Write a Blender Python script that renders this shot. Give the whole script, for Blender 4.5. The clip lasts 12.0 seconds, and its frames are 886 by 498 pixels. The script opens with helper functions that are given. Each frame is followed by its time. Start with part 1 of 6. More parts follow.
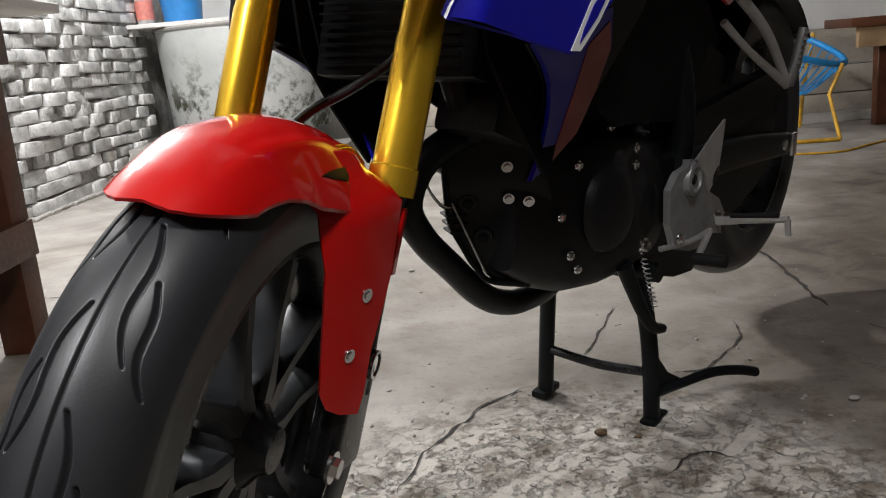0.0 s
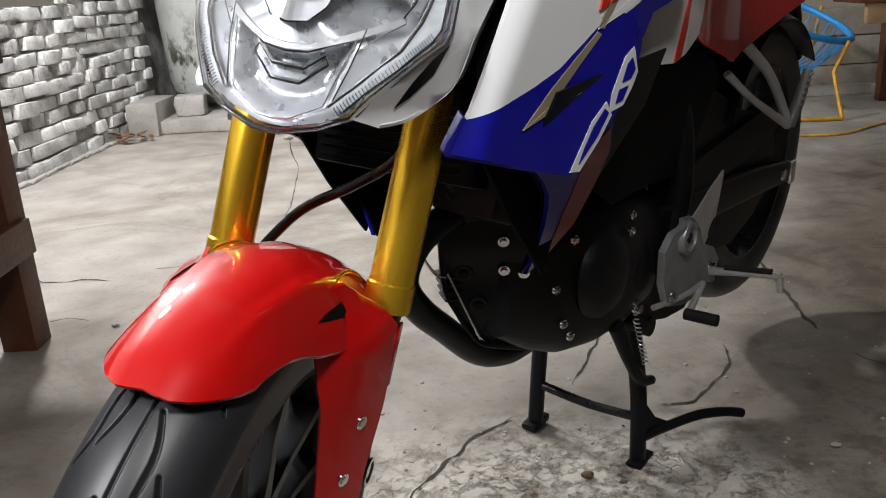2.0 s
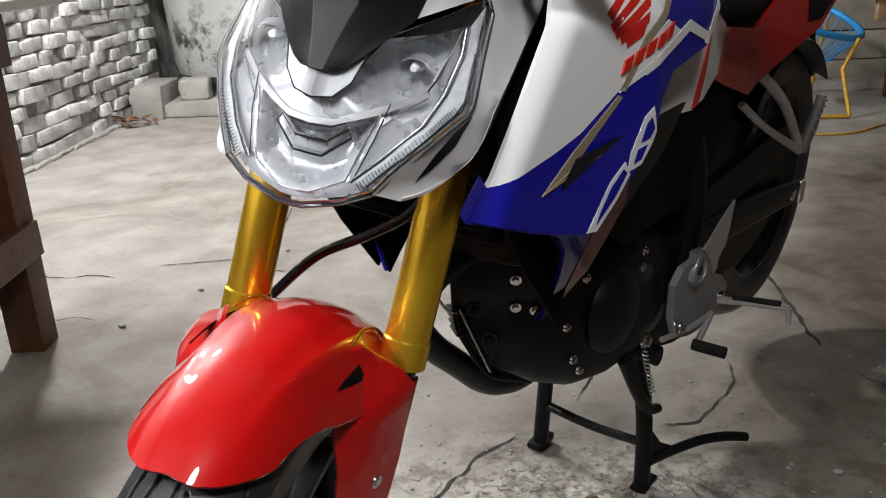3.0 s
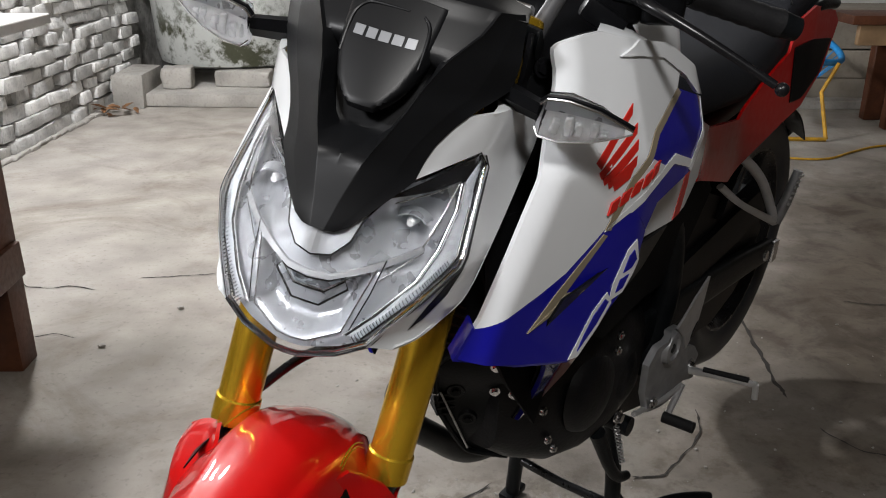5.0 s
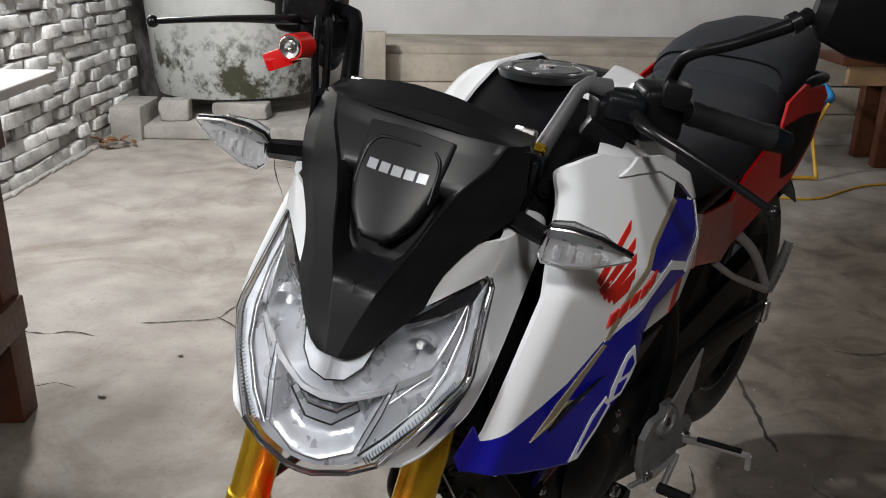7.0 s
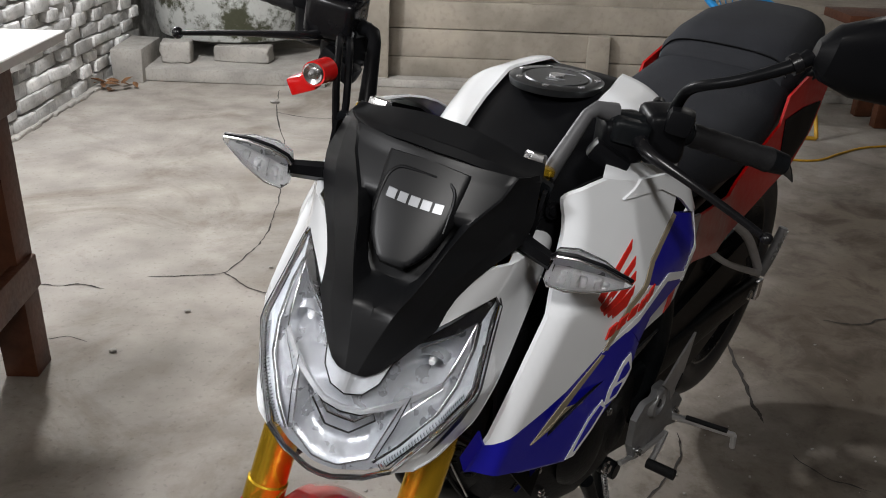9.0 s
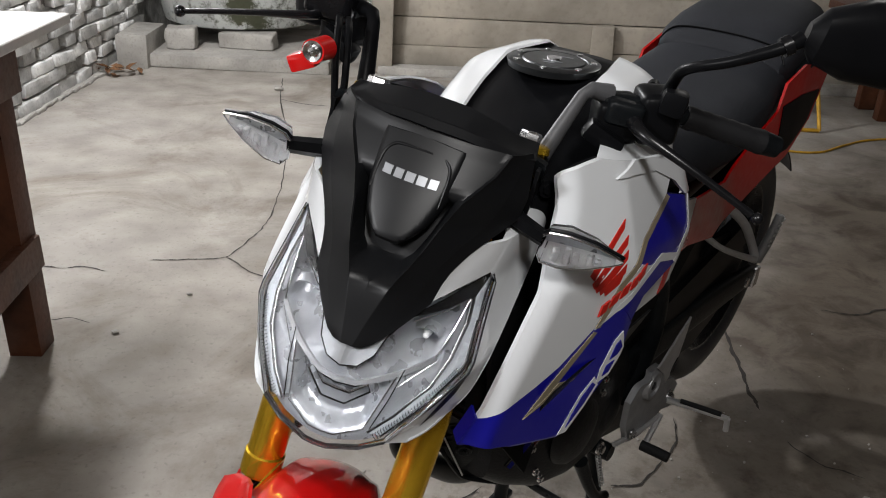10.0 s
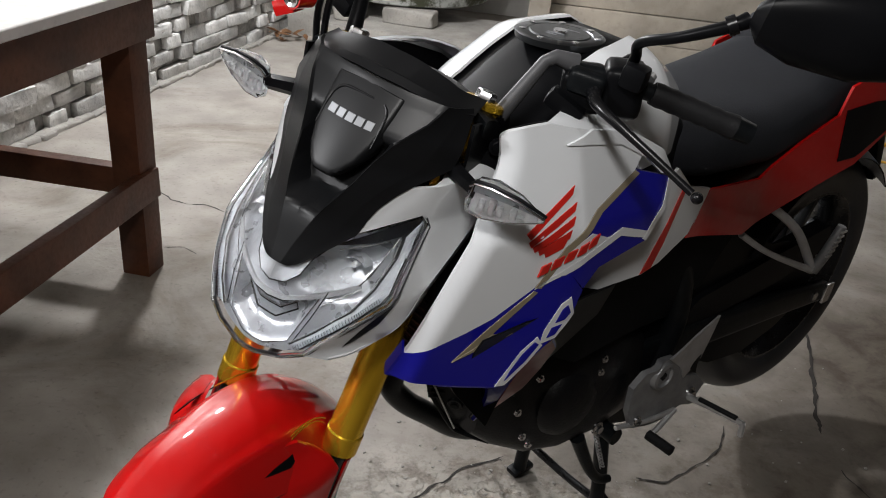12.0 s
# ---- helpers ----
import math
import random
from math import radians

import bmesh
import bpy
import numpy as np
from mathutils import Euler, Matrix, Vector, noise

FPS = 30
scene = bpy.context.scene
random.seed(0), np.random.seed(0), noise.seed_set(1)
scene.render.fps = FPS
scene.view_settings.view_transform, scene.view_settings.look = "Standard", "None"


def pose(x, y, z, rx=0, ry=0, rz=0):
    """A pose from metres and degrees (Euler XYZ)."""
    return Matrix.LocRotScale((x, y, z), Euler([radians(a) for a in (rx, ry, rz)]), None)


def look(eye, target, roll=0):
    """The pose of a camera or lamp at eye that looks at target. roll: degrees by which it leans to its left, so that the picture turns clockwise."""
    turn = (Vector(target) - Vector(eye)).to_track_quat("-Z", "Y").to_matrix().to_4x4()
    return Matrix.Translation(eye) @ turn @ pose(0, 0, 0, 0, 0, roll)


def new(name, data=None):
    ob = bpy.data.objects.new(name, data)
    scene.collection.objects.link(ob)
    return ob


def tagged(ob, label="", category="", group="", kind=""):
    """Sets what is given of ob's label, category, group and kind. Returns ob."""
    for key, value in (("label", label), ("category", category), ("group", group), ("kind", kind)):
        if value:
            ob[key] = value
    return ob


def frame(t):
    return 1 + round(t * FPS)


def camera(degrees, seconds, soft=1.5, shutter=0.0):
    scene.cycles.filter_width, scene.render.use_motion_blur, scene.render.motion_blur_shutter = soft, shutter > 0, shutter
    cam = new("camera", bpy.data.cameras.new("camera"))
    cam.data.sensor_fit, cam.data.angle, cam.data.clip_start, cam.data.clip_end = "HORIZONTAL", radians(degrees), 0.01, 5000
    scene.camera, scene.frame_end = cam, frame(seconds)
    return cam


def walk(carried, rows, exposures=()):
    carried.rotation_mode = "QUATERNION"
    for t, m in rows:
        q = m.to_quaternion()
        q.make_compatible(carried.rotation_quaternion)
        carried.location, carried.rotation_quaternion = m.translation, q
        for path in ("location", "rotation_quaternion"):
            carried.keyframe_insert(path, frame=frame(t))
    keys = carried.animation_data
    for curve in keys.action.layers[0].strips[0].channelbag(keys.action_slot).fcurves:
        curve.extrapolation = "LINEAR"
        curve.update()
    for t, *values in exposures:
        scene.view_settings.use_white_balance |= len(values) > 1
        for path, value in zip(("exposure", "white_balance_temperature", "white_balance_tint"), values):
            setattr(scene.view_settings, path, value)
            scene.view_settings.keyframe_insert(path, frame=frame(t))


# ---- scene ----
cam = camera(55.5, 12.0, soft=1.0)
PATH = [
    (0, (0.0939, 0.0744, 0.651), (0.0121, 1.8823, 0.2232), -5),
    (0.5, (0.0939, 0.0921, 0.6984), (0.0047, 1.8842, 0.2111), -4.9),
    (1, (0.0958, 0.1125, 0.7477), (0.0009, 1.8972, 0.2325), -4),
    (1.5, (0.1051, 0.1107, 0.7859), (0.0167, 1.886, 0.2372), -3.2),
    (2, (0.107, 0.1144, 0.8324), (0.0242, 1.8842, 0.266), -3.6),
    (2.5, (0.0995, 0.1283, 0.8686), (0.0223, 1.8926, 0.2837), -3.4),
    (2.7, (0.0958, 0.1321, 0.8872), (0.0121, 1.8907, 0.2864), -3.1),
    (4.3, (0.0911, 0.1516, 1.0146), (0.0437, 1.8963, 0.3711), -0.6),
    (4.5, (0.0939, 0.1516, 1.0314), (0.0465, 1.8926, 0.3776), -0.3),
    (5, (0.0828, 0.1581, 1.0686), (0.0502, 1.8944, 0.4018), 0.2),
    (5.5, (0.08, 0.1609, 1.1048), (0.0605, 1.8963, 0.438), 0.6),
    (6, (0.0818, 0.1683, 1.1355), (0.066, 1.9037, 0.4669), 0.8),
    (6.5, (0.0725, 0.1711, 1.1709), (0.0558, 1.9065, 0.5022), 0.9),
    (6.7, (0.0698, 0.1646, 1.1644), (0.053, 1.9186, 0.5459), 0.6),
    (8.3, (0.0577, 0.1507, 1.2527), (0.0437, 1.8516, 0.5003), 1.6),
    (8.5, (0.0521, 0.1488, 1.2481), (0.0437, 1.8516, 0.5003), 1.5),
    (9, (0.0502, 0.1414, 1.2713), (0.0437, 1.8377, 0.5087), 2.1),
    (9.5, (0.0521, 0.1302, 1.2722), (0.0418, 1.8228, 0.5013), 2.5),
    (10, (0.0595, 0.12, 1.2639), (0.0465, 1.8079, 0.4836), 2.6),
    (10.5, (0.106, 0.0753, 1.2583), (0.0233, 1.7577, 0.4687), 3.7),
    (11, (0.1823, 0.0149, 1.2536), (-0.0019, 1.6842, 0.4557), 4.8),
    (11.5, (0.2344, 0.0205, 1.2536), (-0.0363, 1.6721, 0.4427), 3.5),
    (12, (0.3208, 0.0763, 1.2574), (-0.0521, 1.7047, 0.439), 4.7),
]
walk(cam, [(t, look(eye, target, roll)) for t, eye, target, roll in PATH], [(0, 0.22), (1, 0.27), (2.5, 0.24), (4.5, 0.08), (6.5, -0.08), (9, -0.16), (12, -0.14)])


# ---- light ----
world = bpy.data.worlds.new("world")
scene.world = world
world.use_nodes = True
world.node_tree.nodes["Background"].inputs[0].default_value = (0.75, 0.85, 1.0, 1)
world.node_tree.nodes["Background"].inputs[1].default_value = 0.012


def lamp(name, at, size, power, colour):
    data = bpy.data.lights.new(name, "POINT")
    data.shadow_soft_size, data.energy, data.color = size, power, colour
    ob = new(name, data)
    ob.matrix_world = pose(*at)
    return ob


lamp("wall_lamp_light", (-1.60, 3.65, 2.5), 0.10, 250, (0.97, 0.98, 1.0))
lamp("side_lamp_light", (-1.72, 2.62, 2.60), 0.12, 95, (0.98, 0.98, 1.0))
# unseen fill at the front left, added to light the bike's nose and tyre
lamp("front_left_fill_light", (-1.15, -0.25, 2.0), 0.15, 104, (0.98, 0.98, 1.0))
# weak fill added to lift the far right floor; no lamp is known there
lamp("back_fill_light", (1.90, 4.00, 2.60), 0.06, 15, (1.0, 0.97, 0.93))
# unseen fill above the camera, added to brighten the bike's left shroud
lamp("front_fill_light", (0.30, -0.20, 2.05), 0.14, 60, (1.0, 0.98, 0.96))

# ---- materials ----
MATS = {}


def mat(name, colour, rough=0.5, metal=0.0, vary=0.15, scale=20.0, bump=0.0, bscale=60.0, coat=0.0, colour2=None, spot=0.0, random=0.0,
        transmission=0.0, dist=0.002, gloss=0.5):
    """A surface with two scales of colour change, uneven gloss and fine relief."""
    if name in MATS:
        return MATS[name]
    m = bpy.data.materials.new(name)
    m.use_nodes = True
    t = m.node_tree
    b = t.nodes["Principled BSDF"]
    n, l = t.nodes.new, t.links.new
    co = n("ShaderNodeTexCoord")
    big, fine = n("ShaderNodeTexNoise"), n("ShaderNodeTexNoise")
    big.inputs["Scale"].default_value, big.inputs["Detail"].default_value = scale, 5
    fine.inputs["Scale"].default_value, fine.inputs["Detail"].default_value = bscale, 6
    l(co.outputs["Object"], big.inputs["Vector"]), l(co.outputs["Object"], fine.inputs["Vector"])
    ramp = n("ShaderNodeValToRGB")
    c2 = colour2 or tuple(c * (1 - vary) for c in colour)
    c1 = tuple(min(1, c * (1 + vary * 0.6)) for c in colour)
    ramp.color_ramp.elements[0].position, ramp.color_ramp.elements[1].position = 0.33, 0.67
    ramp.color_ramp.elements[0].color, ramp.color_ramp.elements[1].color = (*c2, 1), (*c1, 1)
    l(big.outputs["Fac"], ramp.inputs["Fac"])
    out = ramp.outputs["Color"]
    if spot:
        mix, r2 = n("ShaderNodeMix"), n("ShaderNodeMapRange")
        mix.data_type = "RGBA"
        r2.inputs["From Min"].default_value, r2.inputs["From Max"].default_value = 0.52, 0.72
        r2.inputs["To Max"].default_value = spot
        l(fine.outputs["Fac"], r2.inputs["Value"]), l(r2.outputs["Result"], mix.inputs["Factor"])
        l(out, mix.inputs["A"])
        mix.inputs["B"].default_value = (*[c * 0.45 for c in colour], 1)
        out = mix.outputs["Result"]
    if random:
        info, hsv, mr = n("ShaderNodeObjectInfo"), n("ShaderNodeHueSaturation"), n("ShaderNodeMapRange")
        mr.inputs["To Min"].default_value, mr.inputs["To Max"].default_value = 1 - random, 1 + random * 0.4
        l(info.outputs["Random"], mr.inputs["Value"]), l(mr.outputs["Result"], hsv.inputs["Value"]), l(out, hsv.inputs["Color"])
        out = hsv.outputs["Color"]
    l(out, b.inputs["Base Color"])
    rr = n("ShaderNodeMapRange")
    rr.inputs["To Min"].default_value, rr.inputs["To Max"].default_value = max(0.02, rough * 0.75), min(1, rough * 1.3)
    l(fine.outputs["Fac"], rr.inputs["Value"]), l(rr.outputs["Result"], b.inputs["Roughness"])
    b.inputs["Metallic"].default_value = metal
    b.inputs["Specular IOR Level"].default_value = gloss
    b.inputs["Coat Weight"].default_value, b.inputs["Coat Roughness"].default_value = coat, 0.04
    b.inputs["Transmission Weight"].default_value = transmission
    if bump:
        bp = n("ShaderNodeBump")
        bp.inputs["Strength"].default_value, bp.inputs["Distance"].default_value = bump, dist
        l(fine.outputs["Fac"], bp.inputs["Height"]), l(bp.outputs["Normal"], b.inputs["Normal"])
    MATS[name] = m
    return m


def red_paint(): return mat("red_paint", (0.54, 0.004, 0.004), 0.4, vary=0.08, scale=6, coat=1.0, gloss=0.15)
def white_paint(): return mat("white_paint", (0.80, 0.82, 0.84), 0.4, vary=0.04, scale=6, coat=1.0, gloss=0.2)
def blue_paint(): return mat("blue_paint", (0.008, 0.008, 0.30), 0.4, vary=0.1, scale=6, coat=1.0, gloss=0.1)
def gold(): return mat("gold_anodised", (0.92, 0.57, 0.040), 0.25, 0.80, vary=0.03, scale=3, bscale=3)
def tan_film(): return mat("tan_film", (0.30, 0.25, 0.17), 0.35, vary=0.05, coat=0.6)
def decal_red(): return mat("red_film", (0.60, 0.02, 0.012), 0.35, vary=0.05, coat=0.5)
def decal_white(): return mat("white_film", (0.80, 0.81, 0.83), 0.35, vary=0.03, coat=0.5)
def decal_silver(): return mat("silver_film", (0.33, 0.34, 0.36), 0.35, 0.4, vary=0.05)
def matt_black(): return mat("matt_black_plastic", (0.005, 0.0052, 0.006), 0.34, vary=0.15, scale=15, bump=0.1, bscale=900, dist=0.0003, gloss=0.09)
def cowl_plastic(): return mat("satin_black_plastic", (0.007, 0.0073, 0.0082), 0.38, vary=0.12, scale=15, bump=0.08, bscale=900, dist=0.0003, gloss=0.28)
def gloss_black(): return mat("gloss_black", (0.006, 0.006, 0.007), 0.25, vary=0.1, scale=15, gloss=0.35)
def black_metal(): return mat("black_painted_metal", (0.006, 0.007, 0.008), 0.36, 0.0, vary=0.3, scale=25, bump=0.2, bscale=250, gloss=0.16)
def worn_black(): return mat("rubbed_black_paint", (0.02, 0.02, 0.022), 0.28, 0.5, vary=0.5, scale=40, bump=0.2, bscale=120, gloss=0.6)
def engine_black(): return mat("engine_black", (0.006, 0.006, 0.007), 0.40, 0.0, vary=0.3, scale=25, bump=0.3, bscale=220, gloss=0.25)
def rubber(): return mat("tyre_rubber", (0.021, 0.0225, 0.026), 0.40, vary=0.25, scale=9, bump=0.06, bscale=700, spot=0.15, gloss=0.6)
def dull_black(): return mat("dull_black_plastic", (0.006, 0.0062, 0.007), 0.7, vary=0.2, scale=15, bump=0.15, bscale=500, dist=0.0005, gloss=0.08)
def satin_grey(): return mat("satin_grey_metal", (0.045, 0.047, 0.05), 0.35, 0.3, vary=0.1, scale=20)
def black_rubber(): return mat("black_rubber", (0.010, 0.010, 0.011), 0.6, vary=0.2, scale=20, bump=0.2, bscale=400, gloss=0.25)
def seat_vinyl(): return mat("seat_vinyl", (0.020, 0.0215, 0.026), 0.72, vary=0.12, scale=14, bump=0.6, bscale=420, dist=0.0012, gloss=0.22)
def chrome(): return mat("bright_steel", (0.72, 0.72, 0.73), 0.2, 1.0, vary=0.08, scale=40)
def alloy(): return mat("cast_aluminium", (0.60, 0.60, 0.61), 0.36, 0.7, vary=0.12, scale=40, bump=0.25, bscale=300)
def silver_cast(): return mat("silver_painted_casting", (0.62, 0.63, 0.65), 0.36, 0.25, vary=0.1, scale=30, bump=0.15, bscale=300)
def cast_grey(): return mat("grey_cast_plate", (0.33, 0.335, 0.345), 0.42, 0.6, vary=0.15, scale=40, bump=0.3, bscale=300)
def silver_paint(): return mat("silver_reflector", (0.40, 0.415, 0.44), 0.28, 0.65, vary=0.05, scale=30)
def bright_reflector(): return mat("bright_reflector", (0.86, 0.87, 0.88), 0.22, 0.25, vary=0.06, scale=60)
def clear(): return mat("clear_plastic", (0.97, 0.98, 1.0), 0.03, vary=0.01, transmission=1.0)
def wood_red(): return mat("stained_wood", (0.095, 0.033, 0.015), 0.5, vary=0.45, scale=7, bump=0.35, bscale=70, spot=0.3, gloss=0.3)
def wood_pale(): return mat("pale_wood", (0.30, 0.19, 0.10), 0.6, vary=0.3, scale=6, bump=0.3, bscale=60)
def ply(): return mat("worn_board", (0.62, 0.60, 0.57), 0.6, vary=0.15, scale=4, bump=0.1, bscale=60, spot=0.15)
def concrete(): return mat("concrete_block", (0.38, 0.36, 0.33), 0.85, vary=0.25, scale=5, bump=0.6, bscale=60, spot=0.35, dist=0.004)
def painted_brick(): return mat("white_painted_brick", (0.68, 0.67, 0.65), 0.8, vary=0.30, scale=9, bump=1.0, bscale=42, spot=0.4, random=0.35, dist=0.008)
def mortar(): return mat("dark_mortar", (0.34, 0.33, 0.31), 0.95, vary=0.5, scale=9, bump=0.9, bscale=50, spot=0.6, dist=0.006)
def wall_plaster(): return mat("white_plaster", (0.72, 0.71, 0.69), 0.8, vary=0.12, scale=2.5, bump=0.3, bscale=40, spot=0.1)


# ---- mesh helpers ----
def catmull(pts, steps=6):
    pts = [Vector(p) for p in pts]
    if len(pts) < 3:
        return pts
    out = []
    for i in range(len(pts) - 1):
        a, b, c, d = pts[max(i - 1, 0)], pts[i], pts[i + 1], pts[min(i + 2, len(pts) - 1)]
        for k in range(steps):
            t = k / steps
            out.append(0.5 * ((2 * b) + (c - a) * t + (2 * a - 5 * b + 4 * c - d) * t * t + (3 * b - a - 3 * c + d) * t ** 3))
    return out + [pts[-1]]


def tube(bm, pts, r, n=12, smooth=True, steps=6, flat=1.0):
    """A round bar along the points; r is one radius or one for each given point."""
    rs = r if isinstance(r, (list, tuple)) else [r] * len(pts)
    path = catmull(pts, steps) if smooth and len(pts) > 2 else [Vector(p) for p in pts]
    m = len(path)
    up = None
    rings = []
    for i, p in enumerate(path):
        d = (path[min(i + 1, m - 1)] - path[max(i - 1, 0)]).normalized()
        if up is None:
            up = d.orthogonal().normalized()
        up = (up - d * up.dot(d)).normalized()
        side = d.cross(up)
        f = i / (m - 1) * (len(rs) - 1)
        k = min(int(f), len(rs) - 2) if len(rs) > 1 else 0
        rad = rs[k] + (rs[k + 1] - rs[k]) * (f - k) if len(rs) > 1 else rs[0]
        rings.append([bm.verts.new(p + rad * (math.cos(2 * math.pi * j / n) * up + flat * math.sin(2 * math.pi * j / n) * side)) for j in range(n)])
    for a, b in zip(rings, rings[1:]):
        for j in range(n):
            bm.faces.new((a[j], a[(j + 1) % n], b[(j + 1) % n], b[j]))
    bm.faces.new(rings[0][::-1]), bm.faces.new(rings[-1])
    return bm


def loft(bm, rings, closed=True, caps=True):
    vs = [[bm.verts.new(p) for p in r] for r in rings]
    n = len(vs[0])
    for a, b in zip(vs, vs[1:]):
        for j in range(n if closed else n - 1):
            bm.faces.new((a[j], a[(j + 1) % n], b[(j + 1) % n], b[j]))
    if caps and closed:
        bm.faces.new(vs[0][::-1]), bm.faces.new(vs[-1])
    bmesh.ops.recalc_face_normals(bm, faces=bm.faces)
    return bm


def oval(c, a, b, u, v, n=24, p=2.0):
    """A ring round c with half widths a along u and b along v; p above 2 squares it."""
    c, u, v = Vector(c), Vector(u), Vector(v)
    out = []
    for k in range(n):
        w = 2 * math.pi * k / n
        x, y = math.cos(w), math.sin(w)
        out.append(c + u * a * math.copysign(abs(x) ** (2 / p), x) + v * b * math.copysign(abs(y) ** (2 / p), y))
    return out


def lathe(bm, profile, centre, axis="y", n=48, a0=0.0, a1=360.0):
    """Turns (along, radius) pairs round an axis through centre."""
    c = Vector(centre)
    full = abs(a1 - a0) >= 360
    steps = n if full else n + 1
    rows = []
    for h, r in profile:
        row = []
        for k in range(steps):
            w = radians(a0 + (a1 - a0) * k / n)
            s, q = math.sin(w) * r, math.cos(w) * r
            row.append(bm.verts.new(c + (Vector((s, h, q)) if axis == "y" else Vector((s, q, h)) if axis == "z" else Vector((h, s, q)))))
        rows.append(row)
    for a, b in zip(rows, rows[1:]):
        for k in range(n):
            bm.faces.new((a[k], a[(k + 1) % steps], b[(k + 1) % steps], b[k]))
    return bm


def block(bm, size, m=None, bevel=0.0, seg=2, jitter=0.0):
    made = bmesh.ops.create_cube(bm, size=1, matrix=(m or Matrix()) @ Matrix.Diagonal((*size, 1)))
    vs = made["verts"]
    if jitter:
        for v in vs:
            v.co += Vector([random.uniform(-jitter, jitter) for _ in range(3)])
    if bevel:
        es = list({e for v in vs for e in v.link_edges})
        bmesh.ops.bevel(bm, geom=es, offset=bevel, segments=seg, affect="EDGES", profile=0.6)
    return bm


def skin(bm, poly, place, depth=(0, 0, 0), step=0.015):
    """A panel: the flat outline poly, cut into small cells, carried by place(a, b) into space and given depth."""
    vs = [bm.verts.new((a, b, 0)) for a, b in poly]
    bm.faces.new(vs)
    for axis in (0, 1):
        lo, hi = min(p[axis] for p in poly), max(p[axis] for p in poly)
        k = math.ceil(lo / step)
        while k * step < hi:
            if k * step > lo + 1e-4:
                no = Vector((1, 0, 0)) if axis == 0 else Vector((0, 1, 0))
                bmesh.ops.bisect_plane(bm, geom=bm.verts[:] + bm.edges[:] + bm.faces[:], plane_co=no * k * step, plane_no=no, dist=1e-5)
            k += 1
    for v in bm.verts:
        v.co = Vector(place(v.co.x, v.co.y))
    d = Vector(depth)
    if d.length:
        front = bm.faces[:]
        rim = [e for e in bm.edges if len(e.link_faces) == 1]
        twin = {v: bm.verts.new(v.co + d) for v in bm.verts[:]}
        for f in front:
            bm.faces.new([twin[v] for v in reversed(f.verts)])
        for e in rim:
            a, b = e.verts
            bm.faces.new((a, b, twin[b], twin[a]))
    bmesh.ops.recalc_face_normals(bm, faces=bm.faces)
    return bm


def mirrored(poly):
    return [(-a, b) for a, b in reversed(poly)]


def finish(bm, name, material, smooth=True, angle=40):
    me = bpy.data.meshes.new(name)
    bmesh.ops.remove_doubles(bm, verts=bm.verts, dist=1e-5)
    bmesh.ops.recalc_face_normals(bm, faces=bm.faces)
    if smooth:
        for f in bm.faces:
            f.smooth = True
        for e in bm.edges:
            if len(e.link_faces) == 2 and e.calc_face_angle(0) > radians(angle):
                e.smooth = False
    bm.to_mesh(me)
    bm.free()
    me.materials.append(material)
    return me


def part(name, bm, material, parent, label="", turn=None, smooth=True, angle=40):
    """Links a bmesh as one mesh under a thing or a part."""
    if turn is not None:
        bm.transform(turn)
    ob = new(name, finish(bm, name, material, smooth, angle))
    ob.parent = parent
    if label:
        ob["label"] = label
    return ob


def thing(name, m, label, category, group="", kind=""):
    ob = new(name)
    ob.empty_display_size = 0.1
    ob.matrix_world = m
    return tagged(ob, label, category, group, kind)


def solid(name, bm, material, label, category, m=None, group="", kind="", smooth=True, angle=40):
    ob = new(name, finish(bm, name, material, smooth, angle))
    if m is not None:
        ob.matrix_world = m
    return tagged(ob, label, category, group, kind)


def B():
    return bmesh.new()

# ---- motorcycle: frame of reference ----
# x ahead, y to its left, z up; the origin lies on the ground under the front axle, and it leans 3.4 degrees on its stand
BIKE = Matrix(((-0.594118, 0.802959, 0.047754, -0.203482), (-0.804378, -0.593070, -0.035271, 0.831936),
               (0.0, -0.059367, 0.998236, 0.039129), (0, 0, 0, 1)))
RAKE = radians(25.5)
HEAD = Vector((-0.3623, 0, 0.958))
AXIS = Vector((-math.sin(RAKE), 0, math.cos(RAKE)))
STEER = Matrix.Translation(HEAD) @ Matrix.Rotation(radians(25.15), 4, AXIS) @ Matrix.Translation(HEAD * -1) @ Matrix.Translation((0, 0.0085, 0))
CAP = Vector((-0.304, 0, 0.973))
LOWER = STEER
FORK = 0.0905
AXLE = Vector((-0.007, 0.010, 0.269))
REAR = Vector((-1.44, 0, 0.375))


def interp(x, xs, ys):
    return float(np.interp(x, xs, ys))


def fork_at(z, s):
    return Vector((CAP.x - (z - CAP.z) * 0.305, s * FORK - (z - CAP.z) * 0.008, z))


def bolt(bm, at, way, r=0.006, h=0.005, n=6):
    at, way = Vector(at), Vector(way).normalized()
    tube(bm, [at, at + way * h], [r, r * 0.92], n, smooth=False)
    tube(bm, [at - way * 0.002, at + way * 0.0015], r * 1.45, 14, smooth=False)
    return bm


bike = thing("motorcycle", BIKE, "glossy red, white and blue motorcycle with gold forks on its stand", "motorcycle")


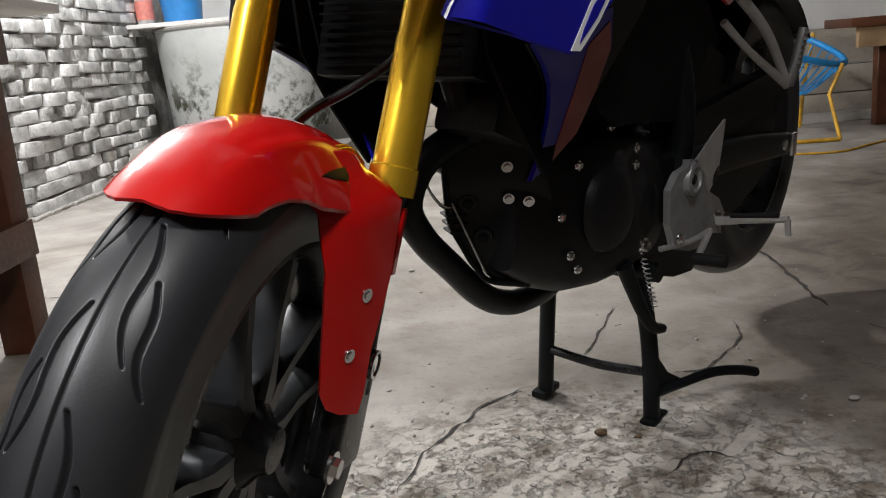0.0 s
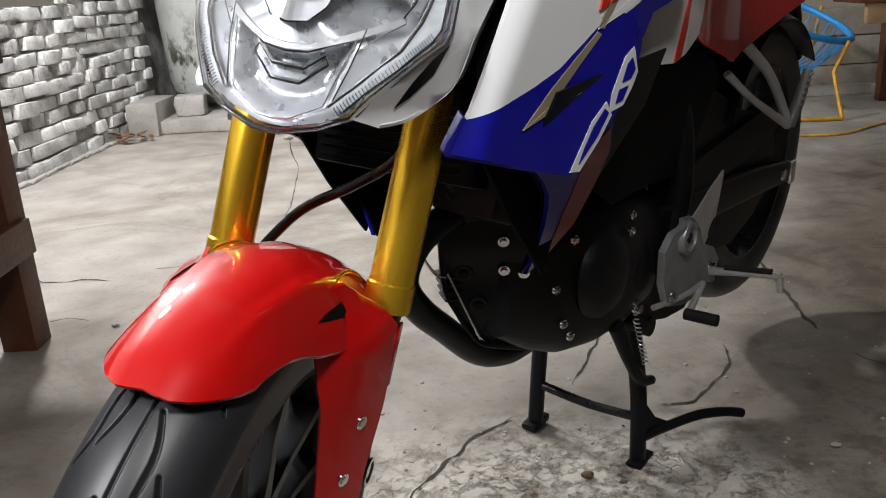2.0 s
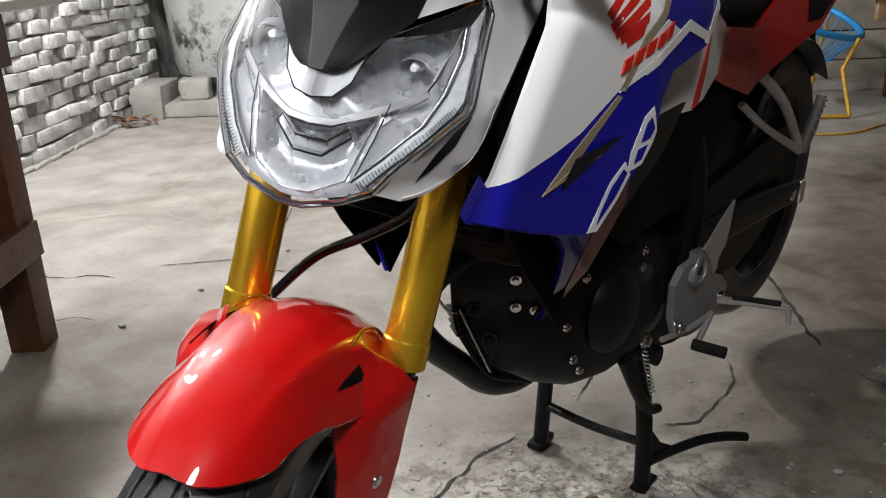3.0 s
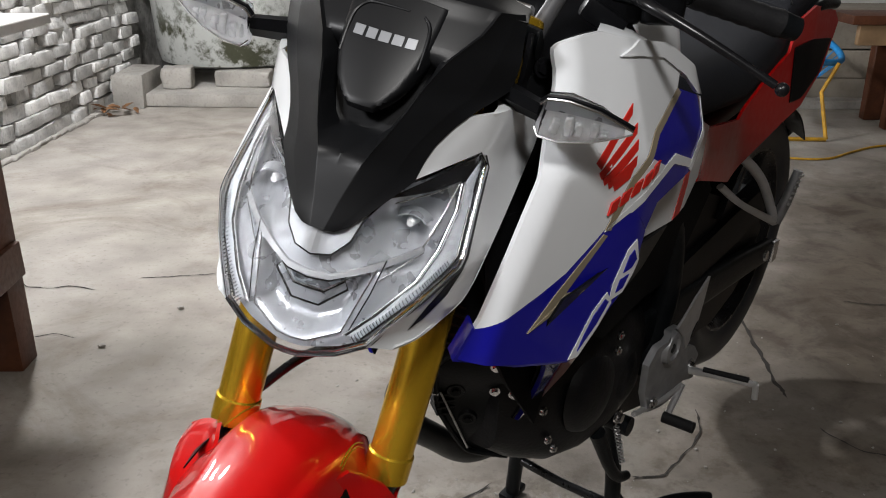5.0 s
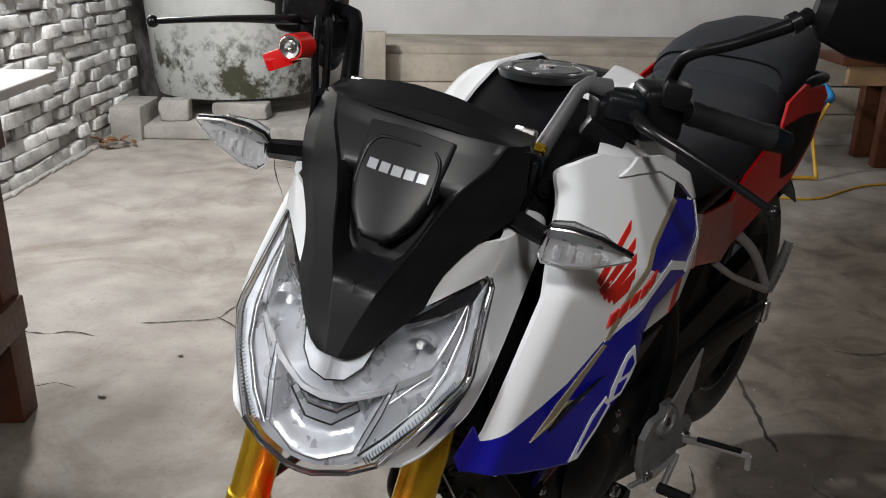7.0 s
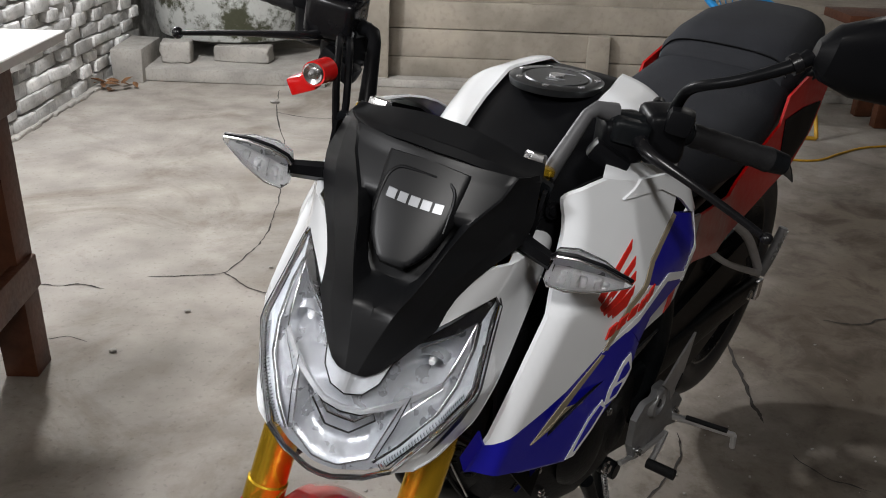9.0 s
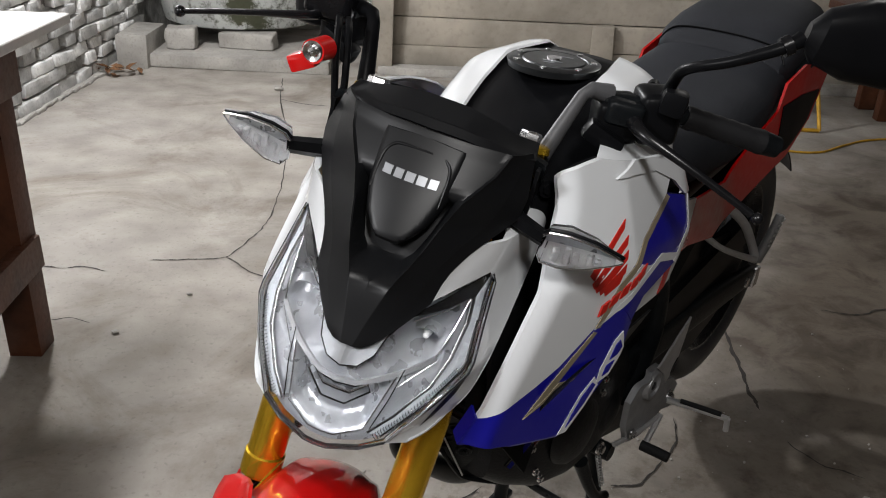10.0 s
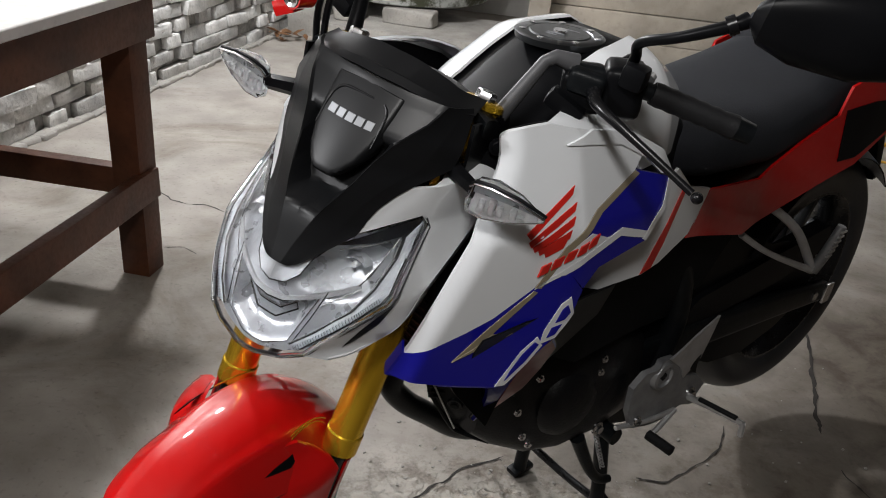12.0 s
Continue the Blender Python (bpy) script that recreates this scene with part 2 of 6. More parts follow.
# ---- wheels ----
def tyre(centre, radius, width, groove, n=13, m=170):
    """A road tyre in n equal sectors; curved slashes and a centre line are cut into the tread."""
    c = Vector(centre)
    half = width / 2
    per = 150 if groove else 14
    period = 2 * math.pi / n
    if not groove:
        m = 24
    p = np.linspace(-1, 1, m)
    w = p * 1.32
    y = half * np.sin(w) / math.sin(1.32)
    r0 = radius - half * 0.92 * (1 - np.cos(w))
    a = np.arange(per) * period / per
    cut = np.zeros((per, m))
    if groove:
        s = np.linspace(0, 1, 60)
        for side, sh in ((1, 0.0), (-1, period * 0.5)):
            for ca, cy, cw in ((sh + 0.36 * s, 0.008 + 0.021 * s + 0.0045 * np.sin(s * 6.3), 0.0013 * np.sin(np.pi * (0.12 + 0.88 * s)) ** 0.7),
                               (sh + 0.15 + 0.27 * s, 0.027 + 0.017 * s ** 1.2 + 0.003 * np.sin(s * 6.3), 0.0010 * np.sin(np.pi * (0.1 + 0.9 * s)) ** 0.7)):
                for k in range(60):
                    d = (a[:, None] - ca[k] + period / 2) % period - period / 2
                    d = np.hypot(d * r0[None, :], y[None, :] - side * cy[k]) - cw[k]
                    cut = np.maximum(cut, 0.0048 * np.clip(1 - d / 0.0014, 0, 1))
        cut = np.maximum(cut, 0.0030 * np.clip(1 - (np.abs(y) - 0.0008) / 0.0012, 0, 1)[None, :])
    total = n * per
    lo = radius - half * 0.92 * (1 - math.cos(1.32)) - 0.052
    verts, faces = [], []
    for k in range(total):
        w1 = 2 * math.pi * k / total
        sa, ca1 = math.sin(w1), math.cos(w1)
        rr = r0 - cut[k % per]
        verts.append((c.x + lo * sa, c.y - half * 0.86, c.z + lo * ca1))
        verts += [(c.x + q * sa, c.y + float(v), c.z + q * ca1) for q, v in zip(rr.tolist(), y)]
        verts.append((c.x + lo * sa, c.y + half * 0.86, c.z + lo * ca1))
    cols = m + 2
    for k in range(total):
        i0, i1 = k * cols, (k + 1) % total * cols
        faces += [(i0 + q, i1 + q, i1 + q + 1, i0 + q + 1) for q in range(cols - 1)]
        faces.append((i0 + cols - 1, i1 + cols - 1, i1, i0))
    return verts, faces


def wheel(name, centre, radius, width, turn, groove, label, disc_side):
    c = Vector(centre)
    lo = radius - width / 2 * 0.92 * (1 - math.cos(1.32)) - 0.052
    rim = lo + 0.006
    me = bpy.data.meshes.new(name)
    verts, faces = tyre(c, radius, width, groove)
    me.from_pydata(verts, [], faces)
    me.polygons.foreach_set("use_smooth", [True] * len(faces))
    if turn is not None:
        me.transform(turn)
    me.materials.append(rubber())
    rubber_part = new(name, me)
    rubber_part.parent = bike
    rubber_part["label"] = label
    h = width / 2 * 0.86
    bm = lathe(B(), [(-h, rim), (-h, rim - 0.012), (-h + 0.012, rim - 0.022), (-0.012, rim - 0.036), (0.012, rim - 0.036), (h - 0.012, rim - 0.022),
                     (h, rim - 0.012), (h, rim), (-h, rim)], c, n=96)
    part("rim", bm, gloss_black(), rubber_part, "black cast alloy rim", turn)
    bm = lathe(B(), [(-0.046, 0.0), (-0.046, 0.022), (-0.034, 0.027), (-0.022, 0.044), (0.022, 0.044), (0.034, 0.027), (0.046, 0.022), (0.046, 0.0)], c, n=32)
    part("hub", bm, gloss_black(), rubber_part, "", turn)
    # five forked spokes: two deep arms that part in a rounded valley near the hub
    depth = min(0.022, h * 0.6)
    for k in range(5):
        mid = 2 * math.pi * k / 5 + radians(26)
        for e in (-1, 1):
            rings = []
            for q in range(13):
                t = q / 12
                r = 0.036 + (rim - 0.022 - 0.036) * t
                a = mid + e * interp(r, [0.036, 0.062, 0.085, 0.12, 0.20], [0.20, 0.20, 0.27, 0.35, 0.385])
                wide = interp(r, [0.036, 0.062, 0.075, 0.10, 0.16, 0.20], [0.012, 0.0135, 0.0105, 0.0088, 0.0085, 0.013])
                dp = depth * interp(t, [0, 0.5, 1], [1.1, 0.85, 0.95])
                ring = []
                for u, v in ((-1, -0.75), (-0.7, -1), (0.7, -1), (1, -0.75), (1, 0.75), (0.7, 1), (-0.7, 1), (-1, 0.75)):
                    ring.append(c + Vector((r * math.sin(a) + u * wide * math.cos(a), v * dp, r * math.cos(a) - u * wide * math.sin(a))))
                rings.append(ring)
            part("spoke", loft(B(), rings), satin_grey(), rubber_part, "", turn, angle=30)
    bm, r0, r1 = B(), 0.075, 0.132 if radius < 0.3 else 0.105
    y0 = disc_side * 0.062
    lathe(bm, [(y0 - 0.002, r0), (y0 - 0.002, r1), (y0 + 0.002, r1), (y0 + 0.002, r0), (y0 - 0.002, r0)], c, n=60)
    part("brake_disc", bm, alloy(), rubber_part, "drilled steel brake disc", turn)
    return rubber_part


front = wheel("front_wheel", AXLE, 0.297, 0.112, LOWER, True, "black front tyre with curved tread grooves", -1)
rear = wheel("rear_wheel", REAR, 0.314, 0.142, None, False, "black wide rear tyre", -1)
bm = lathe(B(), [(0.05, 0.05), (0.05, 0.088), (0.055, 0.092), (0.06, 0.088), (0.06, 0.05), (0.05, 0.05)], REAR, n=40)
part("sprocket", bm, alloy(), rear, "steel chain sprocket")

# ---- fork, calipers, front fender ----
for s in (1, -1):
    bm = B()
    top, low = fork_at(0.968, s), fork_at(0.497, s)
    d = (low - top).normalized()
    tube(bm, [top, top + d * 0.33, top + d * 0.335, low - d * 0.03, low - d * 0.028, low], [0.0225, 0.0225, 0.0235, 0.0235, 0.0255, 0.0255], 32, smooth=False)
    leg = part("fork_tube", bm, gold(), bike, "gold anodised upper fork tube", LOWER)
    bm = B()
    tube(bm, [top - d * 0.010, top - d * 0.008, top - d * 0.002, top], [0.022, 0.025, 0.026, 0.024], 28, smooth=False)
    part("fork_cap", bm, gold(), leg, "gold fork cap", LOWER)
    bm = B()
    tube(bm, [top - d * 0.021, top - d * 0.019, top - d * 0.009], [0.0105, 0.0125, 0.0130], 6, smooth=False)
    part("cap_nut", bm, chrome(), leg, "bright hexagonal nut", LOWER)
    bm = B()
    tube(bm, [low - d * 0.002, low + d * 0.014, fork_at(0.36, s), fork_at(0.30, s)], [0.019, 0.0165, 0.0165, 0.019], 20, smooth=False)
    part("fork_slider", bm, gloss_black(), bike, "black lower fork leg", LOWER)
    bm = B()
    block(bm, (0.085, 0.034, 0.11), Matrix.Translation(fork_at(0.285, s) + Vector((0.025, 0, 0))) @ pose(0, 0, 0, 0, -17, 0), 0.012, 3)
    clampo = part("axle_clamp", bm, gloss_black(), bike, "black fork bottom with axle clamp", LOWER)
    bm = bolt(B(), Vector((AXLE.x, fork_at(0.27, s).y + s * 0.018, AXLE.z)), (0, s, 0), 0.011, 0.008)
    part("axle_nut", bm, chrome(), clampo, "bright axle nut", LOWER)
    bm = lathe(B(), [(s * 0.018, 0.012), (s * 0.018, 0.016), (s * 0.021, 0.016), (s * 0.021, 0.012), (s * 0.018, 0.012)],
               fork_at(0.33, s), n=24)
    part("reflector_ring", bm, chrome(), clampo, "", LOWER)

bm = B()
block(bm, (0.055, 0.05, 0.095), Matrix.Translation(AXLE + Vector((-0.105, -0.066, 0.085))) @ pose(0, 0, 0, 0, 30, 0), 0.012, 3)
block(bm, (0.035, 0.03, 0.11), Matrix.Translation(AXLE + Vector((-0.085, -0.088, 0.075))) @ pose(0, 0, 0, 0, 30, 0), 0.008, 2)
caliper = part("brake_caliper", bm, gloss_black(), bike, "black brake caliper with gold pins", LOWER)
for x, z in ((-0.187, 0.326), (-0.088, 0.333)):
    bm = tube(B(), [(x, -0.060, z), (x, -0.016, z + 0.002), (x, -0.012, z + 0.002)], [0.011, 0.011, 0.009], 16, smooth=False)
    part("caliper_pin", bm, gold(), caliper, "gold pin", LOWER)
bm = tube(B(), [(-0.235, -0.004, 0.288), (-0.205, -0.004, 0.291), (-0.150, -0.006, 0.295), (-0.135, -0.03, 0.30)], 0.0062, 10)
part("caliper_bracket", bm, alloy(), caliper, "bare metal bracket arm", LOWER)


FC = Vector((-0.007, 0.004, 0.269))


def fender_shell(a, v):
    """a: degrees ahead of the wheel's top; v: -1 to 1 across. Returns the shell's outside."""
    w = interp(a, [-62, -40, -24, -12, -4, 4, 14, 22, 30], [0.076, 0.088, 0.094, 0.092, 0.084, 0.075, 0.065, 0.060, 0.052])
    low = interp(a, [-62, -30, -20, -12, -6, 0, 5, 10, 16, 22, 30], [0.262, 0.246, 0.243, 0.242, 0.246, 0.2525, 0.265, 0.2745, 0.281, 0.285, 0.288])
    top = interp(a, [-62, -30, -15, 0, 12, 22, 30], [0.316, 0.314, 0.313, 0.315, 0.318, 0.318, 0.314])
    e = abs(v)
    r = top - (top - low) * (e ** 2.5) + 0.006 * max(0.0, 1 - abs(e - 0.60) / 0.16) * interp(a, [-40, -5, 20], [1, 1, 0])
    y = w * v
    ra = radians(a)
    return FC + Vector((r * math.sin(ra), y, r * math.cos(ra)))


def front_edge(v):
    return interp(abs(v), [0, 0.2, 0.4, 0.6, 0.7, 0.8, 0.9, 0.95, 1.0], [27.0, 27.3, 27.3, 26.3, 25.4, 24.1, 22.2, 20.7, 18.4])


bm = B()
NA, NV = 60, 45
grid = []
for side in (0.0, -0.0035):
    rows = []
    for i in range(NA):
        row = []
        for j in range(NV):
            v = -1 + 2 * j / (NV - 1)
            a = -62 + (front_edge(v) + 62) * i / (NA - 1)
            p = fender_shell(a, v)
            if side:
                p = p + (FC - p).normalized() * 0.0035
            row.append(bm.verts.new(p))
        rows.append(row)
    grid.append(rows)
for rows in grid:
    for i in range(NA - 1):
        for j in range(NV - 1):
            bm.faces.new((rows[i][j], rows[i + 1][j], rows[i + 1][j + 1], rows[i][j + 1]))
o, q = grid
for i in range(NA - 1):
    for j in (0, NV - 1):
        bm.faces.new((o[i][j], o[i + 1][j], q[i + 1][j], q[i][j]))
for j in range(NV - 1):
    for i in (0, NA - 1):
        bm.faces.new((o[i][j], o[i][j + 1], q[i][j + 1], q[i][j]))
fender = part("front_fender", bm, red_paint(), bike, "glossy red front fender with side guards", LOWER)


def ear_y(x, z):
    up = max(0.0, z - 0.508)
    return 0.118 - 3.6 * max(0.0, x + 0.121) ** 2 + 0.13 * min(0.2, 0.508 - z) - min(0.030, 1.2 * up) - 0.3 * max(0.0, up - 0.025) - 0.45 * max(0.0, x + 0.050) * max(0.0, min(1.0, (z - 0.46) / 0.05))


for s in (1, -1):
    bm = B()
    ear = [(-0.024, 0.508), (-0.019, 0.47), (-0.015, 0.418), (-0.011, 0.369), (-0.009, 0.34), (-0.013, 0.324), (-0.025, 0.315), (-0.043, 0.310), (-0.050, 0.327), (-0.061, 0.371), (-0.075, 0.402),
           (-0.093, 0.437), (-0.107, 0.473), (-0.123, 0.505), (-0.120, 0.520), (-0.106, 0.535), (-0.085, 0.553), (-0.060, 0.556), (-0.040, 0.545), (-0.022, 0.530)]
    skin(bm, ear, lambda x, z: (x, s * ear_y(x, z), z), (-0.003, -s * 0.003, 0), 0.012)
    e = part("side_guard", bm, red_paint(), fender, "red guard over the fork leg", LOWER)
    for z, x in ((0.428, -0.057), (0.373, -0.036)):
        bm = bolt(B(), (x, s * ear_y(x, z), z), (0.4, s, 0), 0.0048, 0.003)
        part("bolt", bm, chrome(), e, "", LOWER)
    def on_fender(a, v):
        p = fender_shell(a * 100, v)
        p += (p - FC).normalized() * 0.0016
        return (p.x, s * p.y, p.z)

    bm = skin(B(), [(-0.035, 0.825), (-0.065, 0.795), (-0.105, 0.768), (-0.16, 0.742), (-0.21, 0.73), (-0.195, 0.76), (-0.16, 0.80), (-0.125, 0.84), (-0.08, 0.838)], on_fender, (0, -s * 0.001, -0.001), 0.03)
    part("vent", bm, matt_black(), e, "black vent", LOWER)
    bm = B()
    tube(bm, [Vector((p.x, s * p.y, p.z)) for p in (fender_shell(a, v) + Vector((0, 0, 0.001)) for a, v in ((-32, 0.63), (-27, 0.59), (-21, 0.585), (-15, 0.62)))], 0.0010, 6)
    part("gold_stripe", bm, gold(), e, "", LOWER)
    bm = B()
    tube(bm, [Vector((p.x, s * p.y, p.z)) for p in (fender_shell(a, v) + Vector((0, 0, 0.001)) for a, v in ((-31, 0.66), (-27, 0.62), (-21, 0.61), (-15, 0.645)))], 0.0009, 6)
    part("gold_stripe", bm, gold(), e, "", LOWER)
    bm = B()
    block(bm, (0.012, 0.004, 0.07), Matrix.Translation((-0.150, s * 0.112, 0.452)) @ pose(0, 0, 0, 0, -17, 0), 0.001, 1)
    part("side_reflector", bm, red_paint(), e, "", LOWER)

# brake hose and cables ahead of the head
bm = B()
tube(bm, [(-0.255, -0.098, 0.47), (-0.26, -0.050, 0.535), (-0.262, 0.010, 0.581), (-0.268, 0.055, 0.625), (-0.28, 0.075, 0.70), (-0.295, 0.06, 0.82), (-0.30, 0.04, 0.88)], 0.0062, 10)
part("brake_hose", bm, gloss_black(), bike, "black rubber brake hose", STEER)


# ---- headlamp and cowl ----
def face_x(y, z):
    """The lamp face's outer form: how far ahead it lies at width y and height z."""
    u = z - 0.73
    k = interp(z, [0.70, 0.737, 0.79, 0.86, 0.9, 0.95, 1.0], [2.5, 3.2, 5.0, 7.5, 5.5, 3.0, 2.5])
    return -0.05 - 0.3 * u - 1.2 * u * u - k * y * y


def face(off):
    return lambda y, z: (face_x(y, z) + off, y, z)


def ease(v, a, b):
    t = min(1.0, max(0.0, (v - a) / (b - a)))
    return t * t * (3 - 2 * t)


def ramp01(v, a, b):
    return min(1.0, max(0.0, (v - a) / (b - a)))


LENS_R = [(0.0, 0.6985), (0.012, 0.699), (0.043, 0.7075), (0.066, 0.7185), (0.077, 0.735), (0.096, 0.757), (0.1165, 0.781), (0.1175, 0.790), (0.1125, 0.826),
          (0.1085, 0.858), (0.104, 0.870), (0.068, 0.849), (0.034, 0.830), (0.0, 0.810)]
LENS = LENS_R + mirrored(LENS_R)[1:-1]
bm = B()
skin(bm, LENS, face(0.0), (-0.0015, 0, 0), 0.012)
lamp_lens = part("headlamp_lens", bm, clear(), bike, "clear plastic headlamp lens", STEER)
lamp_lens.visible_shadow = False

POCKET = [(0.0, 0.760), (0.020, 0.762), (0.055, 0.778), (0.041, 0.722), (0.014, 0.7075), (0.0, 0.7065)]


def pocket_depth(y, z):
    """How far a point lies inside the low beam's pocket, from its nearest wall."""
    y = abs(y)
    top = interp(y, [0.0, 0.020, 0.055], [0.760, 0.762, 0.778]) - z
    low = z - interp(y, [0.0, 0.014, 0.041], [0.7065, 0.7075, 0.722])
    side = 0.041 + (z - 0.722) * 0.25 - y
    return min(top, low, side)


def bowl_x(y, z):
    """The silvered inside: two upper bowls between plane walls and the low beam's pocket with sloping walls."""
    x = face_x(y, z) - 0.013
    w = abs(y)
    if z > 0.775:
        q = ((w - 0.062) / 0.052) ** 2 + ((z - 0.812) / 0.038) ** 2
        if q < 1:
            x -= 0.032 * (1 - q)
    x -= 0.022 * ramp01(pocket_depth(y, z), 0.0, 0.011)
    x -= 0.007 * ramp01(w, 0.092, 0.094)
    return x


bm = B()
skin(bm, [(a * 0.985, 0.78 + (b - 0.78) * 0.98) for a, b in LENS], lambda y, z: (bowl_x(y, z), y, z), (-0.004, 0, 0), 0.004)
bowl = part("reflector", bm, silver_paint(), bike, "silvered headlamp reflector", STEER, angle=50)


def ridge(name, pts, off, r, m, label=""):
    """A thin line on the lamp's inside: moulded edges, and shade drawn in black (the _shade ones)."""
    part(name, tube(B(), [(face_x(a, b) + off, a, b) for a, b in pts], r, 6, smooth=False), m, bowl, label, STEER)


def inset(name, s, poly, off, m, label="", depth=0.002, step=0.01):
    """A flat moulded piece on the lamp's inside, following its face."""
    return part(name, skin(B(), [(s * a, b) for a, b in poly], face(off), (-depth, 0, 0), step), m, bowl, label, STEER)


frosted = mat("frosted_light_guide", (0.36, 0.38, 0.40), 0.28, 0.0, vary=0.03, scale=30, gloss=0.6)
GUIDE = [(0.0985, 0.846), (0.1015, 0.826), (0.0985, 0.795), (0.090, 0.772), (0.066, 0.744), (0.047, 0.724)]
for s in (1, -1):
    # pale light guide along the outer rim, ribbed in its lower half
    rim_side = [(0.1035, 0.863), (0.1085, 0.826), (0.113, 0.790), (0.110, 0.781), (0.092, 0.758), (0.073, 0.738), (0.060, 0.7225)]
    inset("light_guide", s, rim_side + GUIDE[::-1], -0.005, frosted, "pale light guide along the lamp's rim")
    for k in range(34):
        t = k / 33
        a = interp(t, [0, 0.35, 0.75, 1], [0.109, 0.096, 0.071, 0.055])
        b = interp(t, [0, 0.35, 0.75, 1], [0.784, 0.766, 0.738, 0.722])
        bm = block(B(), (0.004, 0.0011, 0.0075), Matrix.Translation((face_x(a, b) - 0.0035, s * a, b)) @ pose(0, 0, 0, s * 42, 0, 0), 0.0004, 1)
        part("light_guide_rib", bm, clear(), bowl, "", STEER)
    ridge("guide_shade", [(s * a, b) for a, b in GUIDE], -0.0045, 0.0011, gloss_black())
    ridge("guide_rim", [(s * (a - 0.0022), b - 0.0008) for a, b in GUIDE], -0.0055, 0.0006, chrome())
    ridge("rim_shade", [(s * a, b) for a, b in rim_side[1:]], -0.004, 0.0009, gloss_black())
    # bulb holders in the upper bowls, with a stepped hood over each
    bm = tube(B(), [(face_x(0.064, 0.81) - 0.040, s * 0.066, 0.811), (face_x(0.064, 0.81) - 0.024, s * 0.066, 0.811)], [0.006, 0.003], 20, smooth=False)
    part("bulb", bm, bright_reflector(), bowl, "bulb holder", STEER)
    rows = []
    for t in (0.0, 0.5, 1.0):
        rows.append([(face_x(0.066, 0.82) - 0.030 + 0.013 * t, s * 0.067 + (0.017 - 0.003 * t) * math.cos(w), 0.812 + (0.011 - 0.003 * t) * math.sin(w)) for w in np.linspace(0.35, 2.8, 13)])
    bm = loft(B(), rows, closed=False, caps=False)
    bmesh.ops.solidify(bm, geom=bm.faces[:], thickness=0.0015)
    part("bulb_hood", bm, silver_paint(), bowl, "bright hood over the bulb", STEER)
    # black corner under the lens's upper tip, its edge moulded in a bright line
    inset("inner_bezel", s, [(0.044, 0.8345), (0.060, 0.8435), (0.102, 0.8665), (0.1075, 0.838), (0.103, 0.812), (0.0995, 0.826), (0.095, 0.847), (0.078, 0.841)], -0.006, gloss_black(), "black corner of the lamp's inside")
    ridge("bezel_line", [(s * a, b) for a, b in ((0.052, 0.831), (0.078, 0.839), (0.0945, 0.8455), (0.0905, 0.822), (0.086, 0.806))], -0.007, 0.0008, chrome())
    inset("bezel_facet", s, [(0.086, 0.806), (0.0905, 0.822), (0.0935, 0.838), (0.0975, 0.822), (0.094, 0.797)], -0.008, silver_paint())
    ridge("bezel_shade", [(s * a, b) for a, b in ((0.0925, 0.836), (0.0885, 0.808), (0.084, 0.797))], -0.0075, 0.0008, gloss_black())
    # shelf between the upper bowls and the low pocket
    inset("pocket_shelf", s, [(0.0, 0.7665), (0.020, 0.768), (0.060, 0.7855), (0.084, 0.797), (0.086, 0.7925), (0.0565, 0.7775), (0.020, 0.7635), (0.0, 0.762)], -0.010, cast_grey(), "", 0.003)
    ridge("pocket_edge", [(s * a, b) for a, b in POCKET[:3]], -0.011, 0.0007, gloss_black())
    ridge("pocket_edge", [(s * a, b) for a, b in POCKET[2:]], -0.011, 0.0009, chrome())
    ridge("pocket_line", [(s * a, b) for a, b in ((0.060, 0.7855), (0.0555, 0.757), (0.047, 0.724))], -0.010, 0.0006, gloss_black())
    ridge("wall_line", [(s * a, b) for a, b in ((0.058, 0.768), (0.074, 0.783), (0.086, 0.792))], -0.010, 0.0006, chrome())
    # frame of the low beam, deep in the pocket
    ridge("beam_frame", [(s * a, b) for a, b in ((0.0, 0.7455), (0.014, 0.7455), (0.030, 0.7585), (0.034, 0.752), (0.013, 0.7335), (0.0, 0.7335))], -0.024, 0.0011, gloss_black())
    ridge("beam_rim", [(s * a, b) for a, b in ((0.0, 0.7475), (0.0145, 0.7475), (0.0305, 0.7605))], -0.023, 0.0010, chrome())
bm = skin(B(), [(-0.030, 0.757), (-0.013, 0.7345), (0.013, 0.7345), (0.030, 0.757), (0.014, 0.745), (-0.014, 0.745)], face(-0.031), (-0.002, 0, 0), 0.01)
part("beam_window", bm, silver_paint(), bowl, "window of the low beam", STEER)
CHIN = [(0.046, 0.836), (0.034, 0.818), (0.0285, 0.799), (0.0165, 0.7865), (0.0, 0.7845)]
bm = skin(B(), [(-a, b) for a, b in CHIN] + CHIN[:-1][::-1] + [(0.0, 0.812)], lambda y, z: (face_x(0, z) + 0.001 - 0.30 * abs(y), y, z), (-0.004, 0, 0), 0.006)
part("beak", bm, mat("grey_satin_plastic", (0.30, 0.31, 0.325), 0.35, 0.0, vary=0.04), bowl, "light grey beak below the nose cowl", STEER, angle=25)
part("beak_edge", tube(B(), [(face_x(0, b) + 0.001 - 0.30 * abs(a), a, b) for a, b in [(-a, b) for a, b in CHIN] + CHIN[:-1][::-1]], 0.0008, 6, smooth=False), gloss_black(), bowl, "", STEER)

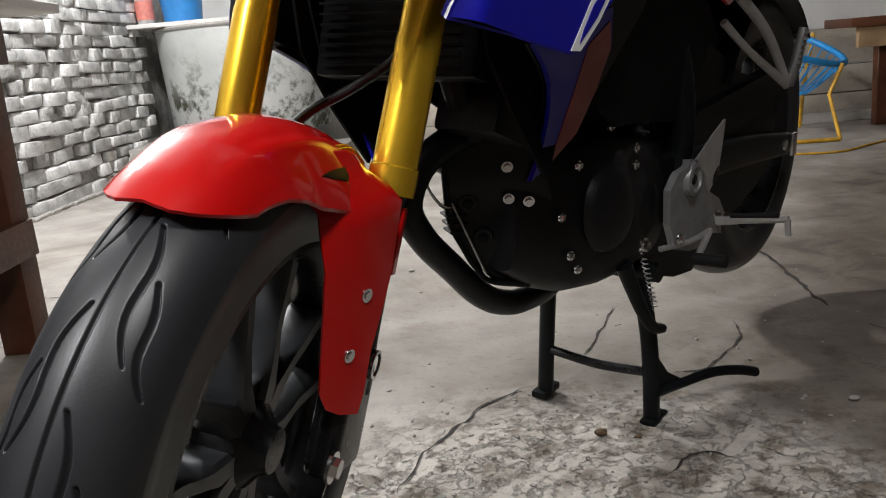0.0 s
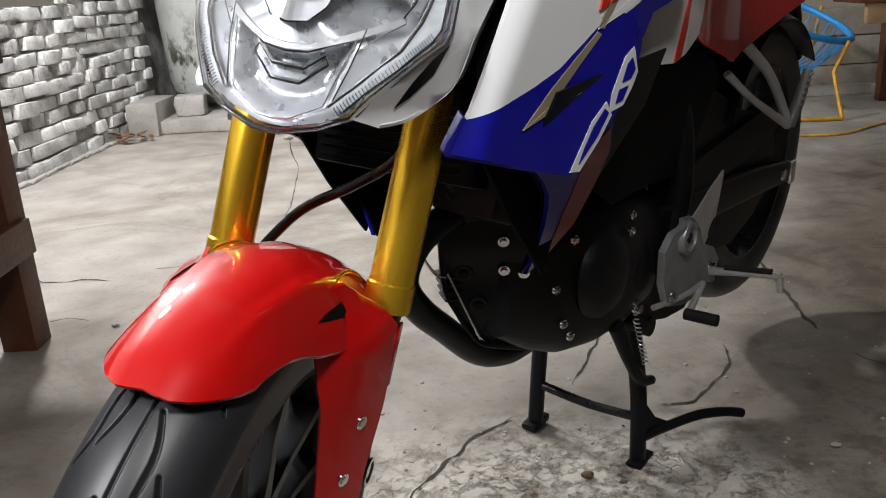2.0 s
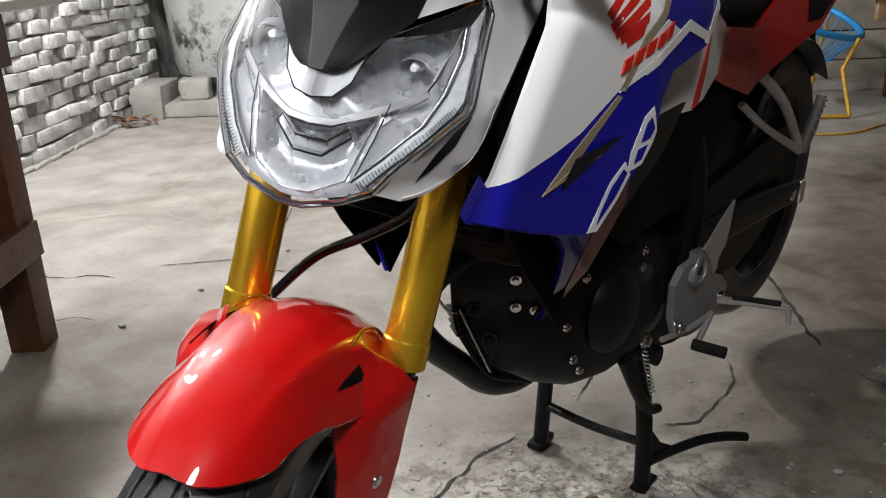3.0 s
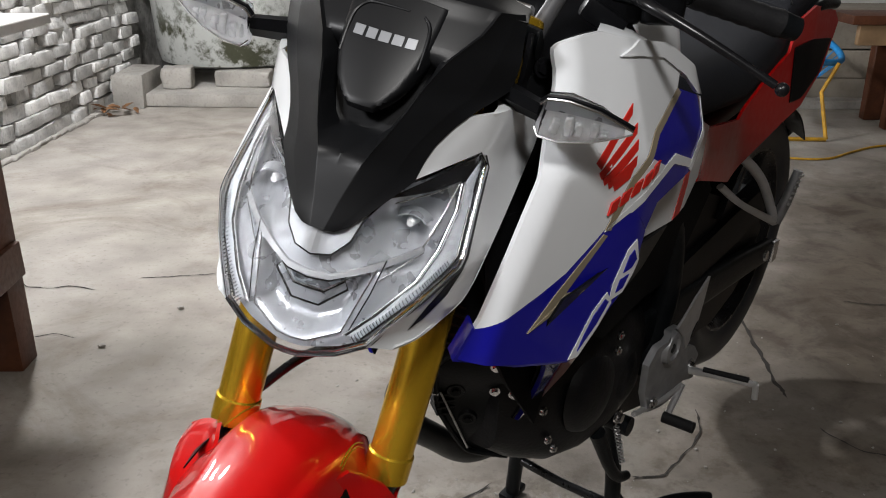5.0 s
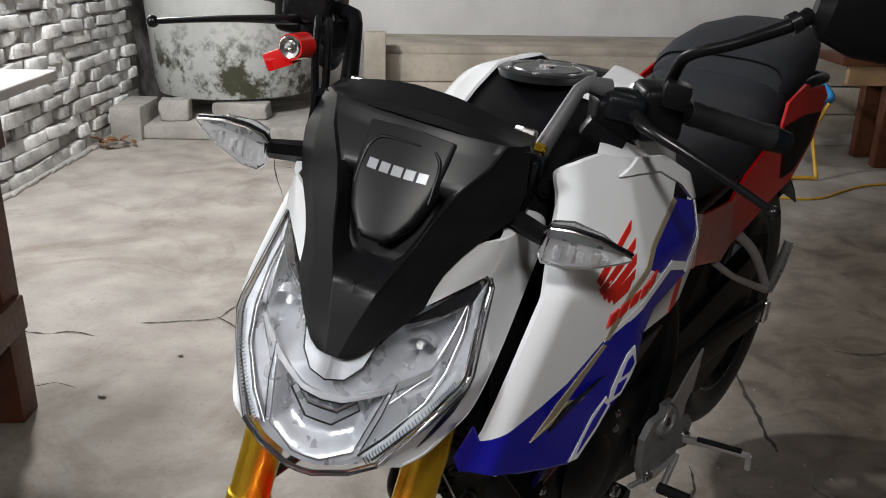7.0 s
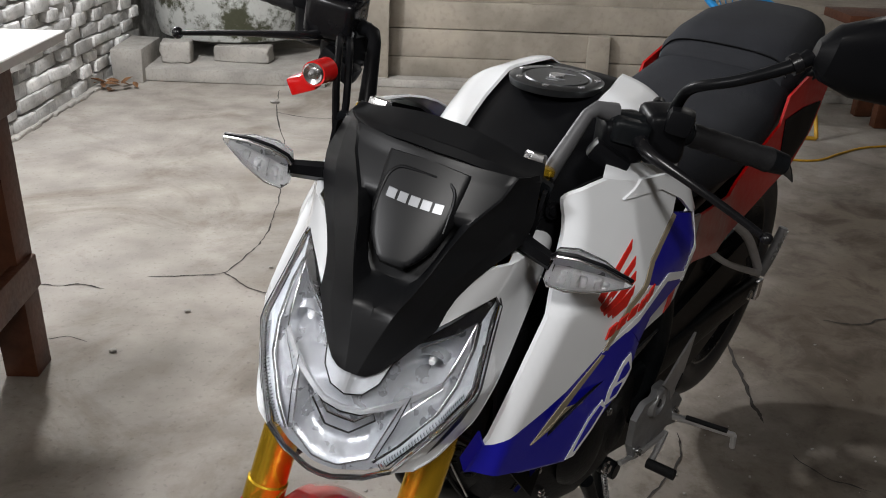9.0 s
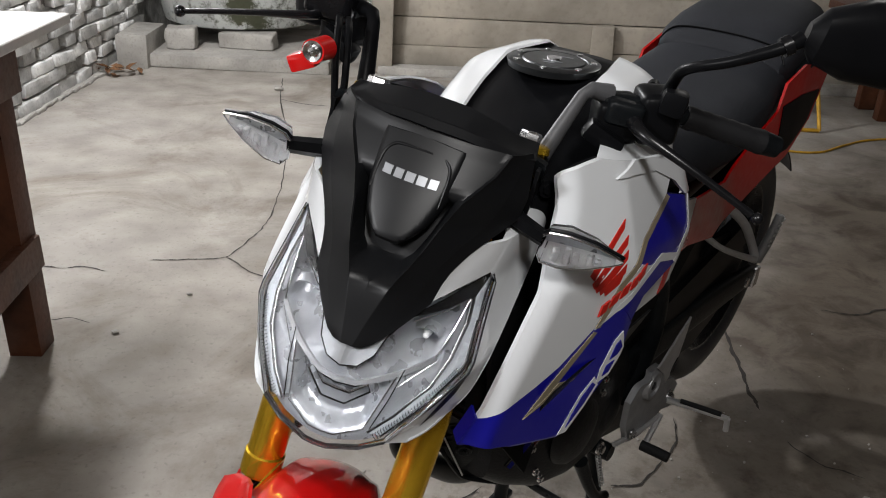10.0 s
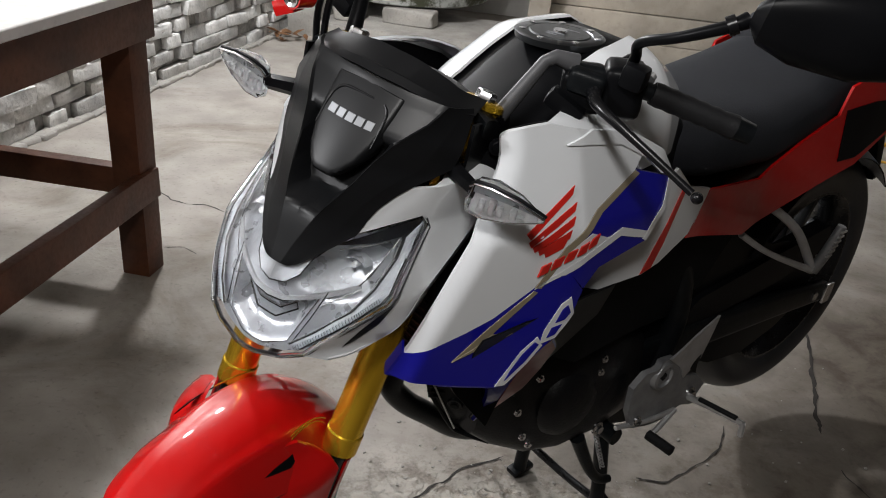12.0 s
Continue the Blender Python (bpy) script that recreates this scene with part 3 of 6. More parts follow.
# rim of the lens
bm = B()
edge = [p for p in LENS_R[:11]]
loop = [(-a, b) for a, b in reversed(edge[1:])] + edge
tube(bm, [(face_x(a, b) - 0.003, a, b) for a, b in loop], 0.0030, 8, smooth=False)
part("lens_rim", bm, clear(), lamp_lens, "", STEER)
for off, r in ((0.0038, 0.0012), (-0.0034, 0.0009)):
    bm = tube(B(), [(face_x(a, b) - 0.005, a * (1 + off / 0.11), b - off * 0.35) for a, b in loop], r, 6, smooth=False)
    part("lens_seal", bm, satin_grey(), lamp_lens, "grey seal round the lens", STEER)

# white cheeks round the lamp: a front face, a crease, and a side that runs back towards the fork
CREASE = [(0.086, 0.709), (0.102, 0.712), (0.1165, 0.724), (0.1285, 0.742), (0.136, 0.790), (0.139, 0.830), (0.1405, 0.868), (0.137, 0.897), (0.124, 0.909), (0.104, 0.9085)]
for s in (1, -1):
    cheek = [(0.067, 0.7185), (0.078, 0.735), (0.097, 0.757), (0.1175, 0.781), (0.1187, 0.790), (0.1138, 0.826), (0.110, 0.860), (0.104, 0.8725), (0.0625, 0.8525), (0.062, 0.868),
             (0.073, 0.893), (0.084, 0.9045)] + CREASE[::-1]
    bm = B()

    def cheek_at(y, z, s=s):
        out = max(0.0, abs(y) - interp(z, [0.72, 0.78, 0.80, 0.86, 0.91], [0.066, 0.116, 0.118, 0.112, 0.11]))
        return (face_x(min(abs(y), 0.13), z) + 0.001 - out * interp(z, [0.70, 0.72, 0.77, 0.80], [0.9, 1.1, 1.5, 1.9]), y, z)

    skin(bm, [(s * a, b) for a, b in cheek], cheek_at, (-0.006, 0, 0), 0.008)
    ch = part("lamp_cheek", bm, white_paint(), bike, "glossy white headlamp surround", STEER)
    rows = []
    for a, b, _ in catmull([Vector((a, b, 0)) for a, b in CREASE], 4):
        p = Vector(cheek_at(s * a, b))
        back = interp(b, [0.71, 0.74, 0.80, 0.91], [0.020, 0.040, 0.050, 0.040])
        rows.append([p, p + Vector((-back * 0.5, s * 0.0005, 0.002)), p + Vector((-back, -s * 0.006, 0.004))])
    bm = loft(B(), rows, closed=False, caps=False)
    bmesh.ops.solidify(bm, geom=bm.faces[:], thickness=0.003)
    part("cheek_side", bm, white_paint(), ch, "", STEER)
    bm = B()
    skin(bm, [(s * a, b) for a, b in ((0.0925, 0.7245), (0.101, 0.7325), (0.114, 0.752), (0.1215, 0.778), (0.113, 0.766), (0.103, 0.748))], lambda y, z: (cheek_at(y, z)[0] + 0.0015, y, z), (-0.002, 0, 0), 0.006)
    part("cheek_slot", bm, matt_black(), ch, "black slot", STEER)

def cowl_rows(z):
    """Half a cross-section of the nose at height z, from its middle outwards: (width, how far ahead). A recess holds the badge's box,
    its walls end in two crisp crests, and plane flanks fall from the crests to the cheeks."""
    crest = interp(z, [0.807, 0.83, 0.862, 0.874, 0.885, 0.905, 0.925, 0.948, 0.972, 0.995], [0.006, 0.011, 0.020, 0.025, 0.031, 0.040, 0.047, 0.058, 0.078, 0.088])
    outer = interp(z, [0.807, 0.812, 0.830, 0.851, 0.868, 0.880, 0.895, 0.909, 0.918, 0.927, 0.95, 0.983, 0.995], [0.015, 0.024, 0.042, 0.062, 0.065, 0.069, 0.078, 0.090, 0.102, 0.112, 0.114, 0.107, 0.10])
    deep = 0.036 * ramp01(z, 0.866, 0.878) * (1 - ease(z, 0.930, 0.978))
    floor_w = interp(z, [0.866, 0.870, 0.876, 0.885, 0.905, 0.925, 0.948, 0.972, 0.995], [0.001, 0.010, 0.018, 0.027, 0.0365, 0.0435, 0.054, 0.073, 0.083])
    top = face_x(crest, z) + 0.006 + 0.006 * ease(z, 0.82, 0.88) * (1 - 0.6 * ease(z, 0.95, 0.985))
    foot = face_x(min(outer, 0.118), z) + 0.004 - 0.016 * ease(z, 0.905, 0.93)
    mid = crest + (outer - crest) * 0.62
    lip = 0.002 * ease(z, 0.862, 0.872)
    edge = ease(z, 0.858, 0.872)
    flush = ease(z, 0.920, 0.955)

    def inside(w, x):
        return w, x * (1 - flush) + (face_x(w, z) + 0.0062) * flush

    return [inside(0.0, top + lip * 0.8 - deep), inside(min(floor_w, crest) * 0.55, top + lip * 0.6 - deep), inside(min(floor_w, crest * 0.9), top + lip * 0.3 - deep * 0.94),
            inside(crest * 0.97, top - 0.0012 * edge), (crest, top),
            (crest + (mid - crest) * 0.06, top + (foot - top) * 0.033 - 0.0010 * edge), (mid, top + (foot - top) * 0.54), (mid + (outer - mid) * 0.08, top + (foot - top) * 0.585), (outer, foot)]


def cowl_x(y, z):
    ws, xs = zip(*cowl_rows(z))
    return float(np.interp(abs(y), ws, xs))


def box_x(y, z):
    """The badge's box, rounded over at its edges."""
    h = interp(z, [0.900, 0.908, 0.918, 0.935, 0.955, 0.985], [0.015, 0.025, 0.034, 0.041, 0.0455, 0.048])
    d = min(h - abs(y), (z - 0.896) * 0.8)
    return face_x(y, z) + 0.0085 - 0.014 * (1 - ease(d, -0.002, 0.010)) ** 2


rows = []
for z in [0.807, 0.8095, 0.812, 0.818, 0.824, 0.830, 0.837, 0.844, 0.851, 0.857, 0.862] + [0.866 + 0.002 * k for k in range(12)] + [0.892 + 0.005 * k for k in range(19)] + [0.986, 0.990]:
    half = [(x, w, z + (0.004 * (1 - (w / 0.1) ** 2) if z > 0.985 else 0)) for w, x in cowl_rows(z)]
    rows.append([(x, -w, h) for x, w, h in reversed(half[1:])] + half)
bm = loft(B(), rows, closed=False, caps=False)
bmesh.ops.solidify(bm, geom=bm.faces[:], thickness=0.004)
cowl = part("front_cowl", bm, cowl_plastic(), bike, "satin black nose cowl above the headlamp", STEER, angle=34)
# visor top, folding back over a crease
bm = B()
rows = []
for t in (0.0, 0.3, 0.32, 1.0):
    row = []
    for k in range(25):
        y = -0.108 + 0.216 * k / 24
        z = 0.984 + 0.011 * (1 - (y / 0.108) ** 2)
        row.append((cowl_x(y, min(z, 0.994)) - 0.034 * t + (0.0015 if t == 0.3 else 0), y * (1 - 0.04 * t), z + 0.016 * t * (1 - (y / 0.108) ** 2) + 0.006 * t))
    rows.append(row)
loft(bm, rows, closed=False, caps=False)
bmesh.ops.solidify(bm, geom=bm.faces[:], thickness=0.003)
part("visor", bm, cowl_plastic(), cowl, "", STEER, angle=20)
# box with the badge, drawn as plain blocks
BOX = [(0.0, 0.8965), (0.012, 0.8975), (0.020, 0.902), (0.028, 0.910), (0.0355, 0.922), (0.0422, 0.940), (0.0455, 0.958), (0.047, 0.974), (0.0465, 0.9845), (0.0, 0.9885)]
bm = skin(B(), BOX + mirrored(BOX)[1:-1], lambda y, z: (box_x(y, z), y, z), (-0.032, 0, 0), 0.003)
box = part("badge_box", bm, cowl_plastic(), cowl, "raised black box with a silver badge", STEER)
FRAME = [(-0.0355, 0.936), (-0.036, 0.956), (-0.0345, 0.967), (-0.028, 0.9745), (-0.018, 0.977), (0.012, 0.9775)]
for pts in (FRAME, [(0.026, 0.976), (0.033, 0.970), (0.036, 0.960), (0.0365, 0.936)]):
    part("badge_frame", tube(B(), [(max(box_x(a, b), cowl_x(a, b)) + 0.0002, a, b) for a, b in pts], [0.0010, 0.0018, 0.0018, 0.0018, 0.0010], 8), cowl_plastic(), box, "", STEER)
for k, w in enumerate((0.0047, 0.0045, 0.0049, 0.0047, 0.0045)):
    y = -0.0243 + 0.0121 * k
    poly = [(y - w, 0.9587), (y - w, 0.9512), (y + w, 0.9512), (y + w, 0.9587)]
    bm = skin(B(), poly, lambda a, b: (max(box_x(a, b), cowl_x(a, b)) + 0.0010, a, b), (-0.002, 0, 0), 0.01)
    part("badge_block", bm, decal_silver(), box, "silver badge block", STEER)

# turn signals: a pointed six-sided lens in a black frame
for s in (1, -1):
    bm = B()
    tube(bm, [(-0.245, s * 0.085, 0.920), (-0.230, s * 0.115, 0.919), (-0.216, s * 0.150, 0.9165)], [0.021, 0.017, 0.014], 6, flat=0.6)
    stalk = part("signal_stalk", bm, matt_black(), bike, "black rubber signal stalk", STEER, angle=25)

    def sig(t, dx, dz):
        return Vector((-0.207 - 0.016 * t + dx, s * (0.142 + 0.086 * t), 0.9165 + 0.004 * t + dz))

    shape = ((0.0, 0.006, 0.013), (0.06, 0.014, 0.0205), (0.28, 0.017, 0.0225), (0.62, 0.013, 0.0165), (0.9, 0.006, 0.006), (1.0, 0.002, 0.0015))
    rings = []
    for t, a, b in shape:
        rings.append([sig(t, a, -b * 0.15), sig(t, a * 0.45, b * 0.85), sig(t, -a * 0.7, b), sig(t, -a, -b * 0.1), sig(t, -a * 0.6, -b), sig(t, a * 0.55, -b * 0.85)])
    part("signal_lens", loft(B(), rings), clear(), stalk, "clear pointed turn signal lens", STEER, angle=15)
    rings = []
    for t, a, b in shape[1:5]:
        rings.append([sig(t, -a * 0.25, b * 0.75), sig(t, -a * 0.6, b * 0.85), sig(t, -a * 0.6, -b * 0.85), sig(t, -a * 0.25, -b * 0.75)])
    part("signal_back", loft(B(), rings), bright_reflector(), stalk, "", STEER, angle=15)
    rings = []
    for t, a, b in shape[1:5]:
        rings.append([sig(t, a * 0.05, b * 0.70), sig(t, -a * 0.2, b * 0.85), sig(t, -a * 0.2, b * 0.30), sig(t, a * 0.05, b * 0.26)])
    part("signal_shade", loft(B(), rings), silver_paint(), stalk, "grey upper band of the lens", STEER, angle=15)
    for k, (t, h) in enumerate(((0.20, 0.010), (0.33, 0.015), (0.43, 0.009), (0.60, 0.009), (0.70, 0.006))):
        c = sig(t, -0.002, -0.0065 + 0.002 * (k % 2))
        bm = block(B(), (0.008, 0.0075, h), Matrix.Translation(c) @ pose(0, 0, 0, 0, 18 - 11 * (k % 3), s * (18 - 14 * (k % 2))), 0.0015, 1)
        part("signal_reflector", bm, bright_reflector(), stalk, "", STEER)
    top_edge, low_edge = [sig(t, a * 0.45, b * 0.85) for t, a, b in shape], [sig(t, a * 0.55, -b * 0.85) for t, a, b in shape]
    part("signal_rim", tube(B(), top_edge, 0.0013, 6, smooth=False), chrome(), stalk, "", STEER)
    part("signal_rim", tube(B(), low_edge, 0.0011, 6, smooth=False), chrome(), stalk, "", STEER)
    part("signal_trim", tube(B(), [p + Vector((-0.004, 0, 0.002)) for p in top_edge], 0.0020, 6, smooth=False), matt_black(), stalk, "", STEER)

# ---- yokes, handlebar, controls, mirrors ----
bm = B()
for z, r in ((0.960, 0.03), (0.80, 0.034)):
    rings = []
    for t in np.linspace(-1.32, 1.32, 13):
        p = Vector((fork_at(z, 1).x - 0.03 * (1 - t * t), t * FORK, z + 0.0))
        rings.append(oval(p, 0.036 - 0.008 * abs(t), 0.013, (1, 0, 0.4), (0, 0, 1), 12, 3))
    loft(bm, rings)
part("triple_clamp", bm, black_metal(), bike, "black fork yokes", STEER)
bm = B()
tube(bm, [HEAD - AXIS * 0.03, HEAD - AXIS * 0.2], 0.028, 20, smooth=False)
part("steering_head", bm, black_metal(), bike)
bars = {}
for s in (1, -1):
    bm = tube(B(), [(-0.385, s * 0.150, 1.022), (-0.40, s * 0.19, 1.026), (-0.43, s * 0.25, 1.022), (-0.468, s * 0.35, 1.012)], 0.011, 14)
    bar = bars[s] = part("handlebar", bm, black_metal(), bike, "black half of the split handlebar", STEER)
    bm = B()
    tube(bm, [(-0.320, s * 0.108, 0.960), (-0.362, s * 0.127, 1.028), (-0.372, s * 0.134, 1.034), (-0.390, s * 0.155, 1.030)], [0.0085, 0.0062, 0.0070, 0.0095], 14, smooth=False, flat=1.3)
    part("riser", bm, matt_black() if s < 0 else mat("grey_cast_metal", (0.10, 0.10, 0.105), 0.5, 0.2, vary=0.1), bar, "grey cast handlebar riser", STEER)
for s in (1, -1):
    bar = bars[s]
    bm = B()
    a, b = Vector((-0.428, s * 0.245, 1.0225)), Vector((-0.465, s * 0.345, 1.0125))
    pts = [a.lerp(b, t) for t in np.linspace(0, 1, 13)]
    tube(bm, pts, [0.0138 + (0.0010 if k % 2 else 0) for k in range(12)] + [0.0155], 20, smooth=False)
    part("grip", bm, black_rubber(), bar, "black ribbed rubber grip", STEER)
    bm = B()
    tube(bm, [b, b + (b - a).normalized() * 0.022], [0.015, 0.013], 18, smooth=False)
    part("bar_end", bm, black_metal(), bar, "", STEER)
    bm = B()
    block(bm, (0.052, 0.05, 0.062), Matrix.Translation((-0.413, s * 0.212, 1.018)) @ pose(0, 0, 0, 10, 0, s * 20), 0.013, 3)
    block(bm, (0.03, 0.03, 0.03), Matrix.Translation((-0.392, s * 0.225, 1.045)), 0.008, 2)
    sw = part("switch_housing", bm, matt_black(), bar, "black switch housing", STEER)
    for dy, dz, r in ((0.02, 0.012, 0.008), (-0.012, 0.02, 0.009), (0.0, -0.016, 0.007)):
        bm = B()
        tube(bm, [(-0.438, s * (0.212 + dy), 1.018 + dz), (-0.452, s * (0.212 + dy), 1.020 + dz)], [r, r * 0.8], 12, smooth=False)
        part("switch", bm, alloy() if dy == 0.02 else matt_black(), sw, "", STEER)
    bm = B()
    tube(bm, [(-0.375, s * 0.19, 1.015), (-0.352, s * 0.205, 1.012), (-0.34, s * 0.25, 1.002), (-0.335, s * 0.30, 0.988), (-0.332, s * 0.345, 0.974)],
         [0.010, 0.0075, 0.0055, 0.0048, 0.0045], 10, flat=0.7)
    bmesh.ops.create_uvsphere(bm, u_segments=14, v_segments=10, radius=0.0070, matrix=Matrix.Translation((-0.331, s * 0.352, 0.972)))
    part("lever", bm, gloss_black(), bar, "glossy black hand lever", STEER)
    bm = B()
    block(bm, (0.034, 0.045, 0.03), Matrix.Translation((-0.386, s * 0.176, 1.018)) @ pose(0, 0, 0, 0, 0, s * 15), 0.009, 3)
    part("lever_perch", bm, black_metal(), bar, "", STEER)
    bm = block(B(), (0.050, 0.052, 0.052), Matrix.Translation((-0.398, s * 0.170, 1.004)) @ pose(0, 0, 0, 12, 0, s * 20), 0.012, 3)
    bm = block(bm, (0.024, 0.050, 0.024), Matrix.Translation((-0.372, s * 0.165, 0.985)) @ pose(0, 0, 0, -20, 0, s * 10), 0.007, 2)
    part("bar_clamp", bm, matt_black(), bar, "black handlebar clamp", STEER)
    bm = B()
    tube(bm, [(-0.402, s * 0.215, 1.035), (-0.395, s * 0.216, 1.065), (-0.365, s * 0.222, 1.092), (-0.35, s * 0.26, 1.118), (-0.352, s * 0.30, 1.146), (-0.362, s * 0.315, 1.158)],
         [0.0075, 0.0065, 0.006, 0.006, 0.007, 0.009], 12)
    mir = part("mirror", bm, matt_black(), bike, "black rear-view mirror on a bent stalk", STEER)
    rings = []
    for t, a2, b2 in ((0.0, 0.014, 0.012), (0.08, 0.026, 0.028), (0.3, 0.030, 0.042), (0.65, 0.030, 0.047), (0.9, 0.022, 0.038), (1.0, 0.012, 0.022)):
        c = Vector((-0.365 - 0.05 * t, s * (0.318 + 0.165 * t), 1.165 + 0.02 * t))
        rings.append(oval(c, a2, b2, (1, 0, 0), (0, 0, 1), 20, 2.6))
    part("mirror_shell", loft(B(), rings), matt_black(), mir, "black plastic mirror housing", STEER)
    bm = B()
    tube(bm, [(-0.353, s * 0.300, 1.146), (-0.356, s * 0.307, 1.152)], 0.0105, 14, smooth=False)
    part("mirror_collar", bm, gloss_black(), mir, "", STEER)
    # cables from the bar down behind the cowl
    for k in range(2 if s < 0 else 0):
        bm = B()
        tube(bm, [(-0.362, s * (0.168 - 0.01 * k), 1.02), (-0.31, s * (0.150 - 0.012 * k), 1.03), (-0.272, s * (0.130 - 0.012 * k), 0.985), (-0.285, s * 0.115, 0.91), (-0.33, s * 0.07, 0.82)], 0.0042, 8)
        part("cable", bm, matt_black(), bar, "", STEER)
# red disc lock hanging at the right side of the bar
bm = B()
tube(bm, [(-0.268, -0.145, 1.014), (-0.240, -0.148, 1.016)], [0.0135, 0.0130], 24, smooth=False)
block(bm, (0.022, 0.030, 0.019), Matrix.Translation((-0.252, -0.160, 1.000)) @ pose(0, 0, 0, 32, 0, 0), 0.003, 2)
lock = part("bar_lock", bm, red_paint(), bike, "red lock body clipped to the brake hose", STEER)
bm = B()
lathe(bm, [(0.0, 0.0052), (0.0022, 0.0100), (0.0, 0.0118)], (-0.2395, -0.148, 1.016), "x", 24)
part("lock_ring", bm, chrome(), lock, "bright lock ring", STEER)
bm = B()
lathe(bm, [(0.0, 0.0), (0.003, 0.0015), (0.0022, 0.0048), (0.0, 0.0056)], (-0.2395, -0.148, 1.016), "x", 20)
part("lock_core", bm, chrome(), lock, "", STEER)
bm = B()
block(bm, (0.06, 0.06, 0.05), Matrix.Translation((-0.385, -0.185, 1.04)) @ pose(0, 0, 0, 0, 8, 0), 0.01, 3)
tube(bm, [(-0.385, -0.185, 1.06), (-0.388, -0.185, 1.078)], 0.03, 24, smooth=False)
part("brake_reservoir", bm, gloss_black(), bar, "black brake fluid reservoir", STEER)
bm = bolt(B(), (-0.292, 0.127, 0.937), (0.6, 0.5, 0.2), 0.007, 0.004)
part("cowl_bolt", bm, gloss_black(), cowl, "", STEER)
bm = B()
block(bm, (0.05, 0.10, 0.05), Matrix.Translation((-0.270, 0, 0.915)) @ pose(0, 0, 0, 0, 25, 0), 0.012, 3)
part("instrument_panel", bm, gloss_black(), bike, "black instrument housing", STEER)
for s in (1, -1):
    bm = B()
    skin(bm, [(-0.235, 0.978), (-0.335, 0.958), (-0.350, 0.925), (-0.345, 0.890), (-0.30, 0.875), (-0.24, 0.915)],
         lambda x, z: (x, s * (0.118 - 0.05 * abs(z - 0.93)), z), (0, -s * 0.004, 0), 0.02)
    part("cowl_side", bm, matt_black(), cowl, "", STEER)

# ---- fuel tank ----
TX = [-0.34, -0.40, -0.48, -0.58, -0.66, -0.74, -0.80]
TW = [0.085, 0.108, 0.138, 0.165, 0.156, 0.118, 0.10]
TT = [0.862, 0.898, 0.936, 0.981, 0.986, 0.945, 0.872]


def tank_at(x, deg, grow=0.0):
    """A point of the tank: deg is 0 at its left side, 90 on top."""
    w, top = interp(x, TX[::-1], TW[::-1]) + grow, interp(x, TX[::-1], TT[::-1]) + grow
    lo = 0.80
    a = radians(deg)
    ca, sa = math.cos(a), math.sin(a)
    return Vector((x, w * math.copysign(abs(ca) ** 0.6, ca), lo + (top - lo) * math.copysign(abs(sa) ** 0.6, sa)))


rings = []
for x in np.linspace(-0.34, -0.80, 24):
    rings.append([tank_at(x, d) for d in np.linspace(-35, 215, 44)])
tank = part("fuel_tank", loft(B(), rings), matt_black(), bike, "black fuel tank with white side covers")
bm = B()
c = Vector((-0.582, 0, 0.9825))
lathe(bm, [(-0.006, 0.062), (0.003, 0.064), (0.005, 0.060), (0.005, 0.047), (0.0035, 0.0455), (0.0035, 0.0435), (0.0055, 0.042), (0.0058, 0.0)], c, "z", 64)
fuel_cap = part("fuel_cap", bm, mat("grey_lacquered_metal", (0.11, 0.115, 0.12), 0.3, 0.9, vary=0.1, scale=40), tank, "grey metal fuel cap with a ring of bolts")
for k in range(7):
    a = 2 * math.pi * (k + 0.3) / 7
    bm = bolt(B(), c + Vector((0.054 * math.cos(a), 0.054 * math.sin(a), 0.0048)), (0, 0, 1), 0.0032, 0.0016)
    part("cap_bolt", bm, chrome(), fuel_cap)
bm = lathe(B(), [(0.0058, 0.0105), (0.0085, 0.0100), (0.0085, 0.0)], c, "z", 24)
part("cap_keyhole", bm, chrome(), fuel_cap, "bright key cover")
for dy, w in ((0.014, 0.026), (0.024, 0.016), (-0.02, 0.02)):
    bm = block(B(), (0.0022, w, 0.0006), Matrix.Translation(c + Vector((dy, 0.006, 0.0063))) @ pose(0, 0, 0, 0, 0, 20))
    part("cap_marking", bm, decal_silver(), fuel_cap)
for s in (1, -1):
    bm = B()
    top_cover = [(-0.36, 50), (-0.39, 76), (-0.455, 77), (-0.52, 75), (-0.60, 76), (-0.66, 80), (-0.71, 80), (-0.745, 62), (-0.74, 34), (-0.70, 20), (-0.62, 26), (-0.54, 42), (-0.45, 52), (-0.38, 52)]
    if s > 0:
        top_cover = [(-0.545, 74), (-0.60, 76), (-0.66, 80), (-0.71, 80), (-0.745, 62), (-0.74, 30), (-0.70, 6), (-0.60, 5), (-0.56, 20)]
    skin(bm, [(x, d / 300) for x, d in top_cover], lambda x, v: (lambda p: (p.x, s * p.y, p.z))(tank_at(x, v * 300, 0.008)), (0, -s * 0.003, -0.003), 0.012)
    part("tank_cover", bm, white_paint(), tank, "glossy white tank cover")

# ---- side shrouds ----


def shroud_y(x, z):
    y = interp(-x, [0.18, 0.224, 0.35, 0.43, 0.58, 0.66, 0.80], [0.163, 0.190, 0.219, 0.236, 0.234, 0.205, 0.15])
    y -= max(0.0, z - 0.82) * 0.35 + max(0.0, 0.60 - z) * 0.55
    lead = interp(z, [0.651, 0.682, 0.735, 0.790, 0.840, 0.880, 0.908, 0.932], [-0.206, -0.220, -0.247, -0.273, -0.297, -0.318, -0.332, -0.336])
    return y - 0.013 * max(0.0, 1 - max(0.0, lead - x) / 0.022) ** 2


def on_shroud(s, off):
    return lambda x, z: (x, s * (shroud_y(x, z) + off - (0.014 if s < 0 else 0.0)), z)


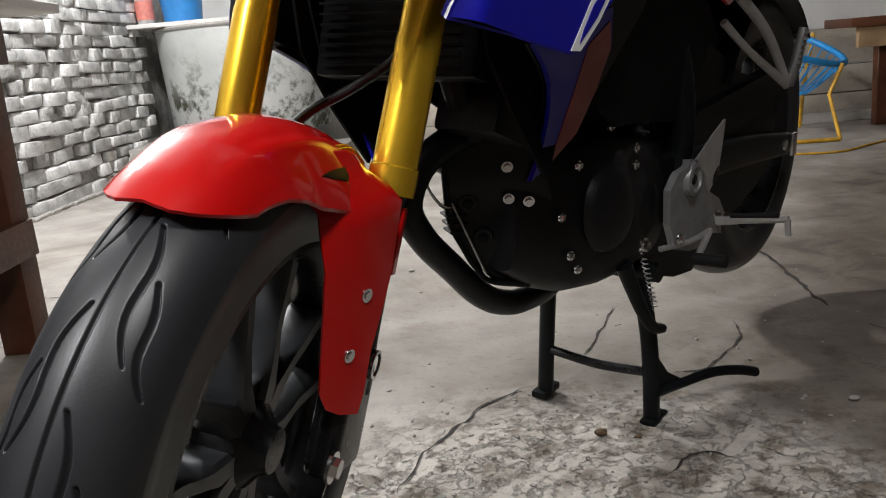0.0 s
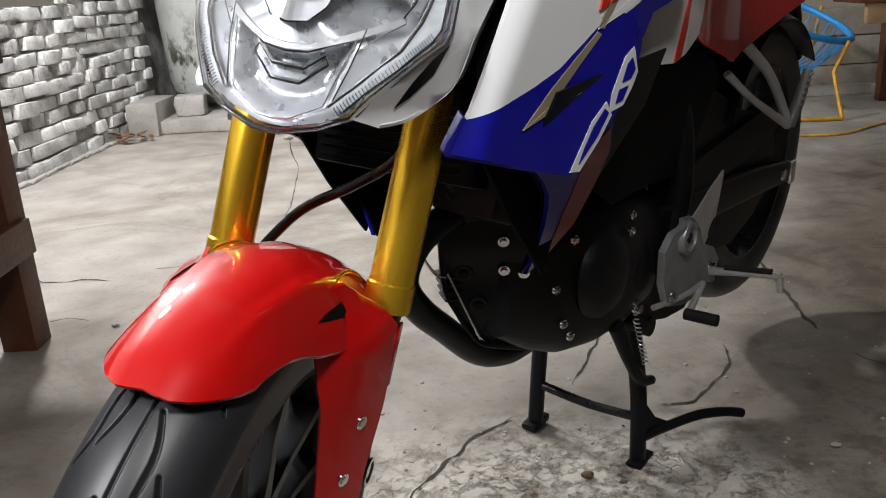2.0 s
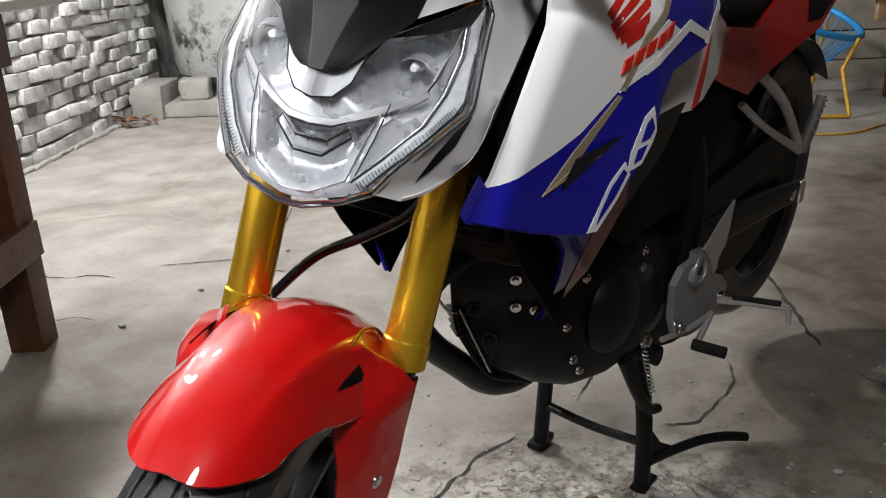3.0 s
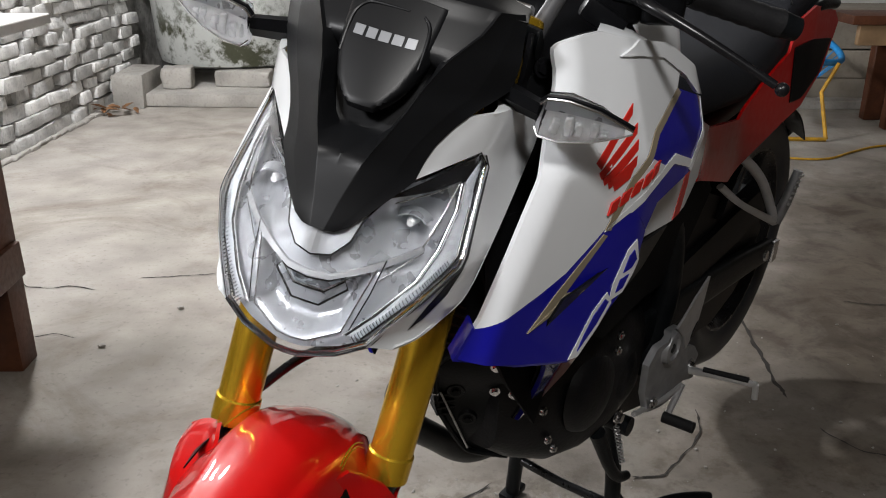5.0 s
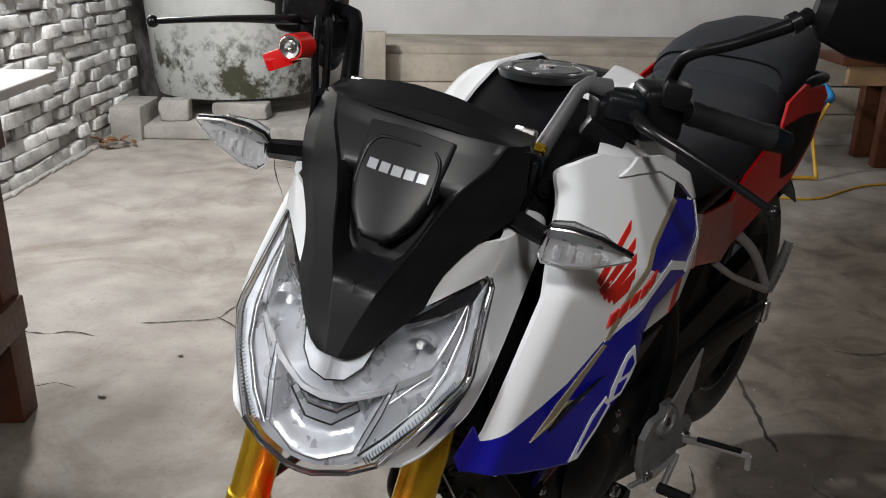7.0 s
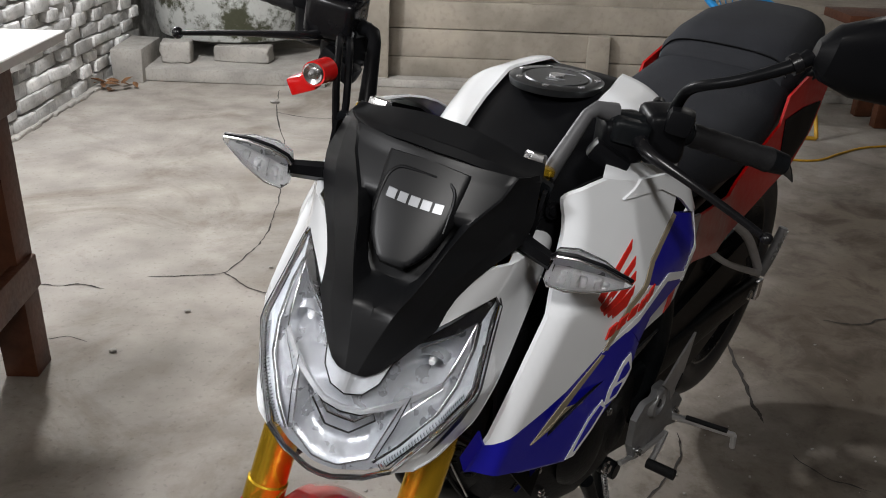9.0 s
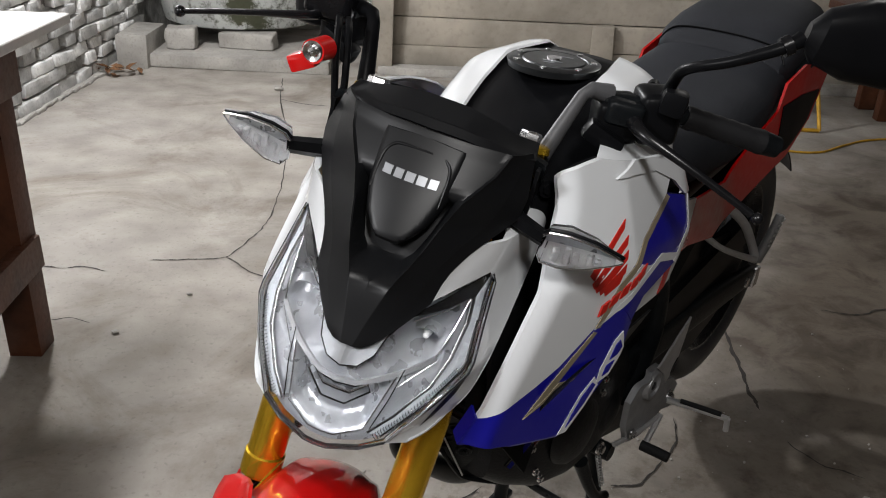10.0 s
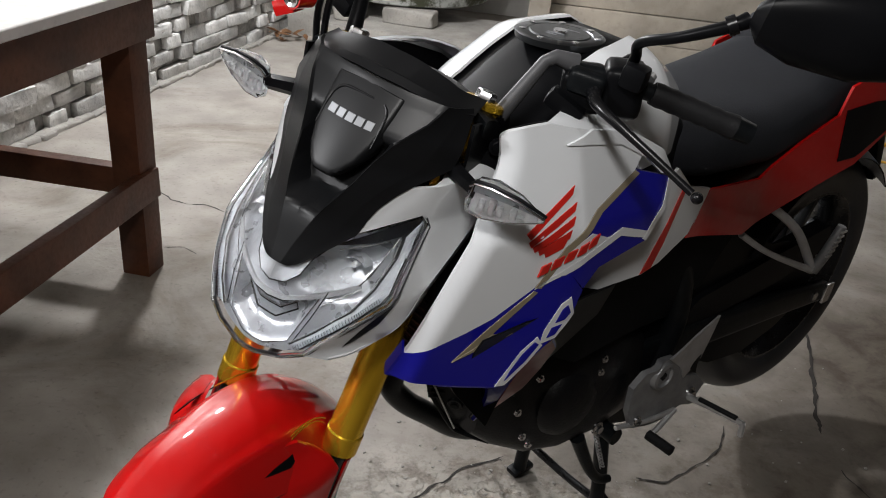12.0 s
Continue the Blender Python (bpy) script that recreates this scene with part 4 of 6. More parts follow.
FRONT = [(-0.390, 0.946), (-0.352, 0.942), (-0.336, 0.932), (-0.332, 0.908), (-0.318, 0.880), (-0.297, 0.840), (-0.273, 0.790), (-0.247, 0.735), (-0.220, 0.682)]
FRONT = [(v.x, v.y) for v in catmull([Vector((a, b, 0)) for a, b in FRONT], 4)]
WHITE = FRONT + [(-0.287, 0.705), (-0.320, 0.719), (-0.371, 0.754), (-0.404, 0.804), (-0.452, 0.844), (-0.527, 0.877), (-0.545, 0.895), (-0.515, 0.912), (-0.45, 0.934)]
BLUE_LOW = [(-0.220, 0.682), (-0.206, 0.651), (-0.262, 0.633), (-0.300, 0.622), (-0.339, 0.612), (-0.352, 0.617), (-0.380, 0.640), (-0.410, 0.668), (-0.436, 0.700), (-0.448, 0.735), (-0.42, 0.765),
            (-0.371, 0.754), (-0.320, 0.719), (-0.287, 0.705)]
SPIKE = [(-0.300, 0.622), (-0.339, 0.598), (-0.366, 0.576), (-0.380, 0.556), (-0.393, 0.530), (-0.405, 0.490), (-0.406, 0.459), (-0.425, 0.468), (-0.446, 0.485), (-0.476, 0.508), (-0.481, 0.560), (-0.476, 0.610), (-0.440, 0.655), (-0.390, 0.645), (-0.340, 0.628)]
BLUE_UP = [(-0.371, 0.754), (-0.42, 0.765), (-0.448, 0.737), (-0.47, 0.762), (-0.557, 0.779), (-0.577, 0.812), (-0.612, 0.853), (-0.527, 0.877), (-0.452, 0.844), (-0.404, 0.804)]


def spike_y(x, z):
    return 0.127 + (z - 0.462) * 0.44


for s in (1, -1):
    bm = skin(B(), WHITE, on_shroud(s, 0.0), (-0.003, -s * 0.006, 0), 0.006)
    shroud = part("tank_shroud", bm, white_paint(), bike, "white and blue side shroud with graphics")
    bm = skin(B(), BLUE_LOW, on_shroud(s, 0.0), (-0.003, -s * 0.006, 0), 0.006)
    part("lower_shroud", bm, blue_paint(), shroud, "glossy dark blue lower shroud")
    bm = skin(B(), BLUE_UP, on_shroud(s, 0.0), (0, -s * 0.006, 0), 0.012)
    part("upper_band", bm, blue_paint(), shroud, "glossy dark blue band")
    def on_spike(off, s=s):
        return lambda x, z: (x, s * (spike_y(x, z) + off), z)

    spike = part("lower_spike", skin(B(), SPIKE, on_spike(0.0), (0, -s * 0.006, 0), 0.012), blue_paint(), shroud, "dark blue spike reaching down beside the engine")
    flash = [(-0.416, 0.615), (-0.424, 0.565), (-0.428, 0.525), (-0.432, 0.490), (-0.427, 0.4695), (-0.446, 0.486), (-0.474, 0.509), (-0.479, 0.560), (-0.474, 0.608), (-0.445, 0.640)]
    part("red_flash", skin(B(), flash, on_spike(0.0012), (0, -s * 0.001, 0), 0.02), mat("dark_red_film", (0.22, 0.012, 0.012), 0.35, vary=0.2, coat=0.5), shroud)
    part("spike_liner", skin(B(), SPIKE[:7] + [(-0.470, 0.498), (-0.510, 0.575), (-0.540, 0.650), (-0.520, 0.720), (-0.300, 0.700)], on_spike(-0.0085), (0, -s * 0.003, 0), 0.03), matt_black(), shroud, "black inside of the spike")
    for poly in (WHITE, BLUE_LOW):
        part("shroud_liner", skin(B(), [(a - 0.004, b) for a, b in poly], on_shroud(s, -0.0085), (0, -s * 0.003, 0), 0.012), matt_black(), shroud, "black inside of the shroud")
    for line, at in (([(-0.220, 0.682), (-0.206, 0.651), (-0.262, 0.633), (-0.300, 0.622), (-0.339, 0.612), (-0.352, 0.617)], shroud_y),):
        rows = []
        for x, z in line:
            y = at(x, z) - (0.014 if s < 0 and at is shroud_y else 0.0)
            rows.append([(x, s * y, z), (x - 0.004, s * (y - 0.006), z + 0.002), (x - 0.010, s * (y - 0.014), z + 0.005)])
        bm = loft(B(), rows, closed=False, caps=False)
        bmesh.ops.solidify(bm, geom=bm.faces[:], thickness=0.003)
        part("lower_edge", bm, blue_paint() if s > 0 else matt_black(), shroud)
    for name, m, poly, off in (
            ("tan_stripe", tan_film(), [(-0.371, 0.754), (-0.404, 0.804), (-0.452, 0.844), (-0.527, 0.877), (-0.534, 0.872), (-0.461, 0.839), (-0.413, 0.799), (-0.380, 0.752)], 0.0012),
            ("tan_arrow", tan_film(), [(-0.272, 0.666), (-0.308, 0.700), (-0.338, 0.725), (-0.370, 0.750), (-0.376, 0.747), (-0.345, 0.719), (-0.322, 0.697), (-0.306, 0.684)], 0.0014),
            ("tan_arrow", tan_film(), [(-0.272, 0.666), (-0.306, 0.684), (-0.322, 0.697), (-0.350, 0.693), (-0.312, 0.680)], 0.0020),
            ("white_line", decal_white(), [(-0.371, 0.752), (-0.43, 0.774), (-0.50, 0.800), (-0.557, 0.783), (-0.563, 0.791), (-0.50, 0.812), (-0.43, 0.784), (-0.376, 0.758)], 0.0012),
            ("white_flash", decal_white(), [(-0.378, 0.757), (-0.404, 0.800), (-0.443, 0.817), (-0.474, 0.804), (-0.510, 0.804), (-0.478, 0.793), (-0.412, 0.765), (-0.400, 0.766)], 0.0008),
            ("white_edge", decal_white(), [(-0.557, 0.779), (-0.577, 0.812), (-0.612, 0.853), (-0.606, 0.856), (-0.567, 0.814), (-0.549, 0.783)], 0.0014),
    ):
        part(name, skin(B(), poly, on_shroud(s, off), (0, -s * 0.001, 0), 0.008), m, shroud)
    # slanted white graphic on the blue: two outlined shapes
    for poly, m, off in (
            ([(-0.338, 0.613), (-0.352, 0.612), (-0.380, 0.640), (-0.398, 0.664), (-0.389, 0.679), (-0.368, 0.661), (-0.351, 0.634)], decal_white(), 0.0012),
            ([(-0.350, 0.620), (-0.376, 0.645), (-0.392, 0.667), (-0.386, 0.672), (-0.370, 0.656), (-0.357, 0.635)], blue_paint(), 0.0022),
            ([(-0.394, 0.667), (-0.415, 0.672), (-0.439, 0.704), (-0.428, 0.731), (-0.415, 0.722), (-0.397, 0.687)], decal_white(), 0.0012),
            ([(-0.402, 0.675), (-0.413, 0.678), (-0.421, 0.692), (-0.407, 0.689)], blue_paint(), 0.0022),
            ([(-0.411, 0.696), (-0.424, 0.699), (-0.431, 0.708), (-0.425, 0.720), (-0.418, 0.714)], blue_paint(), 0.0022)):
        part("graphic_bar", skin(B(), poly, on_shroud(s, off), (0, -s * 0.001, 0), 0.008), m, shroud)
    # winged emblem drawn as plain feathers, and blocks in place of the lettering under it
    tips = ((-0.416, 0.872), (-0.418, 0.853), (-0.415, 0.837), (-0.409, 0.822), (-0.402, 0.810))
    roots = ((-0.351, 0.825), (-0.353, 0.815), (-0.359, 0.808), (-0.367, 0.803), (-0.376, 0.799))
    for k, (tip, base) in enumerate(zip(tips, roots)):
        tip, base = Vector(tip), Vector(base)
        d = (tip - base).normalized()
        n = Vector((d.y, -d.x)) * 0.0040
        cut = Vector((0.002, -0.0052))
        poly = [base - n, tip - cut * 0.9, tip + cut, base + n] if n.y < 0 else [base + n, tip - cut * 0.9, tip + cut, base - n]
        part("emblem_feather", skin(B(), [(p.x, p.y) for p in poly], on_shroud(s, 0.0012), (0, -s * 0.001, 0), 0.03), decal_red(), shroud)
    for k in range(5):
        c = Vector((-0.379 - 0.0172 * k, 0.7790 + 0.0066 * k))
        u, v = Vector((-0.0062, 0.0023)), Vector((-0.0020, 0.0066))
        part("emblem_block", skin(B(), [tuple(c + u + v), tuple(c - u + v), tuple(c - u - v), tuple(c + u - v)], on_shroud(s, 0.0026), (0, -s * 0.002, 0), 0.006), decal_red(), shroud)
    # white lip on the shroud's upper rim
    part("rim_lip", skin(B(), [(-0.41, 0.922), (-0.45, 0.935), (-0.52, 0.925), (-0.585, 0.893), (-0.615, 0.856), (-0.575, 0.866), (-0.55, 0.888), (-0.50, 0.912), (-0.44, 0.92)],
                         on_shroud(s, 0.003), (0, -s * 0.005, 0), 0.012), white_paint(), shroud, "white upper lip")
    # rounded top of the shroud, turning in towards the tank
    rows = []
    for x, z, w in ((-0.391, 0.943, 0.15), (-0.42, 0.9385, 0.6), (-0.45, 0.9335, 0.9), (-0.48, 0.924, 1.0), (-0.515, 0.9115, 1.0), (-0.555, 0.891, 1.0), (-0.595, 0.868, 0.9)):
        y = shroud_y(x, z)
        rows.append([(x - 0.012 * w * t, s * (y - 0.050 * w * t ** 1.3), z + 0.026 * w * (t - 0.35 * t * t)) for t in (0.0, 0.15, 0.35, 0.6, 0.8, 1.0)])
    bm = loft(B(), rows, closed=False, caps=False)
    bmesh.ops.solidify(bm, geom=bm.faces[:], thickness=0.003)
    part("shroud_top", bm, white_paint(), shroud, "rounded white top of the shroud")
    # knee panel behind the shroud: white, red line, white, then the red tail panel
    def knee(off):
        return lambda x, z: (x, s * (interp(-x, [0.5, 0.66, 0.8, 1.0, 1.3, 1.65], [0.205, 0.195, 0.165, 0.148, 0.158, 0.155]) + 0.04 * (0.75 - z) + off), z)
    bm = skin(B(), [(-0.46, 0.722), (-0.50, 0.755), (-0.60, 0.80), (-0.66, 0.845), (-0.72, 0.80), (-0.80, 0.775), (-0.76, 0.715), (-0.62, 0.690), (-0.52, 0.698)], knee(0), (0, -s * 0.005, 0), 0.015)
    kp = part("knee_panel", bm, white_paint(), bike, "white knee panel with a red stripe")
    part("red_stripe", skin(B(), [(-0.615, 0.692), (-0.64, 0.695), (-0.70, 0.80), (-0.69, 0.808), (-0.668, 0.775)], knee(0.0015), (0, -s * 0.001, 0), 0.02), decal_red(), kp)
    bm = skin(B(), [(-0.745, 0.708), (-0.80, 0.772), (-0.86, 0.765), (-0.97, 0.752), (-1.08, 0.80), (-1.18, 0.835), (-1.20, 0.885), (-1.29, 0.908), (-1.43, 0.890), (-1.468, 0.866), (-1.405, 0.780), (-1.29, 0.725),
                    (-1.20, 0.708), (-1.02, 0.668), (-0.955, 0.652), (-0.85, 0.68)], knee(0), (0, -s * 0.005, 0), 0.018)
    tp = part("tail_panel", bm, red_paint(), bike, "glossy red tail panel")
    part("tail_recess", skin(B(), [(-1.20, 0.842), (-1.30, 0.848), (-1.425, 0.838), (-1.375, 0.778), (-1.28, 0.742), (-1.22, 0.742)], knee(0.002), (0, -s * 0.002, 0), 0.02), matt_black(), tp, "black recess")
    # grab rail
    bm = tube(B(), [(-1.28, s * 0.130, 0.885), (-1.34, s * 0.145, 0.905), (-1.46, s * 0.140, 0.90), (-1.54, s * 0.09, 0.89)], 0.011, 10)
    part("grab_rail", bm, black_metal(), bike, "black pillion grab rail")

# ---- seat and tail ----
rings = []
for x, w, top, lo in ((-0.70, 0.085, 0.845, 0.79), (-0.76, 0.11, 0.868, 0.76), (-0.86, 0.135, 0.862, 0.75), (-1.00, 0.150, 0.868, 0.755), (-1.14, 0.145, 0.893, 0.78), (-1.24, 0.132, 0.922, 0.81), (-1.29, 0.125, 0.938, 0.82)):
    rings.append(oval((x, 0, (top + lo) / 2), w, (top - lo) / 2, (0, 1, 0), (0, 0, 1), 36, 3.2))
part("rider_seat", loft(B(), rings), seat_vinyl(), bike, "black textured vinyl rider seat", angle=60)
rings = []
for x, w, top, lo in ((-1.215, 0.124, 0.925, 0.85), (-1.245, 0.133, 0.955, 0.85), (-1.30, 0.136, 0.975, 0.85), (-1.40, 0.134, 0.994, 0.86), (-1.50, 0.112, 1.0, 0.87), (-1.60, 0.07, 0.985, 0.88)):
    rings.append(oval((x, 0, (top + lo) / 2), w, (top - lo) / 2, (0, 1, 0), (0, 0, 1), 36, 3.2))
pill = part("pillion_seat", loft(B(), rings), seat_vinyl(), bike, "black pillion seat pad", angle=60)
bm = tube(B(), [(-1.225, -0.126, 0.91), (-1.232, -0.098, 0.938), (-1.234, 0, 0.945), (-1.232, 0.098, 0.938), (-1.225, 0.126, 0.91)], 0.002, 8)
part("seat_seam", bm, matt_black(), pill)
rings = []
for x, w, top, lo in ((-0.95, 0.10, 0.76, 0.68), (-1.2, 0.11, 0.83, 0.72), (-1.45, 0.095, 0.87, 0.76), (-1.63, 0.05, 0.87, 0.80)):
    rings.append(oval((x, 0, (top + lo) / 2), w, (top - lo) / 2, (0, 1, 0), (0, 0, 1), 24, 3))
part("tail_body", loft(B(), rings), matt_black(), bike, "black tail underside")
bm = tube(B(), [(-1.55, 0, 0.80), (-1.68, 0, 0.70), (-1.74, 0, 0.58)], [0.04, 0.03, 0.03], 12, flat=2.0)
part("rear_mudguard", bm, matt_black(), bike, "black rear mudguard")

# ---- engine, frame and radiator ----
bm = B()
tube(bm, [(-0.40, 0.06, 0.80), (-0.60, 0.09, 0.74), (-0.85, 0.10, 0.62), (-0.92, 0.10, 0.45), (-0.88, 0.09, 0.30)], 0.022, 12)
tube(bm, [(-0.40, -0.06, 0.80), (-0.60, -0.09, 0.74), (-0.85, -0.10, 0.62), (-0.92, -0.10, 0.45), (-0.88, -0.09, 0.30)], 0.022, 12)
tube(bm, [(-0.40, 0.0, 0.80), (-0.42, 0.0, 0.62), (-0.47, 0.0, 0.50)], 0.024, 12)
part("frame", bm, black_metal(), bike, "black steel tube frame")
rings = []
for x, w, top, lo in ((-0.515, 0.03, 0.45, 0.30), (-0.55, 0.062, 0.51, 0.272), (-0.60, 0.098, 0.50, 0.250), (-0.66, 0.116, 0.495, 0.244), (-0.74, 0.118, 0.49, 0.242), (-0.84, 0.105, 0.47, 0.245), (-0.90, 0.07, 0.43, 0.28)):
    rings.append(oval((x, 0, (top + lo) / 2), w, (top - lo) / 2, (0, 1, 0), (0, 0, 1), 32, 3.5))
crank = part("engine_case", loft(B(), rings), engine_black(), bike, "black engine crankcase")
fins = []
for k in range(9):
    fins.append(block(B(), (0.13, 0.13, 0.008), Matrix.Translation((-0.545 + 0.010 * k, 0.015, 0.50 + 0.021 * k)) @ pose(0, 0, 0, 0, -22, 0), 0.003, 1))
bm = block(B(), (0.10, 0.10, 0.21), Matrix.Translation((-0.505, 0.015, 0.59)) @ pose(0, 0, 0, 0, -22, 0), 0.01, 2)
cylinder = part("cylinder", bm, engine_black(), crank, "finned black cylinder")
for bm in fins:
    part("cooling_fin", bm, engine_black(), cylinder)
bm = lathe(B(), [(0.126, 0.0), (0.1255, 0.018), (0.123, 0.036), (0.118, 0.052), (0.110, 0.064), (0.098, 0.070)], (-0.655, 0, 0.375), n=40)
alt = part("alternator_cover", bm, engine_black(), crank, "round black engine cover")
bm = lathe(B(), [(0.10, 0.0), (0.120, 0.0), (0.120, 0.03), (0.11, 0.05), (0.10, 0.052)], (-0.76, 0, 0.35), n=32)
part("sprocket_cover", bm, engine_black(), crank, "black sprocket cover")
for x, y, z in ((-0.578, 0.096, 0.448), (-0.553, 0.084, 0.379), (-0.640, 0.112, 0.495), (-0.705, 0.120, 0.456), (-0.70, 0.122, 0.432), (-0.574, 0.086, 0.319), (-0.591, 0.088, 0.295), (-0.638, 0.092, 0.294)):
    part("bolt", bolt(B(), (x, y - 0.002, z), (0, 1, 0), 0.005, 0.005), chrome(), crank)
bm = skin(B(), [(-0.70, 0.36), (-0.684, 0.262), (-0.792, 0.235), (-0.90, 0.200), (-0.975, 0.178), (-1.06, 0.168), (-1.12, 0.20), (-1.10, 0.30), (-0.98, 0.38), (-0.82, 0.42)], lambda x, z: (x, 0.072, z), (0, -0.144, 0), 0.04)
part("pivot_bracket", bm, black_metal(), bike, "black swingarm pivot and stand bracket")
# black plate over the engine's front, turned to its left side
def plate_x(y, z):
    return -0.478 - 0.8 * (y + 0.025) + 0.3 * (z - 0.403)


GUARD = [(-0.016, 0.585), (-0.034, 0.50), (-0.042, 0.43), (-0.046, 0.375), (-0.038, 0.334), (-0.029, 0.302), (-0.016, 0.280), (0.027, 0.272), (0.056, 0.290), (0.066, 0.330), (0.066, 0.45), (0.061, 0.53), (0.045, 0.59)]
bm = skin(B(), GUARD, lambda y, z: (plate_x(y, z) + 0.004 * math.sin(z * 60), y, z), (-0.012, -0.008, 0), 0.012)
g = part("engine_guard", bm, black_metal(), bike, "black engine front plate with bright bolts")
OUT = Vector((1, 0.8, -0.3)).normalized()
for y, z in ((0.028, 0.454), (0.023, 0.408), (0.044, 0.403), (0.052, 0.305)):
    part("bolt", bolt(B(), Vector((plate_x(y, z) + 0.004, y, z)), OUT, 0.0056, 0.006), chrome(), g)
for y, z in ((-0.025, 0.403), (-0.013, 0.352)):
    c = Vector((plate_x(y, z) + 0.004 * math.sin(z * 60), y, z))
    ringed = tube(B(), [c - OUT * 0.004, c + OUT * 0.003], [0.016, 0.0125], 20, smooth=False)
    part("guard_recess", ringed, engine_black(), g, "round mount in the plate")
    part("recess_bolt", bolt(B(), c + OUT * 0.002, OUT, 0.006, 0.004), matt_black(), g)
part("guard_edge", tube(B(), [(plate_x(y, z) + 0.002, y, z) for y, z in GUARD[1:8]], 0.0045, 8), black_metal(), g)
part("guard_strip", tube(B(), [(plate_x(-0.034, 0.40) + 0.012, -0.036, 0.405), (plate_x(-0.012, 0.30) + 0.010, -0.016, 0.292)], 0.0016, 6, smooth=False), alloy(), g, "bright edge of the plate")
for k in range(4):
    z = 0.36 + 0.012 * k
    part("head_fin", block(B(), (0.03, 0.035, 0.004), Matrix.Translation((-0.487 + 0.003 * k, -0.050, z)) @ pose(0, 0, 0, 0, 0, -35), 0.001, 1), engine_black(), g)
bm = block(B(), (0.035, 0.24, 0.20), Matrix.Translation((-0.345, 0, 0.68)) @ pose(0, 0, 0, 0, -15, 0), 0.006, 2)
rad = part("radiator", bm, matt_black(), bike, "black radiator behind the forks")
for k in range(14):
    bm = block(B(), (0.004, 0.21, 0.003), Matrix.Translation((-0.323 - 0.0035 * k * 0.25 + 0.022, 0, 0.60 + 0.012 * k)), 0)
    part("fin", bm, black_metal(), rad)
# black inner wings behind the fork, the pointed flap below them
for s in (1, -1):
    bm = skin(B(), [(-0.26, 0.88), (-0.36, 0.92), (-0.42, 0.86), (-0.40, 0.66), (-0.34, 0.56), (-0.30, 0.60), (-0.27, 0.70)],
              lambda x, z: (x - 0.03, s * (0.135 + 0.3 * (-x - 0.3)), z), (0, -s * 0.004, 0), 0.03)
    part("inner_wing", bm, dull_black(), bike, "black inner wing behind the fork")
for s in (1, -1):
    bm = skin(B(), [(-0.285, 0.76), (-0.300, 0.615), (-0.345, 0.545), (-0.412, 0.460), (-0.432, 0.50), (-0.462, 0.62), (-0.462, 0.76)],
              lambda x, z: (x, s * (0.142 + 0.02 * (0.6 - z)), z), (0, -s * 0.005, 0), 0.03)
    part("radiator_side", bm, dull_black(), rad, "black plastic side of the radiator")
# exhaust
bm = tube(B(), [(-0.49, -0.01, 0.505), (-0.44, -0.025, 0.492), (-0.405, -0.045, 0.462), (-0.392, -0.058, 0.410), (-0.425, -0.060, 0.358), (-0.485, -0.060, 0.303), (-0.548, -0.060, 0.247), (-0.606, -0.060, 0.215), (-0.68, -0.062, 0.198), (-0.80, -0.08, 0.195), (-0.90, -0.13, 0.24)], 0.0205, 18)
part("exhaust_header", bm, black_metal(), bike, "black exhaust pipe bending under the engine")
rings = []
for x, z, r in ((-0.86, 0.26, 0.026), (-0.95, 0.28, 0.05), (-1.10, 0.34, 0.058), (-1.36, 0.45, 0.06), (-1.42, 0.47, 0.045)):
    rings.append(oval((x, -0.155, z), r * 0.8, r, (0, 1, 0), (0.3, 0, 1), 20, 2.5))
part("silencer", loft(B(), rings), black_metal(), bike, "black exhaust silencer")
# horn and wiring ahead of the engine
bm = lathe(B(), [(-0.012, 0.0), (-0.012, 0.028), (0.0, 0.03), (0.012, 0.028), (0.012, 0.0)], (-0.475, -0.05, 0.47), n=24)
part("horn", bm, gloss_black(), bike, "black horn")
bm = tube(B(), [(-0.465, -0.045, 0.455), (-0.445, -0.060, 0.450), (-0.440, -0.062, 0.43), (-0.450, -0.050, 0.405), (-0.462, -0.042, 0.398)], 0.0022, 8)
part("wire_loop", bm, chrome(), bike)
bm = tube(B(), [(-0.524, 0.030, 0.500), (-0.537, 0.034, 0.437)], 0.0030, 8, smooth=False)
part("choke_rod", bm, chrome(), bike, "bright thin rod")

# ---- swingarm, chain, pegs ----
for s in (1, -1):
    bm = B()
    rings = []
    for x, y, z, h in ((-0.84, 0.085, 0.385, 0.035), (-1.0, 0.09, 0.385, 0.034), (-1.30, 0.100, 0.37, 0.030), (-1.50, 0.104, 0.352, 0.024)):
        rings.append(oval((x, s * y, z), 0.014, h, (0, 1, 0), (0, 0, 1), 14, 4))
    arm = part("swingarm", loft(bm, rings), black_metal(), bike, "black box-section swingarm")
    bm = block(B(), (0.03, 0.012, 0.05), Matrix.Translation((-1.498, s * 0.118, 0.352)), 0.003, 2)
    part("chain_adjuster", bm, chrome(), arm, "bright chain adjuster plate")
    bm = tube(B(), [(-1.50, s * 0.112, 0.345), (-1.535, s * 0.112, 0.342)], 0.0045, 8, smooth=False)
    part("adjuster_bolt", bm, chrome(), arm)
    part("axle_nut", bolt(B(), (-1.44, s * 0.112, 0.358), (0, s, 0), 0.013, 0.010), chrome(), arm)
